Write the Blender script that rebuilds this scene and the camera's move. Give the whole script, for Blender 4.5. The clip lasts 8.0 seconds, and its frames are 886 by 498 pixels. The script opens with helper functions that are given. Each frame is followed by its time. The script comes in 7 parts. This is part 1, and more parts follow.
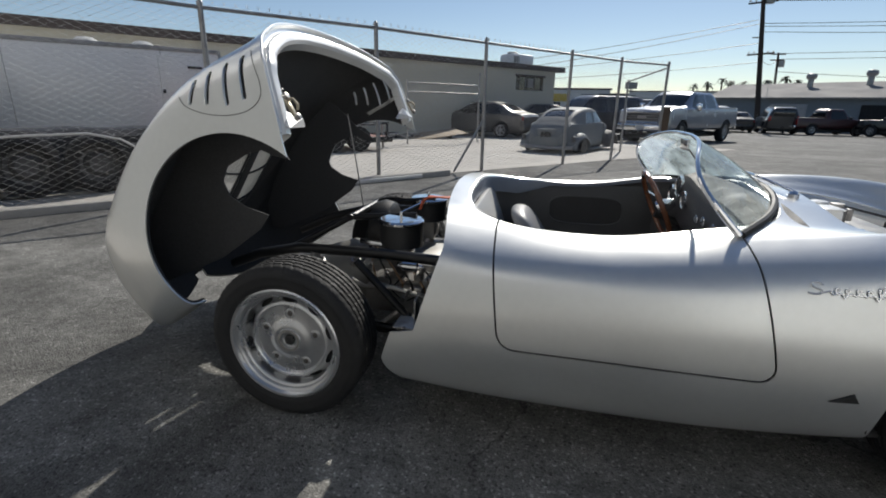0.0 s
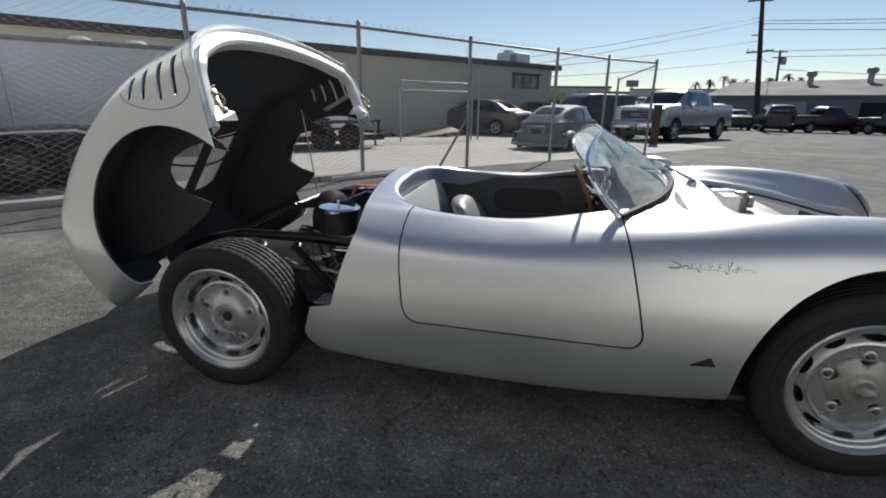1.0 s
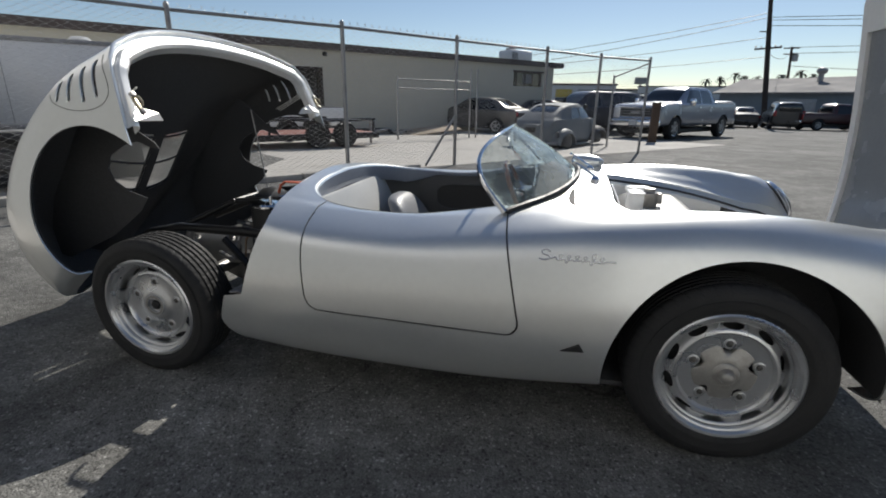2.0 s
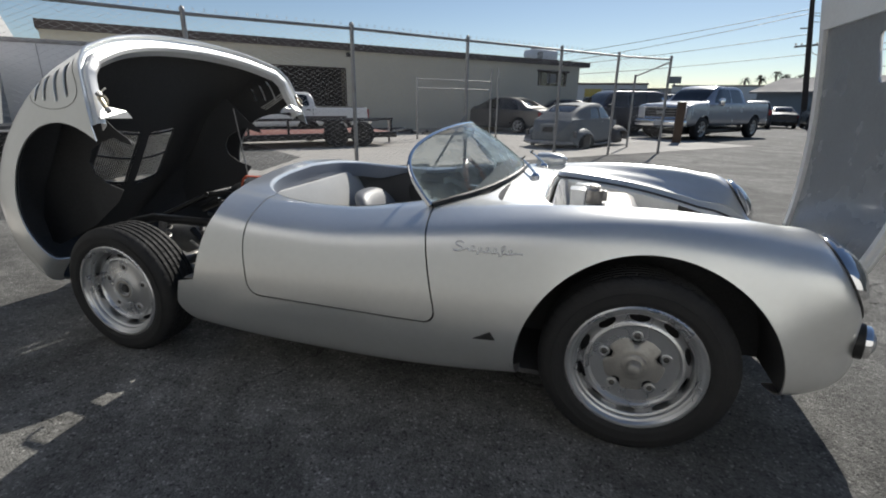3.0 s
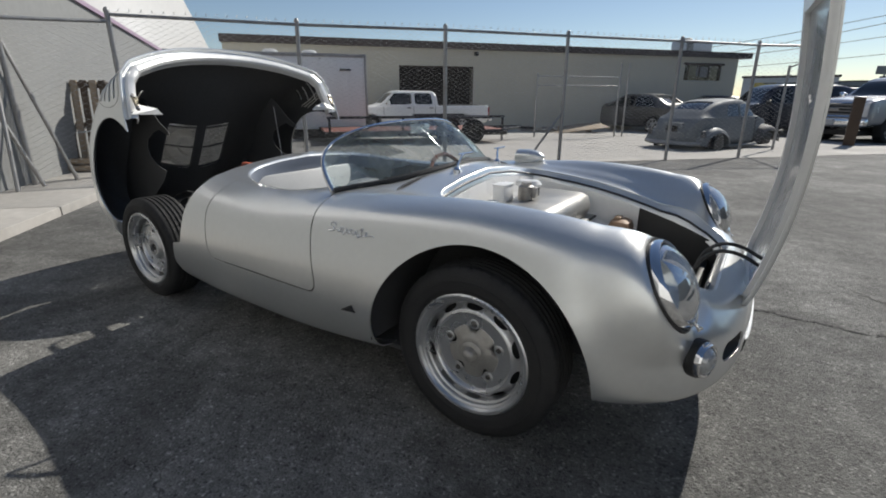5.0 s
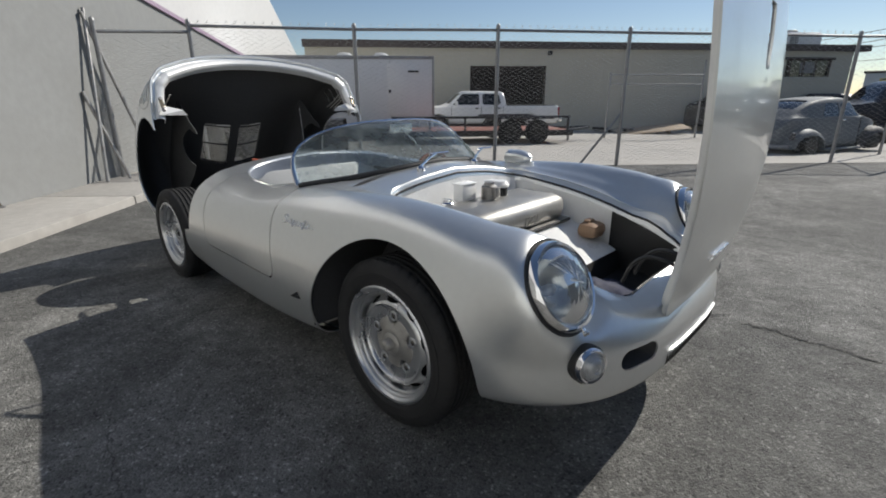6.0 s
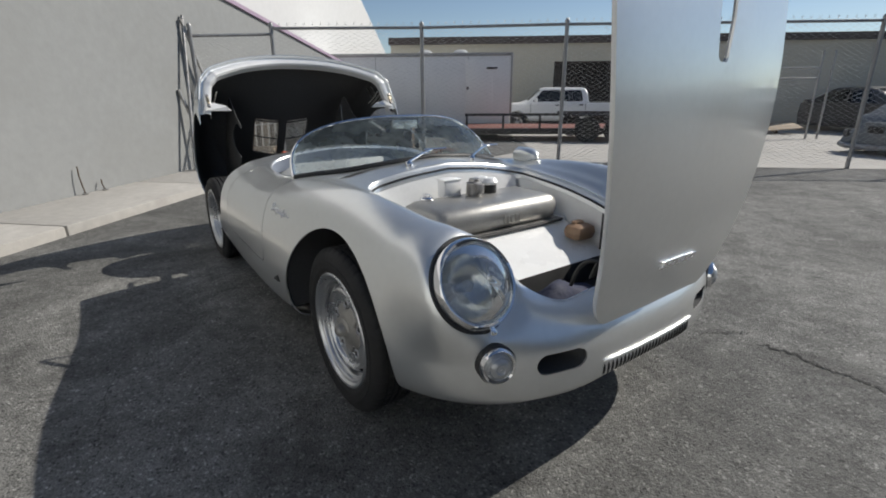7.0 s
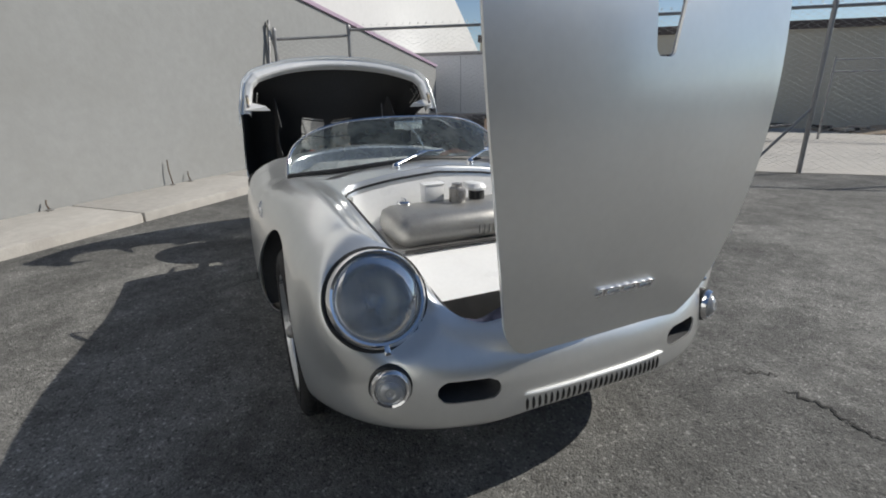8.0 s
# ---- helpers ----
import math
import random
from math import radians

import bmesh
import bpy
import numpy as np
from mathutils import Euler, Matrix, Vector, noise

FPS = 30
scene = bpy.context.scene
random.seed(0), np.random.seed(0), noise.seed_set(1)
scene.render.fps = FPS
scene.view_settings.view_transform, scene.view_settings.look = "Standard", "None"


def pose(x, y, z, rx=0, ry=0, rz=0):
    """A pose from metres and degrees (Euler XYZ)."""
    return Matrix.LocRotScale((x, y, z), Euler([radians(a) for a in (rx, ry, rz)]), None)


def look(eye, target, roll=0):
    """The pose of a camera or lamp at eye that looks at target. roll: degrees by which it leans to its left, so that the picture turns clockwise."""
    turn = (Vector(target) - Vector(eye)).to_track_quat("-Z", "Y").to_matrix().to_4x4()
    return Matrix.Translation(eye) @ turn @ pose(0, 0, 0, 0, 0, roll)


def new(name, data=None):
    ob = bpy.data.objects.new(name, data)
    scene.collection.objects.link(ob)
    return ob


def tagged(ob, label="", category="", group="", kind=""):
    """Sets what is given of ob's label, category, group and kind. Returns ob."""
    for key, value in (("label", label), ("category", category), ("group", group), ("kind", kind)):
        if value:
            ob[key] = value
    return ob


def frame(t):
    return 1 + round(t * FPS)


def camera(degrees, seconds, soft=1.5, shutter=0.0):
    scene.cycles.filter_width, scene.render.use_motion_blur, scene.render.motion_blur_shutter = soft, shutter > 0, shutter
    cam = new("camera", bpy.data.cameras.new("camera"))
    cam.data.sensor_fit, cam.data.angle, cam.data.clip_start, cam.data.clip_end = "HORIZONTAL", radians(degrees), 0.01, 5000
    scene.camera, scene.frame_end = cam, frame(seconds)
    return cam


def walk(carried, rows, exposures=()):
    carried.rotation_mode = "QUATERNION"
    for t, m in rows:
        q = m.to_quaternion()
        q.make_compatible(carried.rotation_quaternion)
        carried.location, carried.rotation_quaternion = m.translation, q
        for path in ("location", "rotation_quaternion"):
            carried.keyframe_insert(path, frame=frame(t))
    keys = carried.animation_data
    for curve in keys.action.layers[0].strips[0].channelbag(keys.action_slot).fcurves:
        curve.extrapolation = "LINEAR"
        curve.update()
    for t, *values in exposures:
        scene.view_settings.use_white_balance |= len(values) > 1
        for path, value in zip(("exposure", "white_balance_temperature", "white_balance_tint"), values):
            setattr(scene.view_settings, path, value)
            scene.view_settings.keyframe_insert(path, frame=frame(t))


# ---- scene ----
cam = camera(86.1, 8.0, 1.9)
PATH = [
    (0, (0.821, -2.062, 1.089), (0.436, -0.189, 0.504), 1.1),
    (0.5, (0.969, -2.113, 1.082), (0.581, -0.242, 0.49), 1.1),
    (1, (1.147, -2.15, 1.082), (0.751, -0.281, 0.491), 1.0),
    (1.5, (1.344, -2.157, 1.089), (0.941, -0.29, 0.496), 1.0),
    (2, (1.539, -2.163, 1.1), (1.108, -0.305, 0.5), 0.9),
    (3.5, (2.1, -2.142, 1.101), (1.469, -0.341, 0.5), 0.8),
    (4, (2.329, -2.064, 1.099), (1.583, -0.308, 0.495), 0.7),
    (4.5, (2.558, -2.001, 1.104), (1.646, -0.329, 0.492), 0.5),
    (6, (3.24, -1.64, 1.112), (1.925, -0.263, 0.498), -0.2),
    (6.5, (3.407, -1.482, 1.112), (1.967, -0.239, 0.494), -0.3),
    (7, (3.566, -1.314, 1.109), (2.019, -0.21, 0.485), -0.4),
    (7.5, (3.672, -1.097, 1.101), (2.024, -0.154, 0.473), -0.7),
    (8, (3.73, -0.842, 1.117), (1.994, -0.076, 0.487), -0.9),
]
walk(cam, [(t, look(eye, target, roll)) for t, eye, target, roll in PATH], [(0.0, 0.0, 6650, 10), (8.0, 0.0, 6650, 10)])

# ---------------------------------------------------------------- light
SUN_TO = Vector((0.26, 1.3, 1.0)).normalized()
world = bpy.data.worlds.new("sky")
scene.world = world
world.use_nodes = True
_wn = world.node_tree.nodes
_sky = _wn.new("ShaderNodeTexSky")
_sky.sky_type, _sky.sun_disc = "NISHITA", False
_sky.sun_elevation = math.asin(SUN_TO.z)
_sky.sun_rotation = math.atan2(SUN_TO.x, SUN_TO.y)
_sky.air_density, _sky.dust_density, _sky.ozone_density = 0.85, 0.10, 1.3
world.node_tree.links.new(_sky.outputs[0], _wn["Background"].inputs[0])
_wn["Background"].inputs[1].default_value = 0.087
sun = new("sun", bpy.data.lights.new("sun", "SUN"))
sun.data.energy, sun.data.angle, sun.data.color = 4.45, radians(0.53), (1.0, 0.970, 0.905)
sun.matrix_world = look(SUN_TO * 50, (0, 0, 0))
scene.view_settings.exposure = 0.0


# ---------------------------------------------------------------- materials
def mat(name, base, rough=0.6, metal=0.0, vary=0.12, scale=6.0, bump=0.0, bump_scale=80.0, coat=0.0, spot=None, spot_scale=3.0, spot_amount=0.5, piece=0.0):
    """A surface with colour variation at two scales, roughness variation and fine relief."""
    m = bpy.data.materials.new(name)
    m.use_nodes = True
    nt = m.node_tree
    N, L = nt.nodes, nt.links
    b = N["Principled BSDF"]
    co = N.new("ShaderNodeTexCoord")
    n1, n2 = N.new("ShaderNodeTexNoise"), N.new("ShaderNodeTexNoise")
    for n, s, d in ((n1, scale, 5), (n2, scale * 14, 3)):
        n.inputs["Scale"].default_value, n.inputs["Detail"].default_value = s, d
        L.new(co.outputs["Object"], n.inputs["Vector"])
    add = N.new("ShaderNodeMath")
    add.operation = "ADD"
    L.new(n1.outputs[0], add.inputs[0])
    L.new(n2.outputs[0], add.inputs[1])
    ramp = N.new("ShaderNodeMapRange")
    ramp.inputs[1].default_value, ramp.inputs[2].default_value = 0.6, 1.4
    ramp.inputs[3].default_value, ramp.inputs[4].default_value = 1 - vary, 1 + vary
    L.new(add.outputs[0], ramp.inputs[0])
    mul = N.new("ShaderNodeVectorMath")
    mul.operation = "SCALE"
    mul.inputs[0].default_value = base
    L.new(ramp.outputs[0], mul.inputs["Scale"])
    col = mul.outputs[0]
    if piece:
        oi = N.new("ShaderNodeObjectInfo")
        pr = N.new("ShaderNodeMapRange")
        pr.inputs[3].default_value, pr.inputs[4].default_value = 1 - piece, 1 + piece
        L.new(oi.outputs["Random"], pr.inputs[0])
        pm = N.new("ShaderNodeVectorMath")
        pm.operation = "SCALE"
        L.new(col, pm.inputs[0])
        L.new(pr.outputs[0], pm.inputs["Scale"])
        col = pm.outputs[0]
    if spot:
        n3 = N.new("ShaderNodeTexNoise")
        n3.inputs["Scale"].default_value, n3.inputs["Detail"].default_value = spot_scale, 8
        n3.inputs["Roughness"].default_value = 0.65
        L.new(co.outputs["Object"], n3.inputs["Vector"])
        r3 = N.new("ShaderNodeMapRange")
        r3.inputs[1].default_value, r3.inputs[2].default_value = 0.52, 0.68
        r3.inputs[4].default_value = spot_amount
        L.new(n3.outputs[0], r3.inputs[0])
        mix = N.new("ShaderNodeMix")
        mix.data_type = "RGBA"
        L.new(r3.outputs[0], mix.inputs[0])
        L.new(col, mix.inputs[6])
        mix.inputs[7].default_value = (*spot, 1)
        col = mix.outputs[2]
    L.new(col, b.inputs["Base Color"])
    rr = N.new("ShaderNodeMapRange")
    rr.inputs[1].default_value, rr.inputs[2].default_value = 0.3, 0.7
    rr.inputs[3].default_value, rr.inputs[4].default_value = max(0.02, rough * 0.85), min(1, rough * 1.15)
    L.new(n1.outputs[0], rr.inputs[0])
    L.new(rr.outputs[0], b.inputs["Roughness"])
    b.inputs["Metallic"].default_value = metal
    b.inputs["Coat Weight"].default_value = coat
    b.inputs["Coat Roughness"].default_value = 0.06
    if bump:
        nb = N.new("ShaderNodeTexNoise")
        nb.inputs["Scale"].default_value, nb.inputs["Detail"].default_value = bump_scale, 6
        L.new(co.outputs["Object"], nb.inputs["Vector"])
        bp = N.new("ShaderNodeBump")
        bp.inputs["Strength"].default_value, bp.inputs["Distance"].default_value = bump, 0.01
        L.new(nb.outputs[0], bp.inputs["Height"])
        L.new(bp.outputs[0], b.inputs["Normal"])
    return m


def glass(name, tint=(0.93, 0.97, 0.96), rough=0.0):
    """Thin sheet glass: mostly see-through, mirror-like at grazing angles."""
    m = bpy.data.materials.new(name)
    m.use_nodes = True
    N, L = m.node_tree.nodes, m.node_tree.links
    N.remove(N["Principled BSDF"])
    tr, gl, mx, fr = N.new("ShaderNodeBsdfTransparent"), N.new("ShaderNodeBsdfGlossy"), N.new("ShaderNodeMixShader"), N.new("ShaderNodeFresnel")
    tr.inputs[0].default_value = (*tint, 1)
    gl.inputs["Roughness"].default_value = rough
    fr.inputs[0].default_value = 1.5
    L.new(fr.outputs[0], mx.inputs[0])
    L.new(tr.outputs[0], mx.inputs[1])
    L.new(gl.outputs[0], mx.inputs[2])
    L.new(mx.outputs[0], N["Material Output"].inputs[0])
    return m


def hazy_glass(name, tint, haze, amount, rough, kind="ShaderNodeBsdfDiffuse"):
    """Thick moulded lamp glass, and the windscreen with its painted glare: see-through, with a haze colour in it and a
    soft gloss.
    """
    m = glass(name, tint, rough)
    N, L = m.node_tree.nodes, m.node_tree.links
    df, mx = N.new(kind), N.new("ShaderNodeMixShader")
    df.inputs[0].default_value = (*haze, 1)
    no = N.new("ShaderNodeTexNoise")
    no.inputs["Scale"].default_value = 14
    rg = N.new("ShaderNodeMapRange")
    rg.inputs[1].default_value, rg.inputs[2].default_value = 0.3, 0.7
    rg.inputs[3].default_value, rg.inputs[4].default_value = amount * 0.5, amount * 1.5
    L.new(N.new("ShaderNodeTexCoord").outputs["Object"], no.inputs["Vector"])
    L.new(no.outputs[0], rg.inputs[0])
    L.new(rg.outputs[0], mx.inputs[0])
    L.new(N["Material Output"].inputs[0].links[0].from_socket, mx.inputs[1])
    L.new(df.outputs[0], mx.inputs[2])
    L.new(mx.outputs[0], N["Material Output"].inputs[0])
    return m


SILVER = mat("silver_paint", (0.775, 0.785, 0.775), 0.33, 0.80, 0.03, 3, 0.015, 900, coat=0.7)
SILVER_IN = mat("silver_inner", (0.82, 0.82, 0.81), 0.34, 0.30, 0.05, 4, 0.02, 300, coat=0.2)
# grey puts the reflection of ground and car into the hood's inner colour
HOOD_REFLECT_GREY = mat("hood_inner_reflection_grey", (0.25, 0.27, 0.295), 0.26, 0.3, 0.10, 5, 0.03, 200, coat=0.5)
BRASSY = mat("worn_brass_plating", (0.42, 0.37, 0.28), 0.35, 0.8, 0.2, 25, 0.1, 150)
WHITE_TRUNK = mat("white_trunk_paint", (0.87, 0.87, 0.86), 0.3, 0.0, 0.04, 5, 0.03, 200, spot=(0.6, 0.58, 0.55), spot_amount=0.2)
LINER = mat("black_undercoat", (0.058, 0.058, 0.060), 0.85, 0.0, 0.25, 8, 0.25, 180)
BLACK_FRAME = mat("black_frame_paint", (0.012, 0.012, 0.013), 0.35, 0.0, 0.2, 10, 0.05, 200)
RUBBER = mat("tyre_rubber", (0.017, 0.017, 0.018), 0.72, 0.0, 0.25, 9, 0.2, 160, spot=(0.05, 0.047, 0.042), spot_amount=0.2, spot_scale=5)
RIM = mat("painted_wheel_silver", (0.64, 0.645, 0.655), 0.29, 0.85, 0.05, 9, 0.03, 300, spot=(0.36, 0.35, 0.33), spot_amount=0.14, spot_scale=12)
HUB = mat("bare_drum_aluminium", (0.41, 0.395, 0.37), 0.45, 0.6, 0.12, 14, 0.1, 200, spot=(0.22, 0.19, 0.16), spot_amount=0.45, spot_scale=18)
BADGE = mat("bright_badge_metal", (0.93, 0.93, 0.93), 0.22, 0.7, 0.02, 8)
CHROME = mat("chrome", (0.82, 0.82, 0.83), 0.06, 1.0, 0.02, 8)
STEEL = mat("dull_steel", (0.36, 0.35, 0.34), 0.45, 0.8, 0.2, 12, 0.1, 150, spot=(0.15, 0.13, 0.11), spot_scale=9)
ALU_TANK = mat("bead_blasted_tank", (0.36, 0.355, 0.34), 0.42, 0.6, 0.12, 7, 0.08, 220, spot=(0.22, 0.2, 0.18), spot_amount=0.4, spot_scale=6)
DARK_TRIM = mat("dark_grey_trim", (0.085, 0.085, 0.088), 0.7, 0.0, 0.15, 10, 0.15, 250)
POCKET = mat("door_pocket_lining", (0.045, 0.044, 0.044), 0.8, 0.0, 0.2, 12, 0.2, 260)
VINYL = mat("grey_vinyl", (0.56, 0.56, 0.55), 0.42, 0.0, 0.06, 7, 0.1, 220)
SEAT = mat("seat_vinyl", (0.22, 0.225, 0.24), 0.45, 0.0, 0.08, 7, 0.1, 220)
BLUE_PAD = mat("blue_grey_padding", (0.24, 0.27, 0.33), 0.4, 0.0, 0.08, 6, 0.1, 240)
WOOD = mat("varnished_wood", (0.20, 0.075, 0.035), 0.25, 0.0, 0.3, 30, 0.05, 90, coat=0.5)
GRILLE_PAINT = mat("cream_grille_paint", (0.62, 0.61, 0.57), 0.5, 0.0, 0.1, 20, 0.1, 200)
BOLT = mat("dark_bolt_steel", (0.10, 0.095, 0.09), 0.45, 0.6, 0.2, 30, 0.1, 200)
BULB = mat("bulb_glass", (0.55, 0.6, 0.68), 0.15, 0.6, 0.05, 20)
LAMP_GLASS = mat("frosted_lamp_glass", (0.42, 0.43, 0.44), 0.16, 0.35, 0.08, 40, 0.2, 90, coat=0.6)
# the pale blue haze paints sky glare and sun scatter into the windscreen
GLASS = hazy_glass("windscreen_glass", (0.86, 0.92, 0.92), (0.66, 0.78, 0.80), 0.30, 0.0, "ShaderNodeBsdfTranslucent")
LENS = hazy_glass("lamp_lens", (0.90, 0.92, 0.92), (0.52, 0.55, 0.56), 0.20, 0.02)
REFLECT = mat("lamp_reflector", (0.74, 0.76, 0.77), 0.16, 1.0, 0.08, 20, 0.12, 60)
CARGLASS = mat("dark_vehicle_glass", (0.012, 0.014, 0.016), 0.06, 0.0, 0.2, 4, coat=0.5)
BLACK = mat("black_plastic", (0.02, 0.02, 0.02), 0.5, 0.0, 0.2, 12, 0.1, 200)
COPPER = mat("copper_brown_leather", (0.33, 0.21, 0.13), 0.55, 0.1, 0.2, 20, 0.2, 120)
NAVY = mat("navy_cloth", (0.035, 0.04, 0.075), 0.9, 0.0, 0.25, 14, 0.5, 60)
ORANGE = mat("orange_tag", (0.55, 0.12, 0.06), 0.6, 0.0, 0.1, 12)


# ---------------------------------------------------------------- mesh helpers
def obj(name, V, F, material, parent=None, label="", sharp=35, at=None):
    V = np.asarray(V, float)
    used = np.unique(np.fromiter((i for f in F for i in f), int))
    remap = np.full(len(V), -1)
    remap[used] = np.arange(len(used))
    me = bpy.data.meshes.new(name)
    me.from_pydata(V[used].tolist(), [], [[int(remap[i]) for i in f] for f in F])
    me.materials.append(material)
    me.shade_smooth()
    if sharp < 180:
        me.set_sharp_from_angle(angle=radians(sharp))
    me.update()
    ob = new(name, me)
    if parent is not None:
        ob.parent = parent
    if at is not None:
        ob.matrix_basis = at
    if label:
        ob["label"] = label
    return ob


def thing(name, m, label, category, group="", kind=""):
    e = new(name)
    e.matrix_basis = m
    e.empty_display_size = 0.2
    return tagged(e, label, category, group, kind)


def join(*meshes):
    V, F, n = [], [], 0
    for v, f in meshes:
        V.append(np.asarray(v, float))
        F += [tuple(i + n for i in q) for q in f]
        n += len(v)
    return np.concatenate(V), F


def move(vf, m):
    v = np.asarray(vf[0], float)
    a = np.array(m)
    return v @ a[:3, :3].T + a[:3, 3], vf[1]


def box(c, s, bevel=0.0, m=None):
    """A box with chamfered edges: centre, size."""
    bm = bmesh.new()
    bmesh.ops.create_cube(bm, size=1)
    bmesh.ops.scale(bm, vec=s, verts=bm.verts)
    if bevel:
        bmesh.ops.bevel(bm, geom=bm.edges[:], offset=min(bevel, min(s) * 0.45), segments=2, affect="EDGES", profile=0.5)
    v = np.array([q.co[:] for q in bm.verts]) + np.array(c)
    bm.verts.index_update()
    f = [tuple(q.index for q in p.verts) for p in bm.faces]
    bm.free()
    return (v, f) if m is None else move((v, f), m)


def tube(pts, r, n=8, closed=False, caps=True):
    """A round bar along a line of points; r may be one radius or a list."""
    P = np.array(pts, float)
    k = len(P)
    rr = np.full(k, r) if np.isscalar(r) else np.array(r, float)
    T = np.gradient(P, axis=0) if not closed else np.roll(P, -1, 0) - np.roll(P, 1, 0)
    T /= np.linalg.norm(T, axis=1)[:, None] + 1e-12
    up = np.array([0, 0, 1.0]) if abs(T[0][2]) < 0.9 else np.array([1.0, 0, 0])
    V = []
    for i in range(k):
        a = np.cross(T[i], up)
        a /= np.linalg.norm(a) + 1e-12
        b = np.cross(T[i], a)
        up = -b if i == 0 else np.cross(a, T[i])
        for j in range(n):
            w = 2 * math.pi * j / n
            V.append(P[i] + rr[i] * (math.cos(w) * a + math.sin(w) * b))
    F = []
    for i in range(k if closed else k - 1):
        for j in range(n):
            a0, a1 = i * n + j, i * n + (j + 1) % n
            b0, b1 = ((i + 1) % k) * n + j, ((i + 1) % k) * n + (j + 1) % n
            F.append((a0, b0, b1, a1))
    if caps and not closed:
        F += [tuple(range(n)), tuple((k - 1) * n + j for j in reversed(range(n)))]
    return np.array(V), F


def lathe(profile, n=48, axis="y", close=False):
    """Turns (radius, height) points round an axis."""
    V, F, k = [], [], len(profile)
    for i in range(n):
        a = 2 * math.pi * i / n
        c, s = math.cos(a), math.sin(a)
        for r, h in profile:
            V.append({"y": (r * c, h, r * s), "z": (r * c, r * s, h), "x": (h, r * c, r * s)}[axis])
    for i in range(n):
        for j in range(k if close else k - 1):
            a, b = i * k + j, i * k + (j + 1) % k
            c, d = ((i + 1) % n) * k + (j + 1) % k, ((i + 1) % n) * k + j
            F.append((a, b, c, d))
    return np.array(V, float), F


def clip(V, F, d):
    """Keeps the part of the faces where the field d (one value a vertex) is above zero."""
    V, d = np.asarray(V, float), np.asarray(d, float)
    d = np.where(np.abs(d) < 1e-7, 1e-7, d)
    out, extra, made, n = [], [], {}, len(V)
    pos = d > 0
    for f in F:
        p = [pos[i] for i in f]
        if all(p):
            out.append(f)
        elif any(p):
            g = []
            for i, a in enumerate(f):
                b = f[(i + 1) % len(f)]
                if pos[a]:
                    g.append(a)
                if pos[a] != pos[b]:
                    key = (a, b) if a < b else (b, a)
                    if key not in made:
                        t = d[a] / (d[a] - d[b])
                        made[key] = n + len(extra)
                        extra.append(V[a] + t * (V[b] - V[a]))
                    g.append(made[key])
            if len(g) > 2:
                out.append(tuple(g))
    return (np.concatenate([V, np.array(extra)]) if extra else V), out


def normals(V, F):
    V = np.asarray(V)
    N = np.zeros_like(V)
    for f in F:
        a, b, c = V[f[0]], V[f[1]], V[f[2]]
        n = np.cross(b - a, c - a)
        if len(f) > 3:
            n = n + np.cross(c - a, V[f[3]] - a)
        for i in f:
            N[i] += n
    return N / (np.linalg.norm(N, axis=1)[:, None] + 1e-12)


def shell(V, F, t):
    """Gives an open sheet a thickness t towards its back, with closed rims."""
    V = np.asarray(V)
    n = len(V)
    W = V - normals(V, F) * t
    edges = {}
    for f in F:
        for i, a in enumerate(f):
            b = f[(i + 1) % len(f)]
            if (b, a) in edges:
                del edges[(b, a)]
            else:
                edges[(a, b)] = 1
    G = list(F) + [tuple(i + n for i in reversed(f)) for f in F] + [(b, a, a + n, b + n) for a, b in edges]
    return np.concatenate([V, W]), G


def smooth_table(xs, rows, level=False):
    """Smooth curves through a table: returns f(x) giving one row; level: with no swelling between the rows."""
    xs, R = np.array(xs, float), np.array(rows, float)
    h = np.diff(xs)
    s = np.diff(R, axis=0) / h[:, None]
    m = np.zeros_like(R)
    m[0], m[-1] = s[0], s[-1]
    for i in range(1, len(xs) - 1):
        w = (h[i] * s[i - 1] + h[i - 1] * s[i]) / (h[i] + h[i - 1])
        m[i] = np.where(s[i - 1] * s[i] > 0, w, w * 0.4)
        if level:
            k = 2.0 * np.minimum(np.abs(s[i - 1]), np.abs(s[i]))
            m[i] = np.where(s[i - 1] * s[i] > 0, np.clip(w, -k, k), 0.0)

    def f(x):
        i = int(np.clip(np.searchsorted(xs, x) - 1, 0, len(xs) - 2))
        t = (x - xs[i]) / h[i]
        return (2 * t**3 - 3 * t**2 + 1) * R[i] + (t**3 - 2 * t**2 + t) * h[i] * m[i] + (3 * t**2 - 2 * t**3) * R[i + 1] + (t**3 - t**2) * h[i] * m[i + 1]

    return f


def spline(C, per):
    """A smooth line through the points C."""
    C = np.array(C, float)
    E = np.concatenate([[2 * C[0] - C[1]], C, [2 * C[-1] - C[-2]]])
    out = []
    for i in range(1, len(E) - 2):
        p0, p1, p2, p3 = E[i - 1], E[i], E[i + 1], E[i + 2]
        for k in range(per):
            t = k / per
            out.append(0.5 * (2 * p1 + (p2 - p0) * t + (2 * p0 - 5 * p1 + 4 * p2 - p3) * t * t + (3 * p1 - p0 - 3 * p2 + p3) * t**3))
    out.append(C[-1])
    return np.array(out)


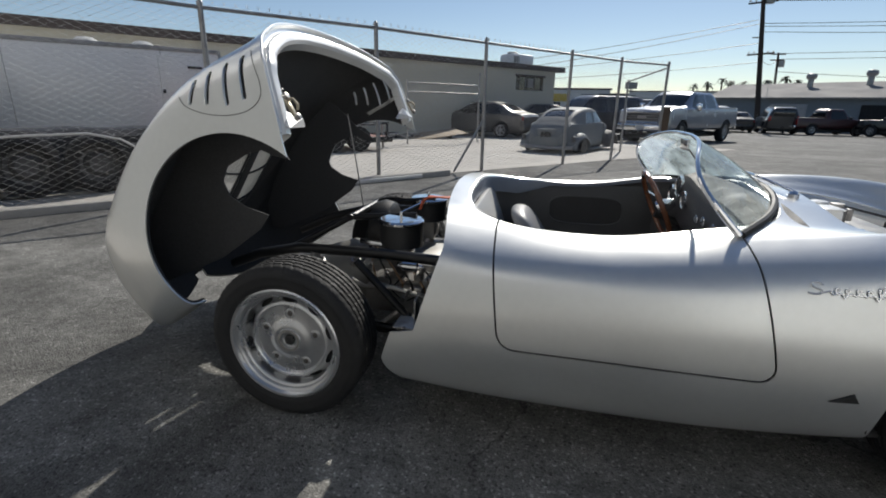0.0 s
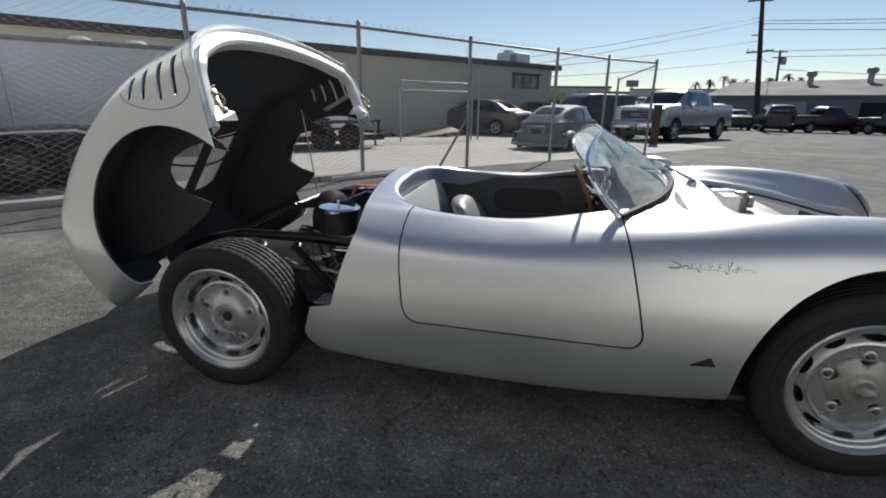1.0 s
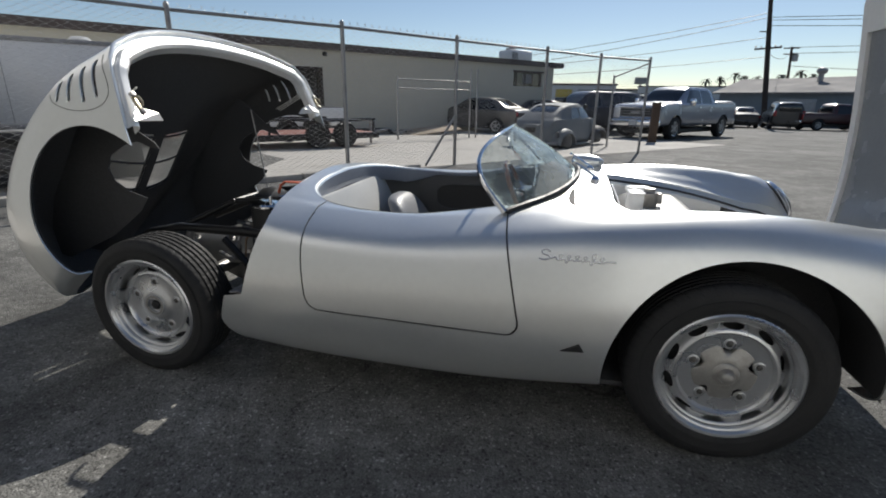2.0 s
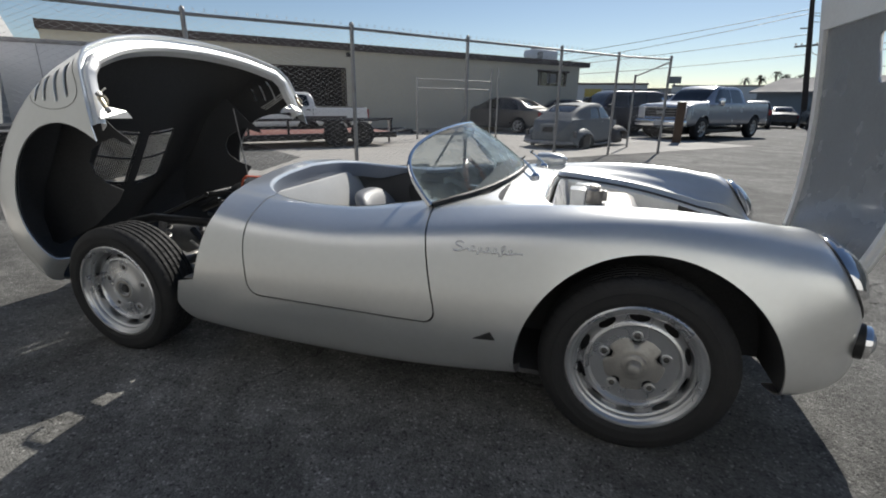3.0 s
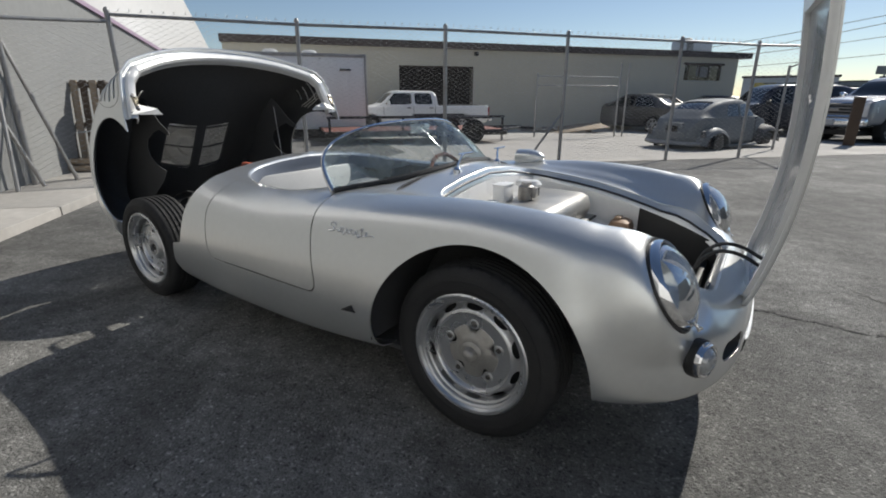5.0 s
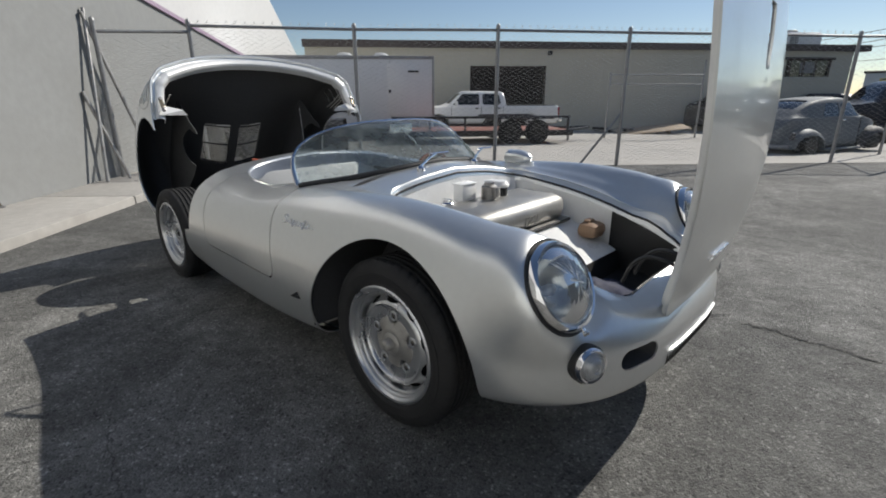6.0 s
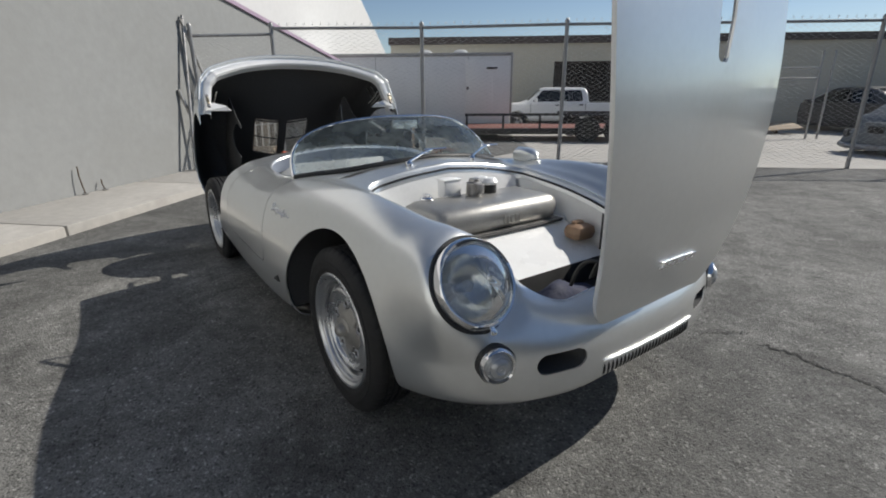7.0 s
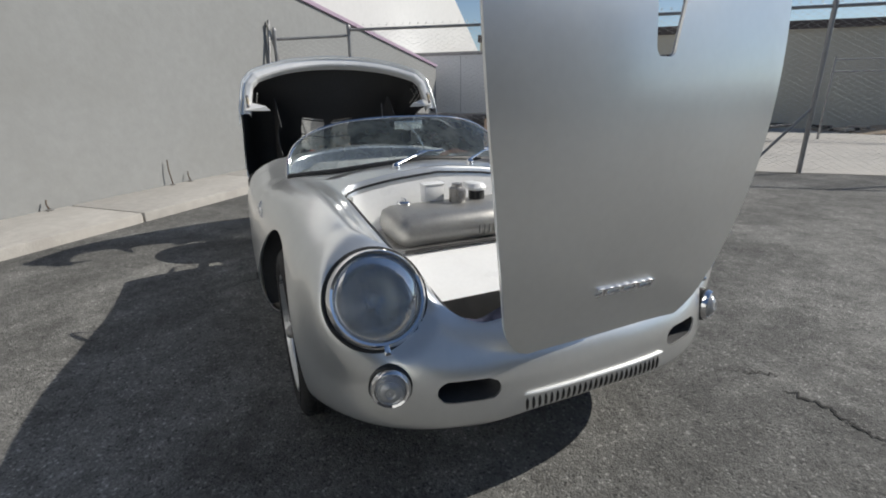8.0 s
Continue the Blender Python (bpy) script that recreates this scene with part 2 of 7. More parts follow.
def loft(stations, section, per=7):
    """A mirrored skin through half sections given as (y, z) control points, outermost bottom first, centre top last."""
    rows = []
    for x in stations:
        c = np.asarray(section(x), float)
        full = np.concatenate([c * (-1, 1), c[::-1][1:]])
        h = spline(full, per)
        rows.append(np.column_stack([np.full(len(h), x), h]))
    k = len(rows[0])
    V = np.concatenate(rows)
    F = [(i * k + j, (i + 1) * k + j, (i + 1) * k + j + 1, i * k + j + 1) for i in range(len(rows) - 1) for j in range(k - 1)]
    return V, F


def convex(A, B, pts):
    """Signed field of a convex outline over two coordinates, negative inside."""
    P = np.array(pts, float)
    c = P.mean(0)
    d = np.full(len(A), -1e9)
    for i in range(len(P)):
        p, q = P[i], P[(i + 1) % len(P)]
        n = np.array([q[1] - p[1], p[0] - q[0]])
        n /= np.linalg.norm(n)
        if n @ (c - p) > 0:
            n = -n
        d = np.maximum(d, (A - p[0]) * n[0] + (B - p[1]) * n[1])
    return d


def round_rect(A, B, ca, cb, ha, hb, r):
    qa, qb = np.abs(A - ca) - (ha - r), np.abs(B - cb) - (hb - r)
    return np.hypot(np.maximum(qa, 0), np.maximum(qb, 0)) + np.minimum(np.maximum(qa, qb), 0) - r

# ---------------------------------------------------------------- ground and setting
def asphalt_material():
    """Aged asphalt: pale and dark patches, stone speckle, fine grit and branching cracks."""
    m = bpy.data.materials.new("old_asphalt")
    m.use_nodes = True
    N, L = m.node_tree.nodes, m.node_tree.links
    b = N["Principled BSDF"]
    co = N.new("ShaderNodeTexCoord").outputs["Object"]

    def tex(kind, scale, detail=4, vec=None, rough=0.6):
        n = N.new(kind)
        n.inputs["Scale"].default_value = scale
        if kind == "ShaderNodeTexNoise":
            n.inputs["Detail"].default_value, n.inputs["Roughness"].default_value = detail, rough
        L.new(vec or co, n.inputs["Vector"])
        return n

    def span(v, a, b_, c, d):
        r = N.new("ShaderNodeMapRange")
        for i, q in enumerate((a, b_, c, d)):
            r.inputs[i + 1].default_value = q
        L.new(v, r.inputs[0])
        return r.outputs[0]

    def math_(op, a, b_):
        n = N.new("ShaderNodeMath")
        n.operation = op
        for i, q in enumerate((a, b_)):
            if isinstance(q, float):
                n.inputs[i].default_value = q
            else:
                L.new(q, n.inputs[i])
        return n.outputs[0]

    patch = span(tex("ShaderNodeTexNoise", 0.35, 6).outputs[0], 0.3, 0.7, 0.78, 1.22)
    sealed = span(tex("ShaderNodeTexNoise", 0.75, 9, rough=0.62).outputs[0], 0.475, 0.535, 0.80, 1.10)
    blot = span(tex("ShaderNodeTexNoise", 2.6, 7, rough=0.7).outputs[0], 0.3, 0.7, 0.66, 1.34)
    grit = span(tex("ShaderNodeTexNoise", 60, 5, rough=0.8).outputs[0], 0.3, 0.7, 0.74, 1.26)
    vo = tex("ShaderNodeTexVoronoi", 150)
    sep = N.new("ShaderNodeSeparateColor")
    L.new(vo.outputs["Color"], sep.inputs[0])
    stone = span(sep.outputs[0], 0.0, 1.0, 0.76, 1.28)
    mid = span(tex("ShaderNodeTexNoise", 11, 6, rough=0.75).outputs[0], 0.32, 0.68, 0.68, 1.34)
    vo2 = tex("ShaderNodeTexVoronoi", 125)
    sep2 = N.new("ShaderNodeSeparateColor")
    L.new(vo2.outputs["Color"], sep2.inputs[0])
    chip = span(sep2.outputs[1], 0.92, 0.96, 1.0, 1.9)
    pit = span(sep2.outputs[2], 0.94, 0.97, 1.0, 0.45)
    warp = tex("ShaderNodeTexNoise", 1.6, 5)
    mixv = N.new("ShaderNodeVectorMath")
    mixv.operation = "MULTIPLY_ADD"
    L.new(warp.outputs["Color"], mixv.inputs[0])
    mixv.inputs[1].default_value = (0.9, 0.9, 0)
    L.new(co, mixv.inputs[2])
    cr = N.new("ShaderNodeTexVoronoi")
    cr.feature = "DISTANCE_TO_EDGE"
    cr.inputs["Scale"].default_value = 0.55
    L.new(mixv.outputs[0], cr.inputs["Vector"])
    wide = span(tex("ShaderNodeTexNoise", 0.8, 3).outputs[0], 0.48, 0.66, 0.0003, 0.004)
    crack = span(math_("DIVIDE", cr.outputs["Distance"], wide), 0.2, 1.0, 0.45, 1.0)
    fine = N.new("ShaderNodeTexVoronoi")
    fine.feature = "DISTANCE_TO_EDGE"
    fine.inputs["Scale"].default_value = 3.2
    L.new(mixv.outputs[0], fine.inputs["Vector"])
    fw = span(tex("ShaderNodeTexNoise", 0.5, 3).outputs[0], 0.56, 0.72, 0.0003, 0.02)
    hair = span(math_("DIVIDE", fine.outputs["Distance"], fw), 0.2, 1.0, 0.6, 1.0)
    v = patch
    for q in (sealed, blot, mid, pit, grit, stone, chip, crack, hair):
        v = math_("MULTIPLY", v, q)
    col = N.new("ShaderNodeVectorMath")
    col.operation = "SCALE"
    col.inputs[0].default_value = (0.137, 0.135, 0.127)
    L.new(v, col.inputs["Scale"])
    L.new(col.outputs[0], b.inputs["Base Color"])
    b.inputs["Roughness"].default_value = 0.86
    h = math_("ADD", math_("MULTIPLY", vo.outputs["Distance"], -0.8), math_("MULTIPLY", grit, 0.5))
    h = math_("ADD", h, math_("MULTIPLY", crack, 1.5))
    bp = N.new("ShaderNodeBump")
    bp.inputs["Strength"].default_value, bp.inputs["Distance"].default_value = 0.7, 0.006
    L.new(h, bp.inputs["Height"])
    L.new(bp.outputs[0], b.inputs["Normal"])
    return m


ASPHALT = asphalt_material()
CONCRETE = mat("pale_concrete", (0.42, 0.40, 0.37), 0.85, 0.0, 0.15, 0.9, 0.4, 60, spot=(0.27, 0.25, 0.23), spot_scale=0.7, spot_amount=0.5)
STUCCO = mat("cream_stucco", (0.55, 0.52, 0.43), 0.9, 0.0, 0.06, 0.8, 0.3, 90)
GREY_WALL = mat("painted_grey_wall", (0.272, 0.276, 0.272), 0.8, 0.0, 0.09, 0.8, 0.12, 26, spot=(0.235, 0.235, 0.225), spot_scale=0.6, spot_amount=0.45)
FILL_WALL = mat("pale_grey_wall", (0.70, 0.705, 0.69), 0.85, 0.0, 0.08, 0.7, 0.25, 40)
DULL_WALL = mat("dull_brown_grey_wall", (0.17, 0.165, 0.155), 0.85, 0.0, 0.15, 0.5, 0.2, 30)
WHITE_WALL = mat("white_wall", (0.64, 0.635, 0.625), 0.8, 0.0, 0.05, 0.6, 0.2, 40)
PURPLE = mat("mauve_trim", (0.40, 0.30, 0.39), 0.6, 0.0, 0.1, 3)
FASCIA = mat("brown_fascia", (0.075, 0.06, 0.055), 0.7, 0.0, 0.2, 3, 0.2, 30)
GALV = mat("galvanised_pipe", (0.34, 0.34, 0.34), 0.5, 0.6, 0.2, 8, 0.1, 120, spot=(0.18, 0.15, 0.13), spot_scale=6, spot_amount=0.4)
WIRE = mat("fence_wire", (0.48, 0.48, 0.48), 0.45, 0.5, 0.2, 3)
WHITE_PAINT = mat("white_vehicle_paint", (0.80, 0.80, 0.795), 0.35, 0.0, 0.04, 2, coat=0.3)
DARK_WOOD = mat("weathered_timber", (0.10, 0.07, 0.05), 0.85, 0.0, 0.3, 9, 0.4, 60)
PLYWOOD = mat("weathered_plywood", (0.36, 0.28, 0.2), 0.8, 0.0, 0.2, 5, 0.2, 60)


def ground_z(y):
    return -0.015 * max(0.0, y - 5.0)


_gx = np.concatenate([[-900, -300, -120, -60, -40], np.arange(-30, 60, 2.0), [60, 80, 120, 300, 900]])
_gy = np.concatenate([[-900, -200, -60, -30, -20, -12], np.arange(-10, 62, 2.0), [70, 90, 140, 300, 900]])
_V = [(x, y, ground_z(min(y, 70))) for y in _gy for x in _gx]
_n = len(_gx)
_F = [(j * _n + i, j * _n + i + 1, (j + 1) * _n + i + 1, (j + 1) * _n + i) for j in range(len(_gy) - 1) for i in range(_n - 1)]
ground = tagged(obj("ground", _V, _F, ASPHALT), "worn grey asphalt lot with cracks and pale patches", "ground", kind="structure")

CRACK = mat("dark_open_crack", (0.022, 0.021, 0.020), 0.95, 0.0, 0.3, 30)


def ground_crack(pts, width, seed):
    """A jagged open crack with ragged sides along a line on the ground."""
    r = random.Random(seed)
    P = spline(pts, 14)
    T = np.gradient(P, axis=0)
    T /= np.linalg.norm(T, axis=1)[:, None]
    V, n = [], len(P)
    for i, (p, t) in enumerate(zip(P, T)):
        side = np.array((-t[1], t[0]))
        c = p + side * r.gauss(0, 0.009)
        w = width * r.uniform(0.25, 1.0) * min(1.0, i / 4, (n - 1 - i) / 4) + 0.0004
        V += [(*(c + side * w * r.uniform(0.5, 1.2)), 0.0035), (*(c - side * w * r.uniform(0.5, 1.2)), 0.0035)]
    obj("crack", V, [(2 * i, 2 * i + 1, 2 * i + 3, 2 * i + 2) for i in range(n - 1)], CRACK, ground, "narrow open crack in the asphalt", 180)


for k, (pts, w) in enumerate((
        ([(2.82, 0.99), (2.98, 1.01), (3.10, 0.99), (3.20, 1.00), (3.35, 0.98), (3.50, 1.02), (3.80, 1.00), (4.30, 1.08)], 0.009),
        ([(2.62, 0.87), (2.70, 0.99), (2.76, 1.08)], 0.005),
        ([(3.30, 1.72), (3.50, 1.52), (3.67, 1.32), (3.82, 1.41), (4.40, 1.50)], 0.006),
        ([(1.50, 2.30), (1.62, 2.42), (1.75, 2.56)], 0.006),
        ([(3.67, 1.32), (3.72, 1.15), (3.80, 1.00)], 0.005))):
    ground_crack(pts, w, k)

U, NF = np.array([0.629, 0.777]), np.array([-0.777, 0.629])


def along(s, c):
    """A place on the fence's grid: s along the fence, c away from the car."""
    p = s * U + c * NF
    return float(p[0]), float(p[1])


def slab(name, corners, z0, z1, material, label, category, kind="structure", parent=None):
    """An upright prism over a plan outline."""
    n = len(corners)
    V = [(x, y, z0) for x, y in corners] + [(x, y, z1) for x, y in corners]
    F = [tuple(range(n))[::-1], tuple(range(n, 2 * n))] + [(i, (i + 1) % n, n + (i + 1) % n, n + i) for i in range(n)]
    ob = obj(name, V, F, material, parent, sharp=20)
    return tagged(ob, label, category, kind=kind) if parent is None else ob


def rect(s0, s1, c0, c1):
    return [along(s0, c0), along(s1, c0), along(s1, c1), along(s0, c1)]


# paved yard behind the fence
_ss = np.linspace(-3.2, 16.0, 14)
_V = [(*along(s, c), ground_z(along(s, c)[1]) + 0.006) for c in (4.12, 14.25) for s in _ss]
tagged(obj("pavement", _V, [(i, i + 1, i + 15, i + 14) for i in range(13)], CONCRETE), "pale concrete yard behind the fence", "pavement", kind="structure")
strip = thing("kerb_strip", pose(0, 0, 0), "low concrete kerb along the foot of the fence", "kerb", kind="structure")
for s in np.arange(-1.2, 4.2, 2.02):
    obj("kerb_block", *box((0, 0, 0), (2.0, 0.16, 0.12), 0.015), CONCRETE, strip, at=Matrix.Translation((*along(s, 3.98), 0.02)) @ Matrix.Rotation(math.atan2(U[1], U[0]), 4, "Z"))
tagged(obj("wheel_stop", *box((0, 0, 0), (1.25, 0.11, 0.06), 0.015, Matrix.Translation((-1.39, 4.50, 0.03)) @ Matrix.Rotation(math.atan2(U[1], U[0]), 4, "Z")), WHITE_WALL), "white painted concrete parking stop", "parking stop")

# long stucco building
BC = 14.3
fac = thing("building", pose(0, 0, 0), "long low cream stucco building with brown roof edge", "building")
s0, s1 = float(U @ np.array((-12.15, 7.7))), float(U @ np.array((1.4, 24.5))) - 0.55
GS0, GS1 = float(U @ np.array((-8.55, 12.15))), float(U @ np.array((-6.78, 14.35)))
WS0, WS1 = float(U @ np.array((-0.72, 21.84))), float(U @ np.array((1.05, 24.05))) - 0.85


def wall_with_holes(name, s_a, s_b, c_a, c_b, z0, z1, holes, material, parent):
    """A straight wall on the fence's grid, with rectangular openings (s, s, z, z) right through it."""
    ss = sorted({s_a, s_b, *[h[0] for h in holes], *[h[1] for h in holes]})
    zs = sorted({z0, z1, *[h[2] for h in holes], *[h[3] for h in holes]})
    n, k = len(ss), len(zs)
    V = [(*along(s, c), z) for c in (c_a, c_b) for s in ss for z in zs]
    full = {(i, j) for i in range(n - 1) for j in range(k - 1) if not any(h[0] <= ss[i] and ss[i + 1] <= h[1] and h[2] <= zs[j] and zs[j + 1] <= h[3] for h in holes)}
    F, at = [], lambda c, i, j: c * n * k + i * k + j
    for i, j in sorted(full):
        q = [(i, j), (i + 1, j), (i + 1, j + 1), (i, j + 1)]
        F += [tuple(at(0, *p) for p in q), tuple(at(1, *p) for p in q[::-1])]
        for (a, b), nb in zip(zip(q, q[1:] + q[:1]), ((i, j - 1), (i + 1, j), (i, j + 1), (i - 1, j))):
            if nb not in full:
                F.append((at(0, *b), at(0, *a), at(1, *a), at(1, *b)))
    return obj(name, V, F, material, parent, sharp=20)


wall_with_holes("wall", s0, s1, BC, BC + 0.25, -0.6, 2.72, [(GS0, GS1, 0.55, 2.14), (WS0, WS1, 1.78, 2.42)], STUCCO, fac)
slab("side_wall", rect(s1 - 0.25, s1, BC + 0.25, BC + 8), -0.6, 2.72, STUCCO, "", "", parent=fac)
slab("side_wall", rect(s0, s0 + 0.25, BC + 0.25, BC + 8), -0.6, 2.72, STUCCO, "", "", parent=fac)
slab("back_wall", rect(s0, s1, BC + 8, BC + 8.25), -0.6, 2.72, STUCCO, "", "", parent=fac)
slab("roof", rect(s0 - 0.05, s1 + 0.6, BC - 0.14, BC + 8.4), 2.72, 2.95, FASCIA, "", "", parent=fac)
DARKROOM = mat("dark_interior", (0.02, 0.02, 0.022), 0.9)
# near-black sheet paints in the shade of the room behind the grille
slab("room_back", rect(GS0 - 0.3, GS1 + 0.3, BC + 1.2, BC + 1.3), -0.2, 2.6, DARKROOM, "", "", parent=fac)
gate = thing("garage_grille", pose(0, 0, 0), "diamond steel security grille in a garage opening", "grille")
for k in range(-9, 20):
    a, b = GS0 + k * 0.16, GS0 + k * 0.16 + 1.6
    lo, hi = max(a, GS0), min(b, GS1)
    if hi > lo:
        obj("grille_bar", *tube([(*along(lo, BC + 0.05), 0.55 + (lo - a)), (*along(hi, BC + 0.05), 0.55 + (hi - a))], 0.012, 4), FASCIA, gate)
        obj("grille_bar", *tube([(*along(lo, BC + 0.07), 2.14 - (lo - a)), (*along(hi, BC + 0.07), 2.14 - (hi - a))], 0.012, 4), FASCIA, gate)
obj("grille_frame", *join(*[tube([(*along(a, BC + 0.04), z0), (*along(b, BC + 0.04), z1)], 0.03, 4) for a, b, z0, z1 in ((GS0, GS1, 0.56, 0.56), (GS0, GS1, 2.12, 2.12), (GS0, GS0, 0.55, 2.14), (GS1, GS1, 0.55, 2.14))]), FASCIA, gate)
win = thing("window_1", pose(0, 0, 0), "dark barred window with a white blind", "window", kind="structure")
obj("pane", *box((0, 0, 0), (WS1 - WS0, 0.02, 0.62), 0, Matrix.Translation((*along((WS0 + WS1) / 2, BC + 0.12), 2.10)) @ Matrix.Rotation(math.atan2(U[1], U[0]), 4, "Z")), CARGLASS, win)
for f in (0.0, 0.12, 0.42, 0.68, 1.0):
    s = WS0 + (WS1 - WS0) * f
    obj("window_bar", *tube([(*along(s, BC + 0.05), 1.78), (*along(s, BC + 0.05), 2.42)], 0.03, 4), FASCIA, win)
obj("blind", *box((0, 0, 0), (0.62, 0.01, 0.42), 0, Matrix.Translation((*along(WS0 + (WS1 - WS0) * 0.52, BC + 0.10), 2.14)) @ Matrix.Rotation(math.atan2(U[1], U[0]), 4, "Z")), GREY_WALL, win)
obj("window_head", *tube([(*along(WS0 - 0.08, BC - 0.03), 2.45), (*along(WS1 + 0.08, BC - 0.03), 2.45)], 0.05, 4), FASCIA, win)
hv = thing("rooftop_unit", Matrix.Translation((*along(float(U @ np.array((-0.6, 22.1))) + 1.2, BC + 1.4), 2.90)) @ Matrix.Rotation(math.atan2(U[1], U[0]), 4, "Z"), "pale metal rooftop air conditioner on the flat roof", "air conditioner")
obj("case", *box((0, 0, 0.32), (1.5, 1.0, 0.6), 0.12), WHITE_PAINT, hv)
obj("base", *box((0, 0, 0.02), (1.6, 1.1, 0.08), 0.01), GALV, hv)
obj("fan_cowl", *move(lathe([(0.25, 0), (0.25, 0.1), (0.22, 0.12), (0.001, 0.12)], 20, "z"), pose(-0.35, 0, 0.6)), GALV, hv)
for k in range(6):
    obj("vent_slat", *box((-0.55, -0.505, 0.16 + k * 0.06), (0.36, 0.02, 0.03), 0.003), DARKROOM, hv)
vl = thing("wall_lamp", Matrix.Translation((*along(float(U @ np.array((-6.73, 14.42))), BC - 0.06), 2.58)), "small dark wall lamp under the eaves", "lamp")
obj("housing", *box((0, 0, 0), (0.14, 0.12, 0.14), 0.02), BLACK, vl)

# grey wall on the west side, its top falling away, with a mauve capping, and the walk at its foot
walk_dir, walk_n = np.array([-0.7071, 0.7071]), np.array([0.7071, 0.7071])


def wall_pt(s, c):
    p = s * walk_dir + c * walk_n
    return float(p[0]), float(p[1])


def fall(s):
    return 2.5 - 0.135 * (s - 4.3)


V = [(*wall_pt(s, c), z) for s in (-12, 9.8) for c in (-3.14, -3.5) for z in (-0.2, fall(s))]
F = [(0, 4, 5, 1), (2, 3, 7, 6), (1, 5, 7, 3), (0, 2, 6, 4), (0, 1, 3, 2), (4, 6, 7, 5)]
tagged(obj("wall_west", V, F, GREY_WALL, sharp=20), "tall grey painted stucco wall with faint stains", "wall", kind="structure")
V = [(*wall_pt(s, c), fall(s) + z) for s in (-12, 9.8) for c in (-3.10, -3.54) for z in (0, 0.065)]
tagged(obj("trim", V, F, PURPLE, sharp=20), "mauve painted capping along the sloping wall top", "trim", kind="structure")
V = [(*wall_pt(s, c), z) for c in (-4.6, -5.0) for s, z in ((-12, -0.2), (22, -0.2), (18.5, 2.85), (15.8, 4.25), (10.5, 7.2), (-12, 7.2))]
tagged(obj("wall_far", V, [(5, 4, 3, 2, 1, 0), (6, 7, 8, 9, 10, 11)] + [(i, (i + 1) % 6, 6 + (i + 1) % 6, 6 + i) for i in range(6)], WHITE_WALL, sharp=20), "white painted gable wall behind the grey wall", "wall", kind="structure")
kerb = thing("kerb", pose(0, 0, 0), "pale concrete walk with kerb along the wall", "kerb", kind="structure")
for k in range(8):
    obj("slab", *box((0, 0, 0), (1.935, 1.03, 0.29), 0.018), CONCRETE, kerb, at=Matrix.Translation((*wall_pt(-9.0 + 1.95 * k, -2.62), -0.055)) @ Matrix.Rotation(radians(135), 4, "Z"))
# unseen pale wall added on the south side to bounce sunlight onto the car's flank
tagged(obj("wall_south", *box((13.2, -7.4, 2.2), (20.6, 0.3, 5.0), 0.02), FILL_WALL), "unseen pale grey wall added to bounce light onto the car", "wall", kind="structure")
tagged(obj("wall_east", *box((17.0, -1.0, 3.2), (0.4, 30.0, 7.0), 0.02), DULL_WALL), "plain dull brown-grey wall of a building closing the lot", "wall", kind="structure")
# stub pipes at the wall's foot and loose pipes leaning on it
for s_, h in ((0.92, 0.30), (1.18, 0.12), (-0.45, 0.10)):
    x, y = wall_pt(s_, -3.06)
    p = thing("stub_pipe", pose(x, y, 0.09), "thin rusty pipe standing at the wall's foot", "pipe", "stub pipes")
    obj("pipe", *tube([(0, 0, 0), (-0.01, -0.02, h * 0.6), (-0.03, -0.02, h)], 0.007, 6), DARK_WOOD, p)
    obj("collar", *lathe([(0.03, 0), (0.03, 0.012), (0.014, 0.02)], 12, "z"), STEEL, p)
for a, b in (((2.92, -2.86, 0.09), (2.75, -3.12, 1.18)), ((2.60, -2.95, 0.09), (3.05, -3.10, 2.15)), ((3.35, -2.72, 0.09), (3.0, -3.10, 2.10))):
    p = thing("loose_pipe", pose(0, 0, 0), "long dark steel pipe leaning against the wall", "pipe", "leaning pipes")
    obj("pipe", *tube([(*wall_pt(a[0], a[1]), a[2]), (*wall_pt(b[0], b[1]), b[2])], 0.022, 8), STEEL, p)

# fence
POSTS = [(-4.30, 0.02, 2.06), (-4.26, 1.13, 2.14), (-2.98, 2.99, 2.14), (-1.52, 4.56, 2.14), (-0.23, 6.26, 2.14), (1.21, 8.08, 2.14), (2.33, 9.57, 2.14), (3.52, 10.63, 2.14)]
fence = thing("chain_link_fence", pose(0, 0, 0), "galvanised chain-link fence with round posts and top rail", "fence")


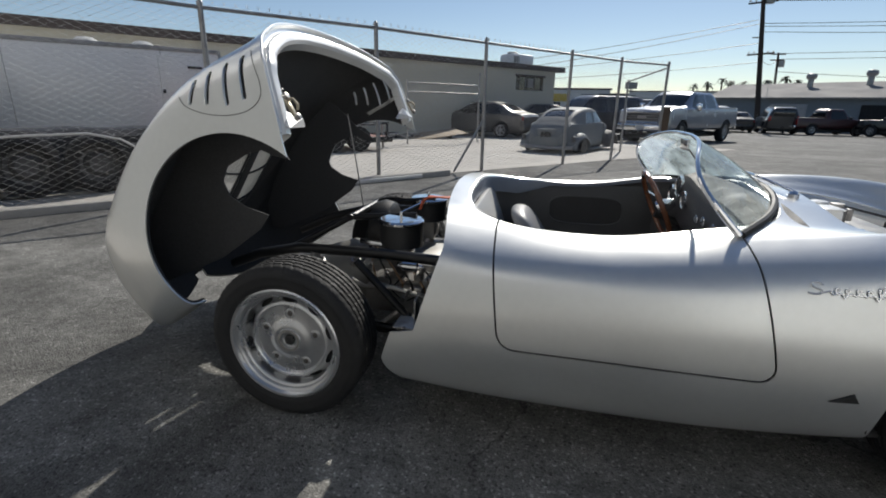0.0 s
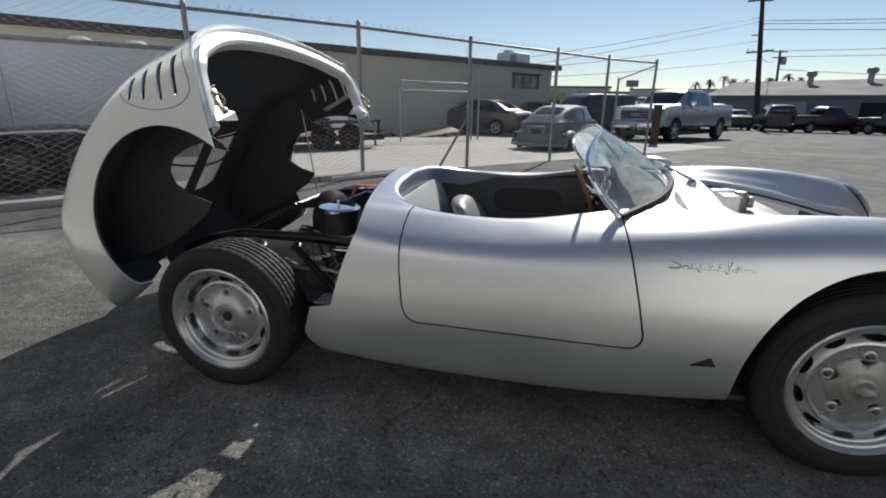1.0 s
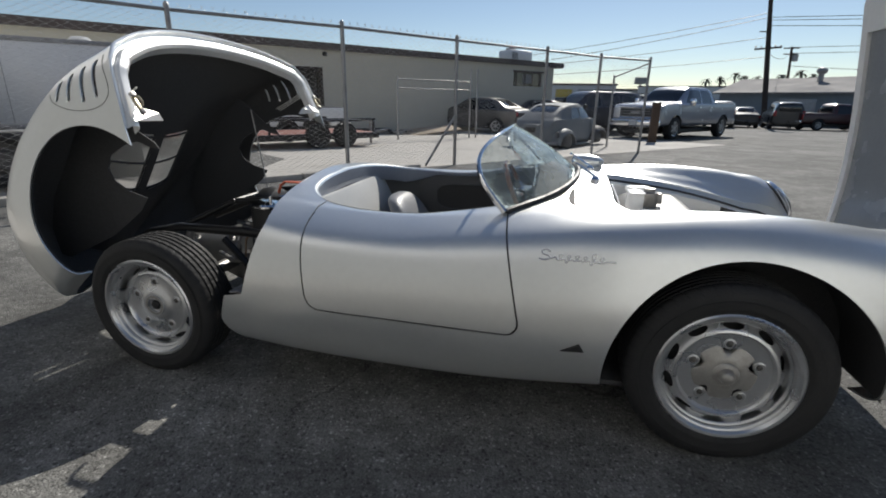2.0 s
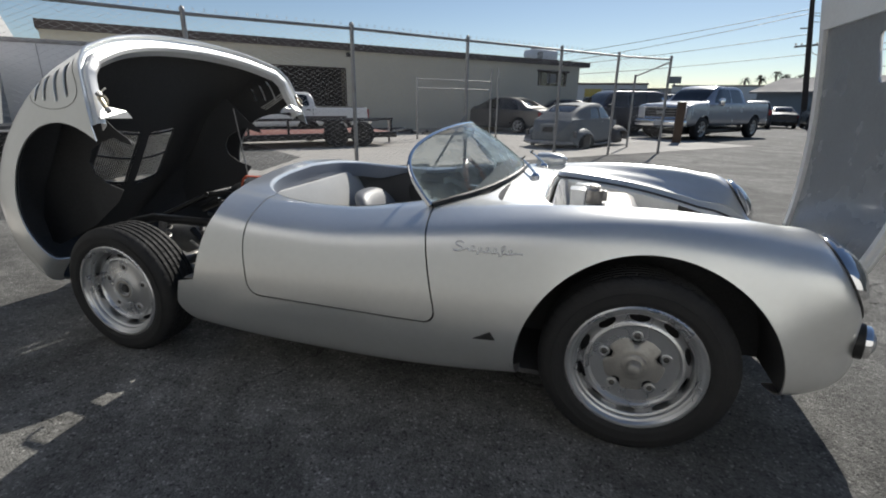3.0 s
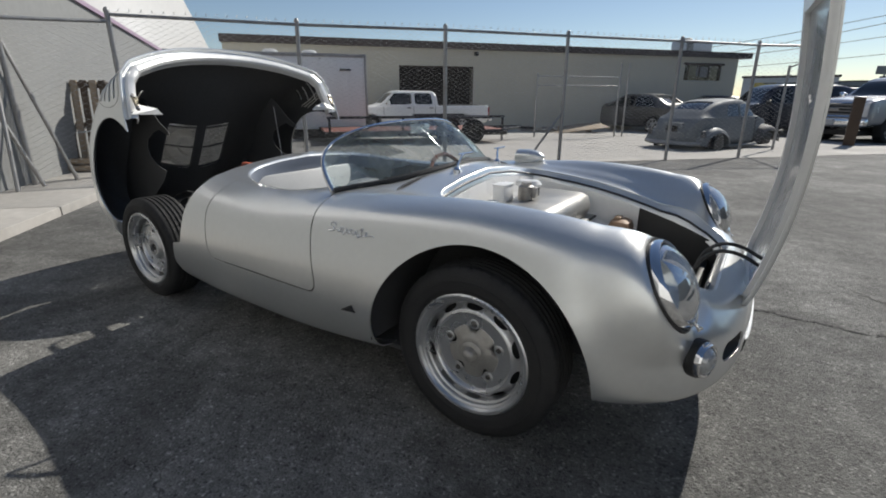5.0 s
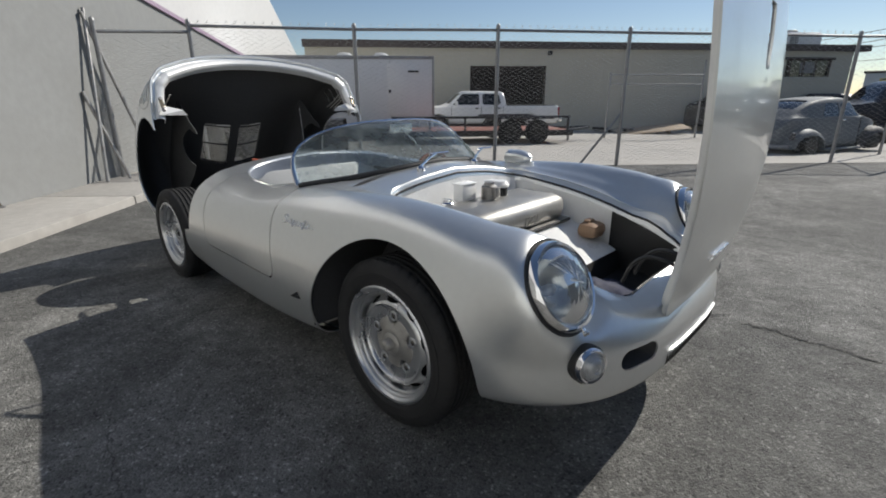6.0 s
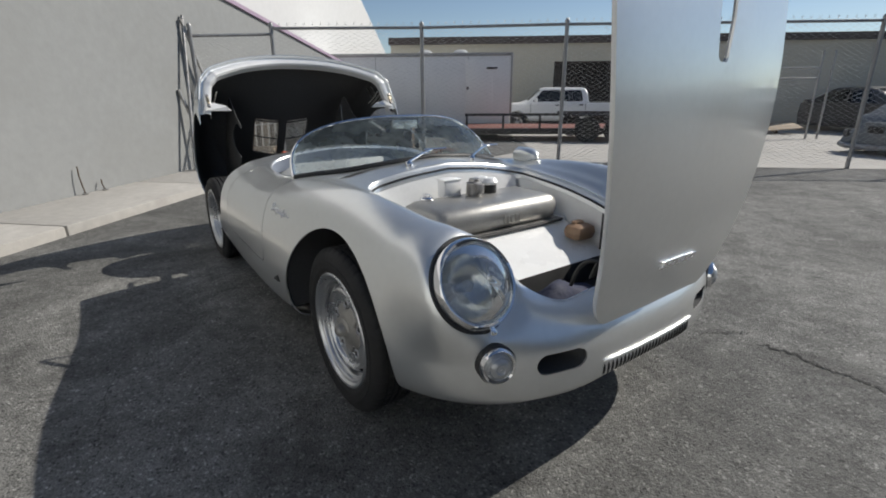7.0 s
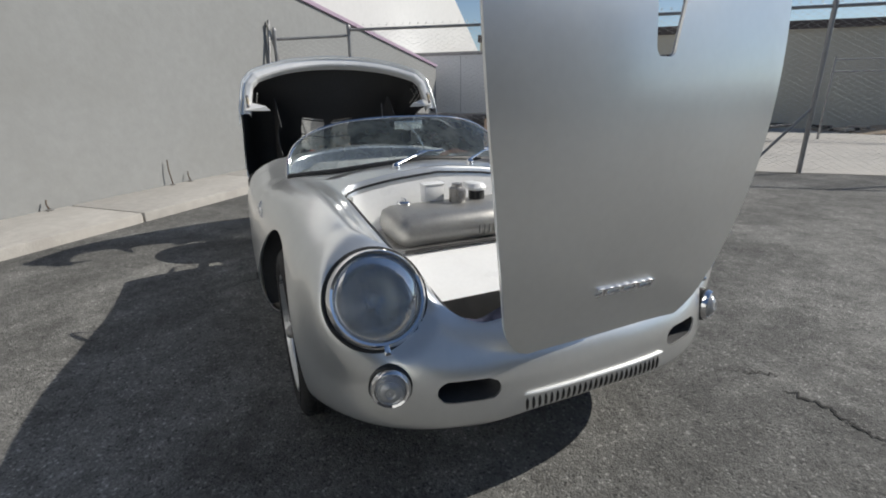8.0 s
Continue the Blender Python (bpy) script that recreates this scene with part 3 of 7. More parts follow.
def chain_link(a, b, z0, z1, cell=0.062, r=0.0027):
    """Woven wire between two places: zigzag wires side by side."""
    a, b = np.array(a, float), np.array(b, float)
    L = np.linalg.norm(b - a)
    d = (b - a) / L
    side = np.array([-d[1], d[0]])
    n, k = int(L / cell), int((z1 - z0) / (cell / 2)) + 2
    V, F = [], []
    for i in range(n):
        u = (i + (np.arange(k) + i) % 2) * float(cell)
        z = z0 + np.arange(k) * (z1 - z0) / (k - 2)
        u[-1], z[-1] = u[-2] + (0.25 if i % 2 else -0.15) * cell, z1 + 0.5 * cell
        off = (np.arange(k) % 2 - 0.5) * 0.004
        P = np.column_stack([a[0] + d[0] * u + side[0] * off, a[1] + d[1] * u + side[1] * off, z])
        for dx, dz in ((r, 0), (-r * 0.5, r * 0.87), (-r * 0.5, -r * 0.87)):
            V.append(P + np.array([d[0] * dx + side[0] * dz, d[1] * dx + side[1] * dz, 0]))
        o = i * 3 * k
        for j in range(k - 1):
            F += [(o + j, o + j + 1, o + k + j + 1, o + k + j), (o + k + j, o + k + j + 1, o + 2 * k + j + 1, o + 2 * k + j), (o + 2 * k + j, o + 2 * k + j + 1, o + j + 1, o + j)]
    return np.concatenate(V), F


for x, y, h in POSTS:
    g = ground_z(y)
    obj("post", *join(tube([(x, y, g - 0.1), (x, y, h - 0.04)], 0.03, 12), move(lathe([(0.034, 0), (0.034, 0.025), (0.02, 0.05), (0.001, 0.06)], 12, "z"), pose(x, y, h - 0.06)), *[move(lathe([(0.034, -0.012), (0.035, 0), (0.034, 0.012)], 12, "z"), pose(x, y, q)) for q in (0.5, 1.0, 1.5)]), GALV, fence)
for i, (a, b) in enumerate(zip(POSTS, POSTS[1:])):
    d = 0.17 if i == 0 else 0.09
    obj("top_rail", *tube([(a[0], a[1], a[2] - d), (b[0], b[1], b[2] - d)], 0.021, 8), GALV, fence)
    w = obj("wire_mesh", *chain_link(a[:2], b[:2], ground_z(a[1]) + 0.03, min(a[2], b[2]) - (0.15 if i == 0 else 0.045), 0.062 if i < 5 else 0.075), WIRE, fence, "woven diamond wire", 180)
    w["kind"] = "stuff"
obj("brace", *tube([(-0.23, 6.26, 0.85), (-0.62, 5.72, 0.02)], 0.02, 8), GALV, fence)
obj("brace", *tube([(3.52, 10.63, 2.0), (2.9, 12.2, 1.75)], 0.018, 8), GALV, fence)
obj("gate_stub", *tube([(2.9, 12.2, -0.1), (2.9, 12.2, 1.8)], 0.028, 8), GALV, fence)
# inner yard gate
gt = thing("yard_gate", pose(0, 0, 0), "tall galvanised pipe gate frame standing in the yard", "gate")
ga, gb = along(7.4, 10.2), along(10.3, 10.2)
gz = ground_z(ga[1])
for p, q in ((ga, 1.75), (gb, 2.1), (along(10.6, 10.2), 2.1)):
    obj("gate_post", *tube([(*p, gz - 0.05), (*p, q)], 0.028, 8), STEEL, gt)
for z in (1.68, 1.42):
    obj("gate_rail", *tube([(*ga, z), (*gb, z)], 0.02, 8), STEEL, gt)
w = obj("gate_mesh", *chain_link(ga, gb, gz + 0.05, 1.68, 0.09, 0.0016), WIRE, gt, "", 180)
w["kind"] = "stuff"
# dark timber post in front of the pickup
x, y = 4.62, 15.3
tp = thing("timber_post", pose(x, y, ground_z(y)), "short dark brown timber post", "post")
obj("shaft", *box((0, 0, 0.62), (0.24, 0.24, 1.3), 0.02), DARK_WOOD, tp)
obj("cap", *box((0, 0, 1.275), (0.26, 0.26, 0.03), 0.01), STEEL, tp)

# far side of the lot
BLUE_WALL = mat("dusty_blue_wall", (0.20, 0.23, 0.26), 0.85, 0.0, 0.1, 0.4, 0.2, 10)
SHINGLE = mat("grey_shingle_roof", (0.24, 0.23, 0.225), 0.9, 0.0, 0.12, 0.6, 0.4, 8)
wh = thing("warehouse", pose(0, 0, 0), "long low warehouse with blue-grey wall and shingle roof", "building")
e0, e1 = np.array((15.6, 47.9)), np.array((44.0, 28.5))
dv = (e1 - e0) / np.linalg.norm(e1 - e0)
nv = np.array([-dv[1], dv[0]])
if nv[1] < 0:
    nv = -nv
V = [(*(e0 + nv * c), z) for c in (0, 14) for z in (-1.2, 2.2)] + [(*(e1 + nv * c), z) for c in (0, 14) for z in (-1.2, 2.35)]
obj("wall", V, [(0, 4, 5, 1), (2, 3, 7, 6), (0, 1, 3, 2), (4, 6, 7, 5)], BLUE_WALL, wh, sharp=20)
r0, r1 = e0 - dv * 0.5, e1 + dv * 0.5
V = [(*(r0 - nv * 0.5), 2.1), (*(r1 - nv * 0.5), 2.25), (*(r0 + nv * 7), 3.5), (*(r1 + nv * 7), 3.9), (*(r0 + nv * 14.5), 2.1), (*(r1 + nv * 14.5), 2.25)]
V += [(x, y, z - 0.15) for x, y, z in V]
obj("roof", V, [(0, 1, 3, 2), (2, 3, 5, 4), (6, 8, 9, 7), (8, 10, 11, 9), (0, 6, 7, 1), (4, 5, 11, 10), (0, 2, 8, 6), (2, 4, 10, 8), (1, 7, 9, 3), (3, 9, 11, 5)], SHINGLE, wh, sharp=15)
for x, y, z in ((23.4, 48.1, 3.2), (27.0, 46.3, 3.4)):
    obj("roof_vent", *move(lathe([(0.22, -1), (0.22, 0.55), (0.34, 0.58), (0.42, 0.80), (0.34, 1.0), (0.001, 1.1)], 14, "z"), pose(x, y, z)), GALV, wh)
for k in range(5):
    p = e0 + dv * (6 + 6 * k) - nv * 0.04
    obj("shutter", *box((0, 0, 0), (2.6, 0.06, 2.4), 0.01, Matrix.Translation((*p, 0.4)) @ Matrix.Rotation(math.atan2(dv[1], dv[0]), 4, "Z")), DARKROOM if k % 2 else GALV, wh)


def plain_building(name, x, y, rz, L, W, H, material, label, sign=None):
    t = thing(name, pose(x, y, ground_z(y), 0, 0, rz), label, "building")
    obj("wall", *box((0, 0, H / 2 - 0.3), (L, W, H + 0.6), 0.02), material, t)
    obj("parapet", *box((0, 0, H + 0.08), (L + 0.2, W + 0.2, 0.16), 0.02), FASCIA, t)
    for k in range(int(L / 2.2)):
        obj("window", *box((-L / 2 + 1.3 + 2.2 * k, -W / 2 - 0.01, H * 0.55), (1.0, 0.06, 0.7), 0.01), CARGLASS, t)
    if sign:
        obj("sign_board", *box((-L / 2 + 1.6, -W / 2 - 0.06, H * 0.78), (1.5, 0.05, 0.7), 0.01), sign, t)
    return t


YELLOW = mat("yellow_sign", (0.6, 0.43, 0.08), 0.6, 0.0, 0.08, 3)
plain_building("store_building", 3.4, 50.0, -2, 6.2, 8, 3.25, WHITE_WALL, "far white commercial building with a yellow sign", YELLOW)
plain_building("far_building", 21.0, 76.0, -14, 16, 10, 4.3, WHITE_WALL, "long pale building far across the lot")
plain_building("far_building", 9.5, 90.0, -4, 12, 10, 4.4, GREY_WALL, "pale grey building in the far distance")

# utility poles, cables, far palms
CREOSOTE = mat("creosoted_pole", (0.045, 0.035, 0.03), 0.85, 0.0, 0.25, 4, 0.4, 30)
pl1 = thing("utility_pole", pose(0, 0, 0), "tall dark wooden utility pole with cross-arms and transformer", "pole")
b0, b1 = np.array((17.15, 40.95, -0.5)), np.array((15.95, 41.38, 9.3))
pp = lambda f: tuple(b0 + (b1 - b0) * f)
obj("shaft", *tube([pp(0), pp(0.5), pp(1.0)], [0.21, 0.18, 0.14], 12), CREOSOTE, pl1)
for f, w in ((0.58, 0.85), (0.95, 0.9)):
    c = np.array(pp(f))
    obj("cross_arm", *tube([tuple(c - (w, -0.3 * w, 0.05)), tuple(c + (w, -0.3 * w, 0.05))], 0.07, 6), CREOSOTE, pl1)
    for k in (-0.9, -0.5, 0.5, 0.9):
        obj("insulator", *move(lathe([(0.04, 0), (0.06, 0.05), (0.05, 0.12), (0.001, 0.14)], 8, "z"), Matrix.Translation(tuple(c + (w * k, -0.3 * w * k, 0.06)))), GALV, pl1)
obj("transformer", *move(lathe([(0.001, -0.4), (0.3, -0.4), (0.32, 0.35), (0.2, 0.45), (0.001, 0.46)], 18, "z"), Matrix.Translation(tuple(np.array(pp(0.98)) + (0.45, -0.1, 0)))), GALV, pl1)
obj("street_light_arm", *tube([pp(0.70), tuple(np.array(pp(0.70)) + (-0.6, 0.1, 0.0))], 0.05, 6), GALV, pl1)
pl2 = thing("utility_pole", pose(0, 0, 0), "distant wooden utility pole with cross-arms", "pole")
obj("shaft", *tube([(34.2, 81.5, -1.2), (33.5, 81.8, 9.2)], [0.22, 0.16], 8), CREOSOTE, pl2)
for z, w in ((9.0, 1.0), (8.2, 0.9)):
    obj("cross_arm", *tube([(33.5 - w, 81.8, z), (33.5 + w, 81.8, z)], 0.09, 6), CREOSOTE, pl2)
obj("transformer", *move(lathe([(0.001, -0.4), (0.4, -0.4), (0.4, 0.5), (0.001, 0.5)], 12, "z"), pose(34.1, 81.6, 7.6)), GALV, pl2)
cab = thing("overhead_cables", pose(0, 0, 0), "thin dark overhead power cables between poles", "cable")


def sag(a, b, drop, r=0.02):
    a, b = np.array(a, float), np.array(b, float)
    return tube([tuple(a + (b - a) * t - np.array((0, 0, 4 * drop * t * (1 - t)))) for t in np.linspace(0, 1, 14)], r, 5)


top, mid = np.array(pp(0.95)), np.array(pp(0.58))
for a, b, d in (
    (pp(0.83), (-30, 62, 4.5), 1.0), (pp(0.80), (-30, 62, 3.6), 1.2), (pp(0.66), (-25, 70, 5.0), 0.8), (pp(0.52), (-20, 75, 4.6), 0.6),
    (tuple(top + (0.8, 0, 0.1)), (70, 52, 13.6), 0.6), (tuple(top + (0.4, 0, 0.1)), (70, 55, 13.0), 0.6), (pp(0.80), (70, 50, 10.4), 0.5), (pp(0.78), (70, 50, 9.7), 0.5), (pp(0.74), (70, 52, 9.5), 0.6),
    ((33.5, 81.8, 9.1), (120, 78, 12.5), 0.6), ((33.5, 81.8, 8.3), (120, 78, 11.6), 0.6), ((33.5, 81.8, 6.6), (90, 60, 5.8), 1.2),
    (pp(0.55), (33.5, 81.8, 8.3), 0.6)):
    obj("cable", *sag(a, b, d, 0.022 if math.hypot(b[0], b[1]) < 90 else 0.035), BLACK, cab)
BARK = mat("palm_bark", (0.16, 0.12, 0.09), 0.9, 0.0, 0.2, 4)
FROND = mat("far_foliage", (0.09, 0.11, 0.08), 0.8, 0.0, 0.3, 2)
rng = random.Random(4)
for k, (x, y, z) in enumerate(((33.5, 113.4, 6.0), (36.0, 112.7, 6.7), (37.5, 112.2, 6.1), (39.7, 111.5, 6.0), (43.5, 110.1, 6.3), (46.3, 109.0, 7.0), (48.2, 108.4, 6.2), (31.0, 114.0, 5.6))):
    t = thing("palm_tree", pose(x, y, -1.6), "distant dark palm tree behind the roofs", "tree", "far palms")
    h = z + 1.6
    obj("trunk", *tube([(0, 0, 0), (0.1, 0, h * 0.5), (0.15, 0.05, h)], [0.28, 0.2, 0.16], 8), BARK, t)
    fr = []
    for i in range(34):
        a, e = rng.uniform(0, 2 * math.pi), rng.uniform(-0.5, 1.2)
        L = rng.uniform(0.9, 1.5)
        d = np.array((math.cos(a) * math.cos(e), math.sin(a) * math.cos(e), math.sin(e)))
        o = np.array((0.15, 0.05, h))
        w = np.cross(d, (0, 0, 1))
        w = w / (np.linalg.norm(w) + 1e-6) * 0.16
        P = [o, o + d * L * 0.5 + w, o + d * L * 0.5 - w, o + d * L * 0.9 + np.array((0, 0, -0.35 * L)) + w * 0.6, o + d * L * 0.9 + np.array((0, 0, -0.35 * L)) - w * 0.6, o + d * L * 1.1 + np.array((0, 0, -0.7 * L))]
        fr.append((P, [(0, 1, 2), (1, 3, 4, 2), (3, 5, 4)]))
    obj("crown", *join(*fr), FROND, t, sharp=180)
bb = thing("billboard", pose(12.8, 77.0, ground_z(77)), "small distant billboard on a post", "billboard")
obj("post", *tube([(0, 0, 0), (0, 0, 5.0)], 0.12, 8), STEEL, bb)
obj("panel", *box((0, 0, 5.3), (1.7, 0.2, 0.95), 0.02), GREY_WALL, bb)

# ---------------------------------------------------------------- the sports car (x forward, y to its left, origin under the rear axle)
car = thing("sports_car", pose(0, 0, 0), "low silver open two-seat sports car with hood and rear lid raised", "car")
HUB_Z, AXLE = 0.303, 2.105
TAIL, NOSE = -0.74, 2.852
_tab = smooth_table(
    [-0.74, -0.3, 0.0, 0.35, 0.62, 1.0, 1.4, 1.72, 2.1, 2.4, 2.6, 2.91],
    [  # half width, bottom, ridge y, ridge z, valley y, valley z, centre z
        (0.75, 0.20, 0.57, 0.68, 0.36, 0.74, 0.77),
        (0.775, 0.20, 0.60, 0.745, 0.38, 0.79, 0.83),
        (0.785, 0.20, 0.615, 0.765, 0.40, 0.82, 0.86),
        (0.772, 0.185, 0.605, 0.735, 0.42, 0.765, 0.795),
        (0.782, 0.17, 0.597, 0.71, 0.45, 0.735, 0.775),
        (0.792, 0.165, 0.60, 0.705, 0.48, 0.70, 0.80),
        (0.80, 0.175, 0.625, 0.732, 0.47, 0.765, 0.835),
        (0.798, 0.20, 0.61, 0.766, 0.44, 0.750, 0.805),
        (0.779, 0.245, 0.595, 0.787, 0.42, 0.708, 0.755),
        (0.775, 0.240, 0.590, 0.773, 0.40, 0.648, 0.700),
        (0.775, 0.238, 0.585, 0.760, 0.38, 0.600, 0.625),
        (0.79, 0.232, 0.59, 0.735, 0.36, 0.570, 0.595),
    ],
)


def closure(x):
    """How far the section has shrunk towards the nose or the tail: across, up, down, and the height it shrinks to, and how far the nose has rounded off."""
    if x > 2.22:
        s = min(1, (x - 2.22) / (NOSE - 2.22))
        k = min(1, max(0, (s - 0.36) / 0.60))
        return (1 - s**2.7) ** (1 / 2.7), (1 - s**2.7) ** (1 / 2.7), (1 - s**4.2) ** (1 / 4.2), 0.385, k * k * (3 - 2 * k)
    if x < 0.2:
        s = min(1, (0.2 - x) / (0.2 - TAIL))
        return (1 - s**2.5) ** 0.4, (1 - s**1.9) ** (1 / 1.9), (1 - s**5) ** 0.2, 0.42, 0
    return 1, 1, 1, 0.40, 0


def car_section(x):
    w, b, yr, zr, yv, zv, zc = _tab(x)
    P = np.array([(w - 0.16, b), (w - 0.055, b + 0.025), (w - 0.01, 0.31), (w, 0.43), (w - 0.02, 0.565), (w - 0.075, zr - 0.055), (yr, zr), ((yr + yv) / 2, zr * 0.45 + zv * 0.55), (yv, zv), (yv * 0.5, zv * 0.35 + zc * 0.65), (0, zc)])
    kw, kh, kl, zm, soft_nose = closure(x)
    if soft_nose:
        q = np.clip(P[3:, 0] / w, 0, 1)
        P[3:, 1] += soft_nose * (zm + 0.02 + (zc - zm - 0.02) * (1 - q**2.4) ** (1 / 2.4) - P[3:, 1])
    P[:, 0] *= kw
    P[:, 1] = zm + (P[:, 1] - zm) * np.where(P[:, 1] > zm, kh, kl)
    return P


def top_z(x, y):
    """Height of the car's upper skin."""
    h = spline(car_section(x), 8)
    i = len(h) - 41
    return float(np.interp(abs(y), h[i:, 0][::-1], h[i:, 1][::-1]))


def side_y(x, z):
    """Half width of the car's flank at a height."""
    h = spline(car_section(x), 8)[8:52]
    return float(np.interp(z, h[:, 1], h[:, 0]))


_mid = np.linspace(-0.3, 2.4, 190)
_end = np.sin(np.linspace(0, math.pi / 2, 44))
_xs = np.concatenate([(-0.3 - (0.44 - 1e-4) * _end)[::-1][:-1], _mid, (2.4 + 0.452 * _end)[1:]])
SKIN = loft(_xs, car_section, 8)


HEAD_C, HEAD_N = np.array((2.652, 0.551, 0.622)), np.array((0.870, 0.03, 0.490)) / np.linalg.norm((0.870, 0.03, 0.490))


def fair_lamps(V):
    """Flattens the wing tips to the plane of the headlamps."""
    V = V.copy()
    A = V.copy()
    A[:, 1] = np.abs(A[:, 1])
    d = A - HEAD_C
    h = d @ HEAD_N
    r = np.linalg.norm(d - h[:, None] * HEAD_N, axis=1)
    reach = np.where(h < 0, 0.225 - 0.04 * np.clip(-d[:, 1] / 0.12, 0, 1), 0.175)
    k = np.clip((reach - r) / (reach - 0.124), 0, 1)
    far = np.clip((0.20 - np.abs(h)) / 0.10, 0, 1)
    k = k * k * (3 - 2 * k) * far * far * (3 - 2 * far)
    shift = -(h + 0.012) * k
    V[:, 0] += shift * HEAD_N[0]
    V[:, 1] += shift * HEAD_N[1] * np.sign(V[:, 1])
    V[:, 2] += shift * HEAD_N[2]
    return V


SKIN = (fair_lamps(SKIN[0]), SKIN[1])


def lid_edge(z, y):
    return 0.461 + 0.30 * (z - 0.408) - 0.10 * np.clip(1 - (y / 0.7) ** 2, 0, 1)


def fields(V):
    x, y, z = V[:, 0], V[:, 1], V[:, 2]
    a = np.abs(y)
    f = {}
    f["rear_arch"] = np.where(a > 0.42, np.hypot(x, z - HUB_Z) - 0.355, 1)
    f["front_arch"] = np.where(a > 0.42, np.hypot(x - 2.12, z - 0.29) - 0.388, 1)
    low = np.where(z < 0.40, x - (0.352 + 0.35 * np.clip(z - 0.30, 0, 1) + 7.0 * np.clip(0.30 - z, 0, 1) ** 2), x - lid_edge(z, y))
    f["lid"] = low
    lean = x + 0.22 * (z - 0.42) * np.where(x > 1.05, 1, 0.55)
    door = round_rect(lean, z, 1.097, 0.612, 0.371, 0.220, 0.05)
    f["door"] = np.where(a > 0.50, door, 1)
    f["cockpit"] = (np.abs((x - 1.078) / 0.532) ** 4 + np.abs(y / 0.545) ** 4) ** 0.25 - 1
    hw = 0.45 - 0.11 * np.clip((x - 2.0) / 0.8, 0, 1) ** 2
    front = x > 2.5
    f["intake"] = np.where(front, round_rect(a, z, 0.37, 0.396, 0.080, 0.031, 0.030), 1)
    pw = 0.466 - 0.119 * np.clip((x - 2.0) / 0.8, 0, 2) ** 2
    f["hood_panel"] = np.where(z > 0.40, round_rect(x + 0.056 * (y / 0.35) ** 2 * np.clip((x - 2.4) / 0.4, 0, 1), y / pw * 0.43, 2.335, 0, 0.575, 0.43, 0.075), 1)
    d = np.stack([x, a, z], 1) - HEAD_C
    h = d @ HEAD_N
    f["lamp"] = np.where(np.abs(h) < 0.12, np.linalg.norm(d - h[:, None] * HEAD_N, axis=1) - 0.121, 1)
    f["hood"] = np.maximum.reduce([np.where(z > 0.5, round_rect(x, y / hw * 0.43, 2.247, 0, 0.487, 0.43, 0.10), 1)])
    return f


def carve(keep, src=None):
    """Trims the skin by a list of (field, sign, offset)."""
    V, F = src or SKIN
    for name, sign, off in keep:
        V, F = clip(V, F, sign * (fields(V)[name] - off))
    return V, F


GAP = 0.0028
body = carve([("lid", 1, GAP), ("front_arch", 1, 0), ("rear_arch", 1, 0), ("cockpit", 1, 0.0), ("hood", 1, GAP), ("door", 1, GAP), ("intake", 1, 0), ("lamp", 1, 0)])
obj("body", *shell(*body, 0.005), SILVER, car)
for s in (-1, 1):
    V, F = carve([("cockpit", 1, 0.0), ("door", -1, -GAP)])
    V, F = clip(V, F, s * V[:, 1])
    obj("door", *shell(V, F, 0.012), SILVER, car)

# the hood, raised on its front hinge and leaning a little
HOOD_HINGE = Matrix.Translation((2.838, 0.052, 0.543)) @ Matrix.Rotation(radians(1.77), 4, "Z") @ Matrix.Rotation(radians(-1.56), 4, "X") @ Matrix.Rotation(radians(77.8), 4, "Y") @ Matrix.Translation((-2.80, 0, -0.565))


def hood_cut(vf):
    """The latch opening through the hood, a drop-shaped hole."""
    V, F = vf
    return clip(V, F, round_rect(V[:, 0], V[:, 1] + 0.10 * (V[:, 0] - 2.16) * (V[:, 0] < 2.16), 2.100, HOLE_Y + 0.008, 0.090, 0.044 - 0.15 * np.clip(V[:, 0] - 2.08, 0, 0.17), 0.012))


def hood_z(x, y):
    """Height of the closed hood, a smooth crown that rolls down to the nose."""
    u = np.clip((x - 1.72) / 1.09, 0, 1.10)
    return 0.815 - 0.071 * u - 0.170 * u**3 - 0.116 * y * y


HOLE_Y = -0.018
_hx, _hy = np.linspace(1.74, 2.93, 110), np.linspace(-0.49, 0.49, 90)
HOOD_SKIN = (np.array([(x, y, float(hood_z(x, y))) for x in _hx for y in _hy]), [(90 * i + j, 90 * i + 90 + j, 90 * i + 91 + j, 90 * i + j + 1) for i in range(109) for j in range(89)])
hood_skin = hood_cut(carve([("hood_panel", -1, -GAP)], HOOD_SKIN))
hood = obj("hood", *shell(*move(hood_skin, HOOD_HINGE), 0.006), SILVER, car, "raised silver hood panel")
V, F = carve([("hood_panel", -1, -0.004)], HOOD_SKIN)
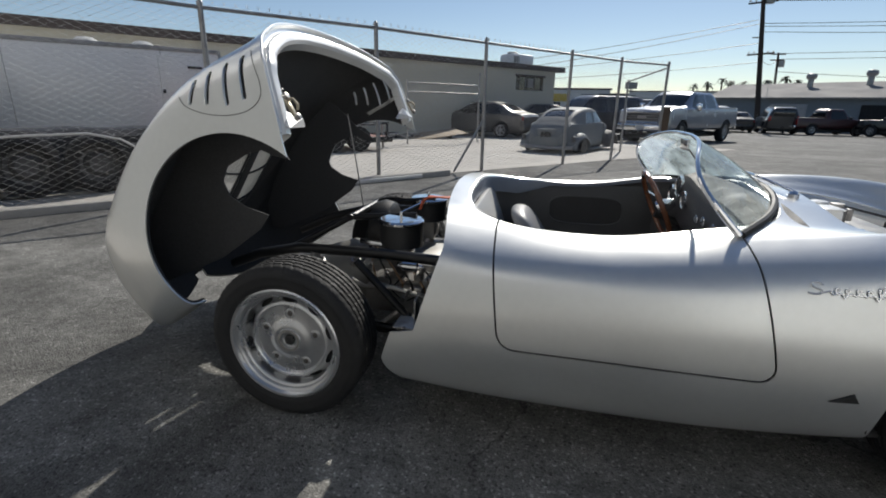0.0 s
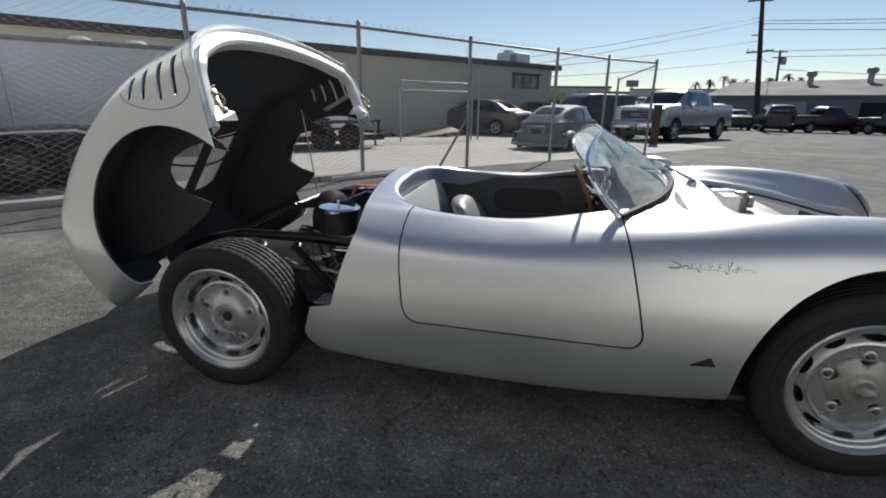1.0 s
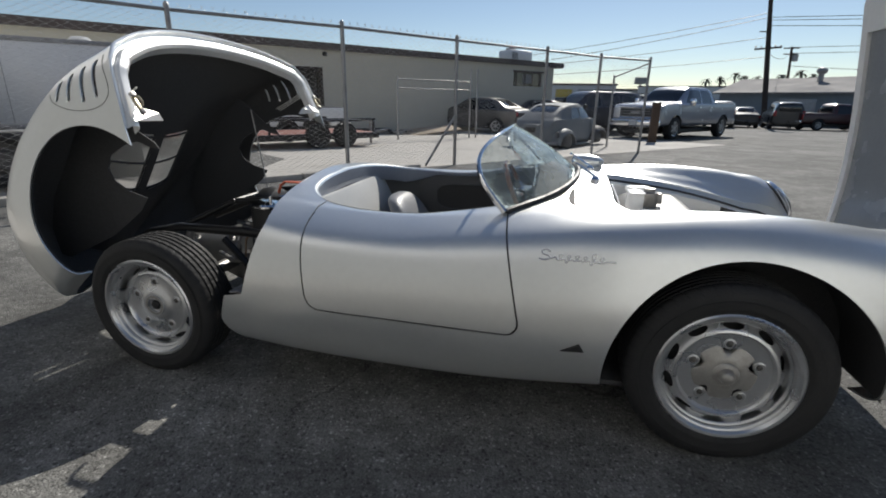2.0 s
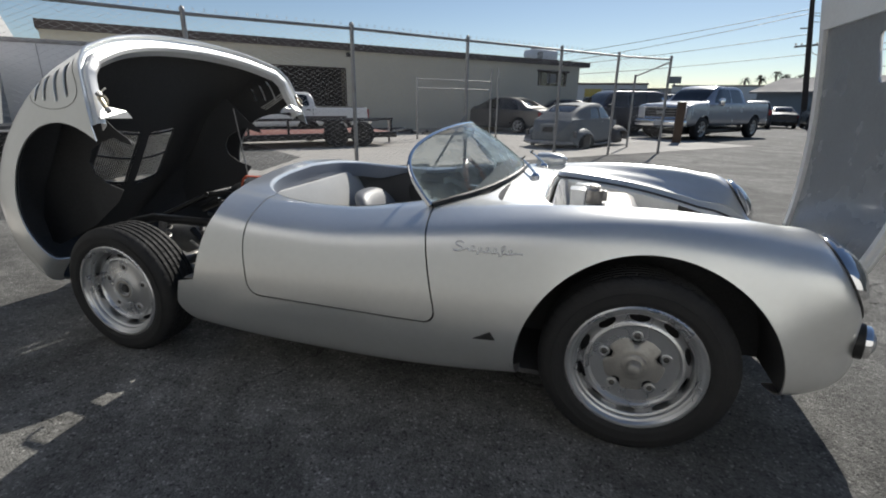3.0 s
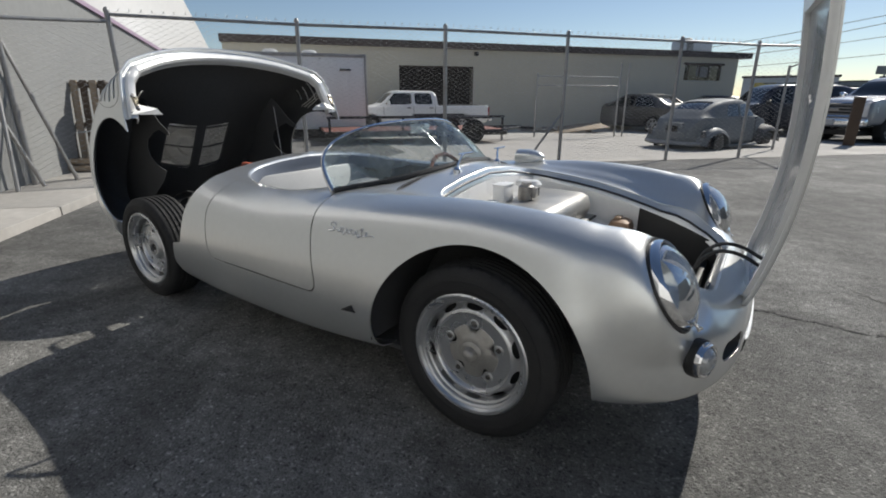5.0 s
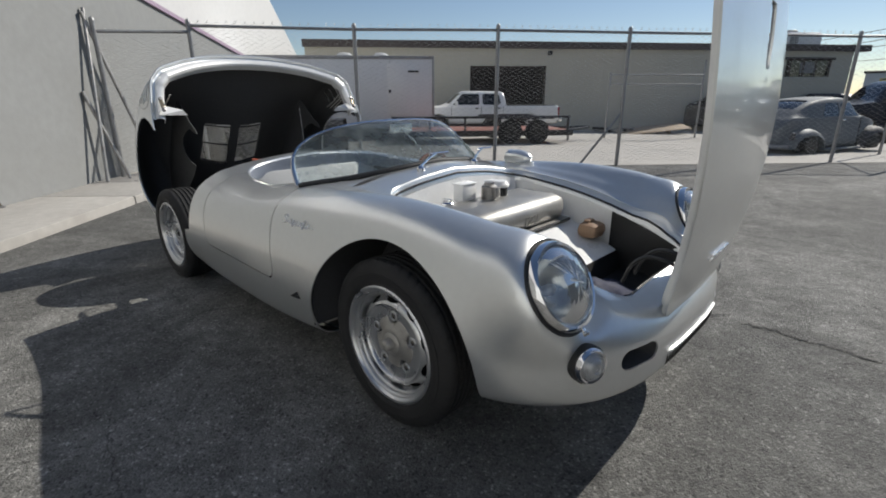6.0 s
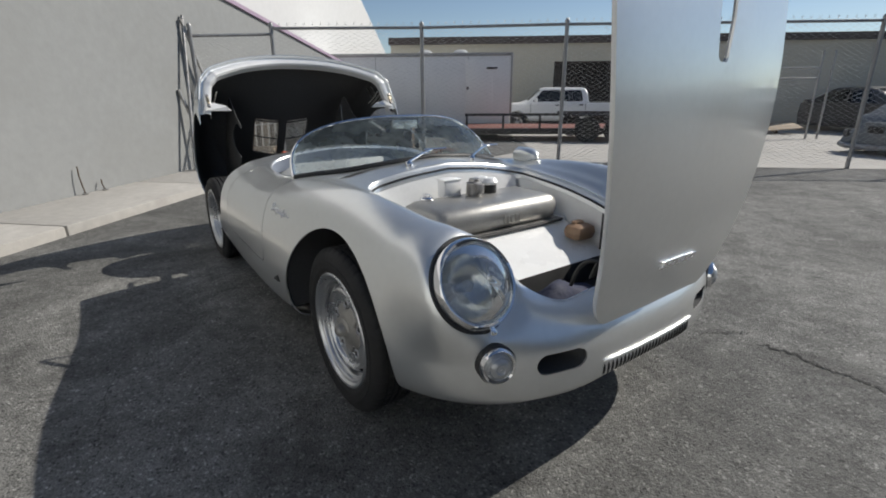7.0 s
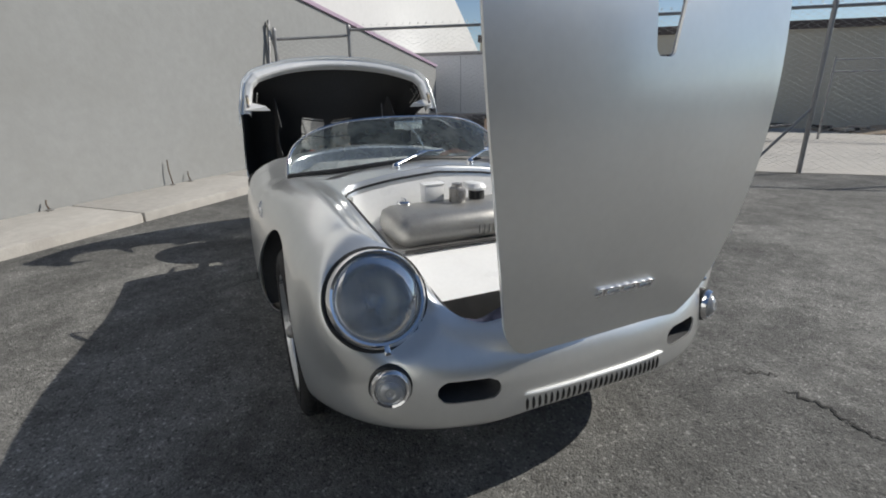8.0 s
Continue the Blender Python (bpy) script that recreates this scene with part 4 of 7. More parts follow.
# inner side: a wide flange in two steps round a flat skin, greyed for its reflections
for name, lo, hi, depth, thick, paint_ in (("hood_rim", -0.028, 1.0, 0.0065, 0.008, SILVER_IN), ("hood_step", -0.056, -0.027, 0.0065, 0.022, SILVER_IN), ("hood_liner", -9.0, -0.055, 0.0065, 0.005, HOOD_REFLECT_GREY), ("hood_cross_member", -9.0, -0.055, 0.0065, 0.026, SILVER_IN)):
    W, G_ = clip(V, F, fields(V)["hood_panel"] - lo)
    if name in ("hood_liner", "hood_cross_member"):
        W, G_ = clip(W, G_, (W[:, 0] - 1.945) * (1 if name == "hood_liner" else -1))
    W, G_ = clip(W, G_, hi - fields(W)["hood_panel"])
    W, G_ = hood_cut((W, G_)) if name == "hood_liner" else (W, G_)
    obj(name, *shell(*move((W - normals(W, G_) * depth, G_), HOOD_HINGE), thick), paint_, hood, {"hood_rim": "pale silver outer flange", "hood_step": "raised inner flange", "hood_liner": "grey painted inner skin", "hood_cross_member": "pale stiffening panel across the hood's rear edge"}[name])

# the rear lid, raised on its tail hinge
LID_HINGE = Matrix.Translation((-0.632, 0, 0.215)) @ Matrix.Rotation(radians(-36), 4, "Y") @ Matrix.Translation((0.632, 0, -0.215))
_lid = smooth_table(
    [-0.885, -0.43, -0.10, 0.10, 0.25, 0.42, 0.50],
    [  # half width, hump y, hump z, centre z, how far the hump stands apart
        (0.71, 0.50, 0.62, 0.44, 1.0),
        (0.735, 0.56, 0.705, 0.562, 1.0),
        (0.748, 0.60, 0.785, 0.692, 1.0),
        (0.75, 0.615, 0.80, 0.775, 0.62),
        (0.748, 0.622, 0.785, 0.838, 0.28),
        (0.742, 0.625, 0.745, 0.902, 0.0),
        (0.74, 0.625, 0.73, 0.925, 0.0),
    ],
)


def lid_section(x):
    w, yr, zr, zc, m = _lid(x)
    P = [(w - 0.10, 0.185), (w - 0.03, 0.21), (w - 0.003, 0.32), (w - 0.004, 0.45), (w - 0.03, 0.45 + 0.48 * (zr - 0.45)), (w - 0.05, 0.45 + 0.73 * (zr - 0.45)), (w - 0.082, zr - 0.036)]
    for f in (1.0, 0.88, 0.7, 0.48, 0.24, 0.0):
        P.append((yr * f, zr + (zc - zr) * ((1 - m) * (1 - f * f) + m * (1 - f * f * (3 - 2 * f)))))
    P = np.array(P)
    if x < -0.1:
        t = min(1, (-0.1 - x) / 0.785)
        kw, kh, kl = (1 - t**2.7) ** (1 / 2.7), (1 - t**3) ** (1 / 3), (1 - t**4) ** 0.25
        P[:, 0] *= kw
        P[:, 1] = 0.38 + (P[:, 1] - 0.38) * np.where(P[:, 1] > 0.38, kh, kl)
    return P


def lid_top(x, y):
    h = spline(lid_section(x), 8)
    return float(np.interp(abs(y), h[48:, 0][::-1], h[48:, 1][::-1]))


def lid_side(x, z):
    h = spline(lid_section(x), 8)[16:60]
    return float(np.interp(z, h[:, 1], h[:, 0]))


def lid_front(z):
    """The lid's front edge: how far forward it reaches at a height."""
    return np.interp(z, [0.20, 0.385, 0.52, 0.66, 0.74, 0.83, 0.90], [0.30, 0.351, 0.402, 0.447, 0.456, 0.437, 0.413])


LOUVRES = (((0.335, 0.600), (0.385, 0.712)), ((0.275, 0.622), (0.325, 0.728)), ((0.215, 0.668), (0.262, 0.742)), ((0.160, 0.706), (0.200, 0.756)))
GRILLES = (-0.155, 0.088)


def slot(x, z, a, b, r):
    d = np.array(b) - np.array(a)
    t = np.clip(((x - a[0]) * d[0] + (z - a[1]) * d[1]) / (d @ d), 0, 1)
    return np.hypot(x - a[0] - t * d[0], z - a[1] - t * d[1]) - r


def lid_trim(V, F, edge, holes=True):
    V, F = clip(V, F, lid_front(V[:, 2]) - edge - V[:, 0])
    V, F = clip(V, F, np.where((np.abs(V[:, 1]) > 0.40), np.hypot(V[:, 0] - 0.012, V[:, 2] - 0.264) - 0.358, 1))
    V, F = clip(V, F, np.maximum(V[:, 2] - 0.37, np.where(np.abs(V[:, 1]) > 0.40, -0.10, -0.31) - V[:, 0]))
    if holes:
        V, F = clip(V, F, np.minimum.reduce([round_rect(V[:, 0], V[:, 1], -0.265, g, 0.168, 0.096, 0.018) if k else np.where(np.abs(V[:, 1]) > 0.5, slot(V[:, 0], V[:, 2], *g, 0.0065), 1) for k, gs in ((0, LOUVRES), (1, GRILLES)) for g in gs] + [np.full(len(V), 1.0)]) + np.where(V[:, 2] < 0.47, 1, 0))
    return V, F


_lx = np.unique(np.concatenate([-0.10 - (0.785 - 1e-4) * np.sin(np.linspace(0, math.pi / 2, 60)), np.linspace(-0.1, 0.18, 40), np.linspace(0.18, 0.47, 80)]))
LID_SKIN = loft(_lx, lid_section, 8)
V, F = lid_trim(*LID_SKIN, 0.0)
lid = obj("rear_lid", *shell(*move((V, F), LID_HINGE), 0.005), SILVER, car, "raised silver tail clamshell", 60)
V2 = LID_SKIN[0] - normals(*LID_SKIN) * 0.012
obj("lid_liner", *shell(*move(lid_trim(V2, LID_SKIN[1], 0.05), LID_HINGE), 0.003), LINER, lid, "matt black undercoated inside")
# front edge of the lid: a rolled lip, a joggled band and an inward flange
rim_line = []
for i in range(24, len(spline(lid_section(0.4), 8))):
    x = 0.45
    for _ in range(14):
        x = float(lid_front(spline(lid_section(x), 8)[i][1])) - 0.001
    p = spline(lid_section(x), 8)
    q = p[min(i + 1, len(p) - 1)] - p[i - 1]
    n = np.array((q[1], -q[0])) / np.linalg.norm(q)
    if p[i][1] > 0.395:
        rim_line.append((x, p[i][0], p[i][1], n[0], n[1]))
R3 = np.array(rim_line)
full = np.concatenate([R3 * (1, -1, 1, -1, 1), R3[::-1][1:]])


def rim_band(steps):
    V, k = [], len(steps)
    for x, y, z, ny, nz in full:
        for d, b in steps:
            V.append((x + b, y - ny * d, z - nz * d))
    F = [(k * i + j, k * i + k + j, k * i + k + 1 + j, k * i + j + 1) for i in range(len(full) - 1) for j in range(k - 1)]
    return move((V, F), LID_HINGE)


obj("lid_flange", *shell(*rim_band(((0.028, -0.016), (0.031, -0.008), (0.037, -0.003), (0.050, -0.002), (0.064, -0.006), (0.072, -0.016), (0.075, -0.05))), 0.003), SILVER_IN, lid, "polished silver front flange", 28)
obj("lid_joggle", *shell(*rim_band(((0.004, 0.0), (0.008, -0.010), (0.013, -0.016), (0.027, -0.017))), 0.003), SILVER, lid, "recessed silver band behind the lip", 60)
obj("lid_bead", *move(tube([(x + 0.001, y - ny * 0.003, z - nz * 0.003) for x, y, z, ny, nz in full], 0.0055, 8), LID_HINGE), SILVER, lid)
# pressed lips in front of the louvres
for s in (-1, 1):
    for a, b in LOUVRES:
        pts = [(a[0] + (b[0] - a[0]) * t - 0.008, s * (lid_side(a[0] + (b[0] - a[0]) * t - 0.008, a[1] + (b[1] - a[1]) * t) + 0.002), a[1] + (b[1] - a[1]) * t) for t in np.linspace(-0.03, 1.03, 9)]
        obj("louvre", *move(tube(pts, [0.001] + [0.0045] * 7 + [0.001], 8), LID_HINGE), SILVER, lid)
    for k in range(3):
        obj("louvre_rail", *move(tube([(0.19 + 0.01 * k, s * (0.672 - 0.035 * k), 0.612), (0.30, s * (0.676 - 0.035 * k), 0.598), (0.405, s * (0.672 - 0.035 * k), 0.588)], 0.0032, 6), LID_HINGE), GRILLE_PAINT, lid, "pale rail under the louvres")
    seam = [(0.125, 0.752), (0.140, 0.705), (0.195, 0.640), (0.265, 0.588), (0.330, 0.563), (0.378, 0.570), (0.402, 0.605), (0.412, 0.660), (0.416, 0.715)]
    obj("louvre_seam", *move(tube([(x, s * (lid_side(x, z) + 0.0004), z) for x, z in spline(seam, 5)], 0.0013, 5), LID_HINGE), BOLT, lid, "fine seam round the louvres")
# deck grilles: pale slats over dark cross bars
for g in GRILLES:
    bars = []
    for k in range(19):
        y = g + (k - 9) * 0.0104
        bars.append(tube([(x, y, lid_top(x, y) - 0.008) for x in np.linspace(-0.436, -0.094, 7)], 0.0020, 4))
    dg = obj("deck_grille", *move(join(*bars), LID_HINGE), GRILLE_PAINT, lid, "pale slatted deck grille")
    for x in (-0.42, -0.265, -0.115):
        obj("cross_bar", *move(tube([(x, g + d, lid_top(x, g + d) - 0.014) for d in np.linspace(-0.1, 0.1, 5)], 0.0055, 6), LID_HINGE), BLACK, dg)
    obj("grille_frame", *move(tube([(-0.265 + 0.168 * c, g + 0.096 * d, lid_top(-0.265 + 0.168 * c, g + 0.096 * d) - 0.008) for c, d in ((-1, -0.9), (-0.9, -1), (0, -1), (0.9, -1), (1, -0.9), (1, 0), (1, 0.9), (0.9, 1), (0, 1), (-0.9, 1), (-1, 0.9), (-1, 0))], 0.005, 6, closed=True), LID_HINGE), LINER, dg)
# splash panels inside the lid
for s in (-1, 1):
    arc = [(-0.60, 0.36), (-0.30, 0.30), (-0.08, 0.30), (-0.01, 0.323), (-0.07, 0.40), (-0.10, 0.474), (-0.085, 0.53), (-0.03, 0.56), (0.06, 0.55), (0.13, 0.525), (0.155, 0.485), (0.20, 0.435), (0.20, 0.47), (0.165, 0.55), (0.145, 0.66), (0.13, 0.73), (0.11, 0.755), (0.1, 0.755), (-0.1, 0.735), (-0.3, 0.66), (-0.45, 0.61), (-0.58, 0.52), (-0.64, 0.40)]
    n = len(arc)
    V = [(x, s * 0.455, z) for x, z in arc] + [(x, s * 0.461, z) for x, z in arc]
    F = [tuple(range(n)), tuple(range(n, 2 * n))[::-1]] + [(i, (i + 1) % n, n + (i + 1) % n, n + i) for i in range(n)]
    obj("splash_panel", *move((V, F), LID_HINGE), LINER, lid, "black painted splash panel", 20)
# latches and brackets on the flange ends
for s in (-1, 1):
    L0 = Matrix.Translation((0.052, s * 0.675, 1.068)) @ Matrix.Rotation(radians(-30), 4, "Y") @ Matrix.Scale(0.72, 4)
    la = obj("latch", *move(join(box((0, 0, 0), (0.016, 0.026, 0.085), 0.006), tube([(0.010, 0, 0.035), (0.03, 0, 0.026), (0.036, 0, -0.004), (0.022, 0, -0.022)], 0.0065, 8)), L0), BRASSY, lid, "worn brassy latch")
    obj("latch_boss", *move(lathe([(0.015, -0.012), (0.015, 0.010), (0.008, 0.013), (0.001, 0.014)], 16, "x"), L0 @ pose(0.008, 0, -0.045)), STEEL, la)
    obj("latch_boss", *move(lathe([(0.014, -0.012), (0.014, 0.009), (0.001, 0.011)], 16, "x"), L0 @ pose(0.008, 0, 0.052)), STEEL, la)
    V = [(0.06, 0.705, 1.01), (0.02, 0.53, 1.005), (0.03, 0.56, 1.035), (0.02, 0.66, 1.06)]
    V = [(x, s * y, z) for x, y, z in V] + [(x - 0.012, s * y, z + 0.004) for x, y, z in V]
    obj("latch_bracket", V, [(0, 1, 2, 3), (7, 6, 5, 4), (0, 4, 5, 1), (1, 5, 6, 2), (2, 6, 7, 3), (3, 7, 4, 0)], SILVER_IN, lid, "bright triangular bracket plate", 20)
obj("prop_rod", *tube([(-0.20, 0.36, 1.03), (-0.16, 0.35, 0.80), (-0.12, 0.34, 0.55)], 0.0035, 6), STEEL, lid, "thin steel prop rod")


# wheels
def wheel_meshes(R, rim_r, half, dish, plain):
    """Tyre with block tread, stepped rim and slotted disc; axis along y, outside towards -y. dish: how far out the disc sits."""
    prof = [(rim_r + 0.002, -half * 0.80), (rim_r + 0.012, -half * 0.95), (rim_r + 0.026, -half * 1.02), (rim_r + 0.030, -half * 1.035), (rim_r + 0.034, -half * 1.03), (rim_r + 0.055, -half * 1.06), (R - 0.045, -half * 1.03), (R - 0.030, -half * 1.0), (R - 0.026, -half * 0.985), (R - 0.016, -half * 0.93), (R - 0.006, -half * 0.84), (R - 0.001, -half * 0.76)]
    for c in (-0.55, -0.27, 0.0, 0.27, 0.55):
        g = c * half
        prof += [(R, g - 0.006), (R - 0.007, g - 0.004), (R - 0.007, g + 0.004), (R, g + 0.006)]
    prof += [(R - 0.001, half * 0.76), (R - 0.006, half * 0.84), (R - 0.016, half * 0.93), (R - 0.045, half * 1.03), (rim_r + 0.055, half * 1.06), (rim_r + 0.002, half * 0.80)]
    V, F = lathe(prof, 384)
    k = len(prof)
    ring, rad = np.arange(len(V)) // k, np.hypot(V[:, 0], V[:, 2])
    cut = ((ring + np.round(np.abs(V[:, 1]) / half * 9).astype(int)) % 8 == 0) & (rad > R - 0.007) & (np.abs(V[:, 1]) > 0.2 * half)
    V[cut] *= np.array([1, 1, 1]) - np.array([1, 0, 1]) * (0.004 / R)
    tyre = (V, F)
    r, h = rim_r, half
    rim = lathe([(r + 0.010, -h * 0.84), (r + 0.011, -h * 0.92), (r + 0.006, -h * 0.965), (r + 0.001, -h * 0.955), (r - 0.003, -h * 0.88), (r - 0.006, -h * 0.84), (r - 0.012, -h * 0.825), (r - 0.014, -h * 0.80), (r - 0.015, -h * 0.68), (r - 0.019, -h * 0.655), (r - 0.022, -h * 0.64), (r - 0.0235, -h * 0.60), (r - 0.0235, -h * (dish + 0.12)), (r - 0.0245, -h * (dish + 0.04)), (r - 0.028, -h * (dish - 0.06))], 96)
    q = h * dish
    prof = [(r - 0.026, -q + 0.012), (r - 0.031, -q + 0.006), (r - 0.036, -q), (r - 0.041, -q - 0.006), (r - 0.046, -q - 0.011), (r - 0.050, -q - 0.016), (r - 0.054, -q - 0.020), (r - 0.058, -q - 0.021), (r - 0.061, -q - 0.018), (r - 0.064, -q - 0.009), (r - 0.072, -q - 0.007)]
    prof += [(0.082, -q - 0.010), (0.070, -q - 0.012), (0.062, -q - 0.018), (0.050, -q - 0.020), (0.042, -q - 0.020), (0.040, -q - 0.026), (0.034, -q - 0.026), (0.032, -q - 0.014), (0.002, -q - 0.012)] if plain else [(0.085, -q - 0.006)]
    V, F = lathe(prof, 240)
    rad, ang = np.hypot(V[:, 0], V[:, 2]), np.arctan2(V[:, 2], V[:, 0])
    kk = np.round(ang / (2 * math.pi / 10) - 0.5) + 0.5
    da = (ang - kk * 2 * math.pi / 10) * (r - 0.040)
    disc = clip(V, F, np.hypot(da / 0.030, (rad - (r - 0.0405)) / 0.0112) - 1)
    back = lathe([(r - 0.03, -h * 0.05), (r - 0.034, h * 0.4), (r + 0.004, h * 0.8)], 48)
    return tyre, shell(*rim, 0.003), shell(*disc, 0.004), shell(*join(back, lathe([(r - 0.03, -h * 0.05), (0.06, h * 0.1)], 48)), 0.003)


WHEELS = {}


def add_wheel(parent, x, y, z, R, rim_r, half, dish, turn, cap, side):
    at = pose(x, y, z, 0, turn, 0 if side < 0 else 180)
    key = (R, rim_r, half, dish, not cap)
    if key not in WHEELS:
        WHEELS[key] = wheel_meshes(*key)
    tyre, rim, disc, back = WHEELS[key]
    w = obj("wheel", *tyre, RUBBER, parent, "black road tyre on a silver slotted steel wheel", 40, at)
    obj("rim", *rim, RIM, w, "silver painted stepped steel rim", 40)
    obj("wheel_disc", *disc, RIM, w, "silver slotted wheel disc", 40)
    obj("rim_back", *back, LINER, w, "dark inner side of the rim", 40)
    d = -half * dish - 0.008
    e = d - 0.016
    # a bare drum with notches for the bolts
    if cap:
        lobes = []
        for i in range(180):
            a = 2 * math.pi * i / 180
            u = (a - math.pi / 2) / (2 * math.pi / 5)
            rr = 0.094 - 0.024 * math.exp(-(((u - round(u)) * 2 * math.pi / 5 * 0.1 / 0.022) ** 4))
            lobes += [(q * math.cos(a), h, q * math.sin(a)) for q, h in ((rr, d + 0.006), (rr - 0.001, d - 0.004), (rr - 0.005, d - 0.007), (0.064, d - 0.008), (0.056, d - 0.014), (0.046, d - 0.017), (0.002, d - 0.016))]
        obj("brake_drum", lobes, [(7 * i + j, 7 * ((i + 1) % 180) + j, 7 * ((i + 1) % 180) + j + 1, 7 * i + j + 1) for i in range(180) for j in range(6)], HUB, w, "stained bare alloy drum face", 40)
        cap_m = lathe([(0.0005, e - 0.036), (0.012, e - 0.035), (0.019, e - 0.030), (0.023, e - 0.020), (0.025, e - 0.008), (0.034, e - 0.006), (0.040, e), (0.042, e + 0.006)], 32)
        obj("grease_cap", *cap_m, HUB, w, "domed metal grease cap")
    else:
        obj("hub_plate", *lathe([(0.121, d + 0.004), (0.119, d - 0.001), (0.112, d - 0.003), (0.074, d - 0.004), (0.066, d - 0.011), (0.052, d - 0.013), (0.043, d - 0.013), (0.041, d - 0.021), (0.033, d - 0.021), (0.031, d - 0.006), (0.002, d - 0.004)], 64), HUB, w, "stained bare alloy hub plate", 40)
        obj("axle_nut", *lathe([(0.0005, d - 0.022), (0.012, d - 0.022), (0.020, d - 0.017), (0.021, d)], 6), BLACK, w, "dark hexagonal axle nut")
    for i in range(5):
        a = 2 * math.pi * i / 5 + math.pi / 2
        at = pose(0.098 * math.cos(a), d - (0.001 if cap else 0.004), 0.098 * math.sin(a))
        seat = obj("bolt_seat", *lathe([(0.019, 0.001), (0.0168, -0.004), (0.0142, -0.005), (0.0125, -0.002), (0.0118, 0.0005)], 24), RIM, w, "", 40, at)
        obj("wheel_bolt", *lathe([(0.0005, -0.007), (0.005, -0.0065), (0.0092, -0.004), (0.0102, 0.002)], 6), BOLT, seat, "dark wheel bolt", 40)


for s in (-1, 1):
    add_wheel(car, -0.010, s * 0.645, 0.279, 0.286, 0.195, 0.090, 0.26, 3, False, s)
    add_wheel(car, AXLE, s * 0.652, 0.302, 0.302, 0.201, 0.085, 0.40, 0, True, s)

# bolted ledge at the rear end of the flank
for s in (-1, 1):
    lg = obj("sill_ledge", *box((0.430, s * 0.700, 0.402), (0.08, 0.09, 0.006), 0.002), STEEL, car, "dull bolted ledge at the sill end")
    obj("ledge_bolt", *move(lathe([(0.009, 0), (0.008, 0.006), (0.001, 0.007)], 6, "z"), pose(0.425, s * 0.745, 0.405)), STEEL, lg)
    obj("ledge_bracket", *box((0.447, s * 0.66, 0.44), (0.006, 0.05, 0.07), 0.002), STEEL, lg)

# wheel houses and floor pan
for s in (-1, 1):
    arc = [(2.12 + 0.398 * math.cos(a), 0.29 + 0.398 * math.sin(a)) for a in np.linspace(math.radians(-2), math.radians(184), 29)]
    V = [(x, s * y, z) for x, z in arc for y in (0.47, min(0.785, side_y(x, max(z, 0.32)) - 0.012))]
    F = [(2 * i, 2 * i + 1, 2 * i + 3, 2 * i + 2) for i in range(len(arc) - 1)]
    inner = [(x, s * 0.47, z) for x, z in arc]
    n = len(V)
    V += inner
    F.append(tuple(range(n, n + len(inner))))
    obj("wheel_house", V, F, LINER, car, "black undercoated wheel house")
obj("floor_pan", *join(box((1.15, 0, 0.20), (1.5, 1.36, 0.02), 0.005), box((2.35, 0, 0.33), (0.8, 0.84, 0.02), 0.005)), LINER, car)

# windscreen
def screen(p, k):
    """A point of the glass: p from -1 to 1 across, k from 0 at the base to 1 at the top."""
    a = abs(p)
    yb, xb = 0.601 * p, 1.387 + 0.243 * (1 - a**2.4)
    zb = top_z(xb, yb) + 0.006
    f = max(0.0, 1 - a**2.79) ** (1 / 2.78)
    yt = p * (0.56 + 0.041 * (1 - f))
    xt = 1.387 + (0.188 * (1 - a**3.1) - 0.227) * f
    zs = top_z(1.387, 0.601) + 0.004
    zt = zs + (0.996 - zs) * f
    bulge = 0.012 * math.sin(math.pi * k)
    return (xb + (xt - xb) * k + bulge, yb + (yt - yb) * k, zb + (zt - zb) * k + bulge * 0.6)


ps = np.sin(np.linspace(-math.pi / 2, math.pi / 2, 61)) * (1 - 0.001 * np.abs(np.linspace(-1, 1, 61)) ** 8)
V = [screen(p, k) for p in ps for k in np.linspace(0, 1, 13)]
F = [(i * 13 + j, (i + 1) * 13 + j, (i + 1) * 13 + j + 1, i * 13 + j + 1) for i in range(60) for j in range(12)]
ws = obj("windscreen", V, F, GLASS, car, "curved glass windscreen in a bright frame", 180)
ws.visible_shadow = False
loop = [screen(float(np.sign(q)) * (1 - (1 - abs(q)) ** 3), 1) for q in np.linspace(-1, 1, 121)]
obj("screen_frame", *tube(loop, [0.012 - 0.0050 * min(1, min(i, len(loop) - 1 - i) / 30) for i in range(len(loop))], 10), CHROME, ws, "silver screen frame")
obj("screen_seal", *tube([(x + 0.006, y, z) for x, y, z in (screen(p, 0) for p in ps)], 0.012, 8), BLACK, ws, "black rubber seal")
# driving mirror on its stalk
obj("driving_mirror", *join(box((1.36, 0.02, 0.955), (0.012, 0.15, 0.045), 0.006), tube([(1.37, 0.02, 0.95), (1.42, 0.05, 0.90), (1.47, 0.06, 0.845)], 0.004, 8)), CHROME, car, "small chrome driving mirror on a stalk")
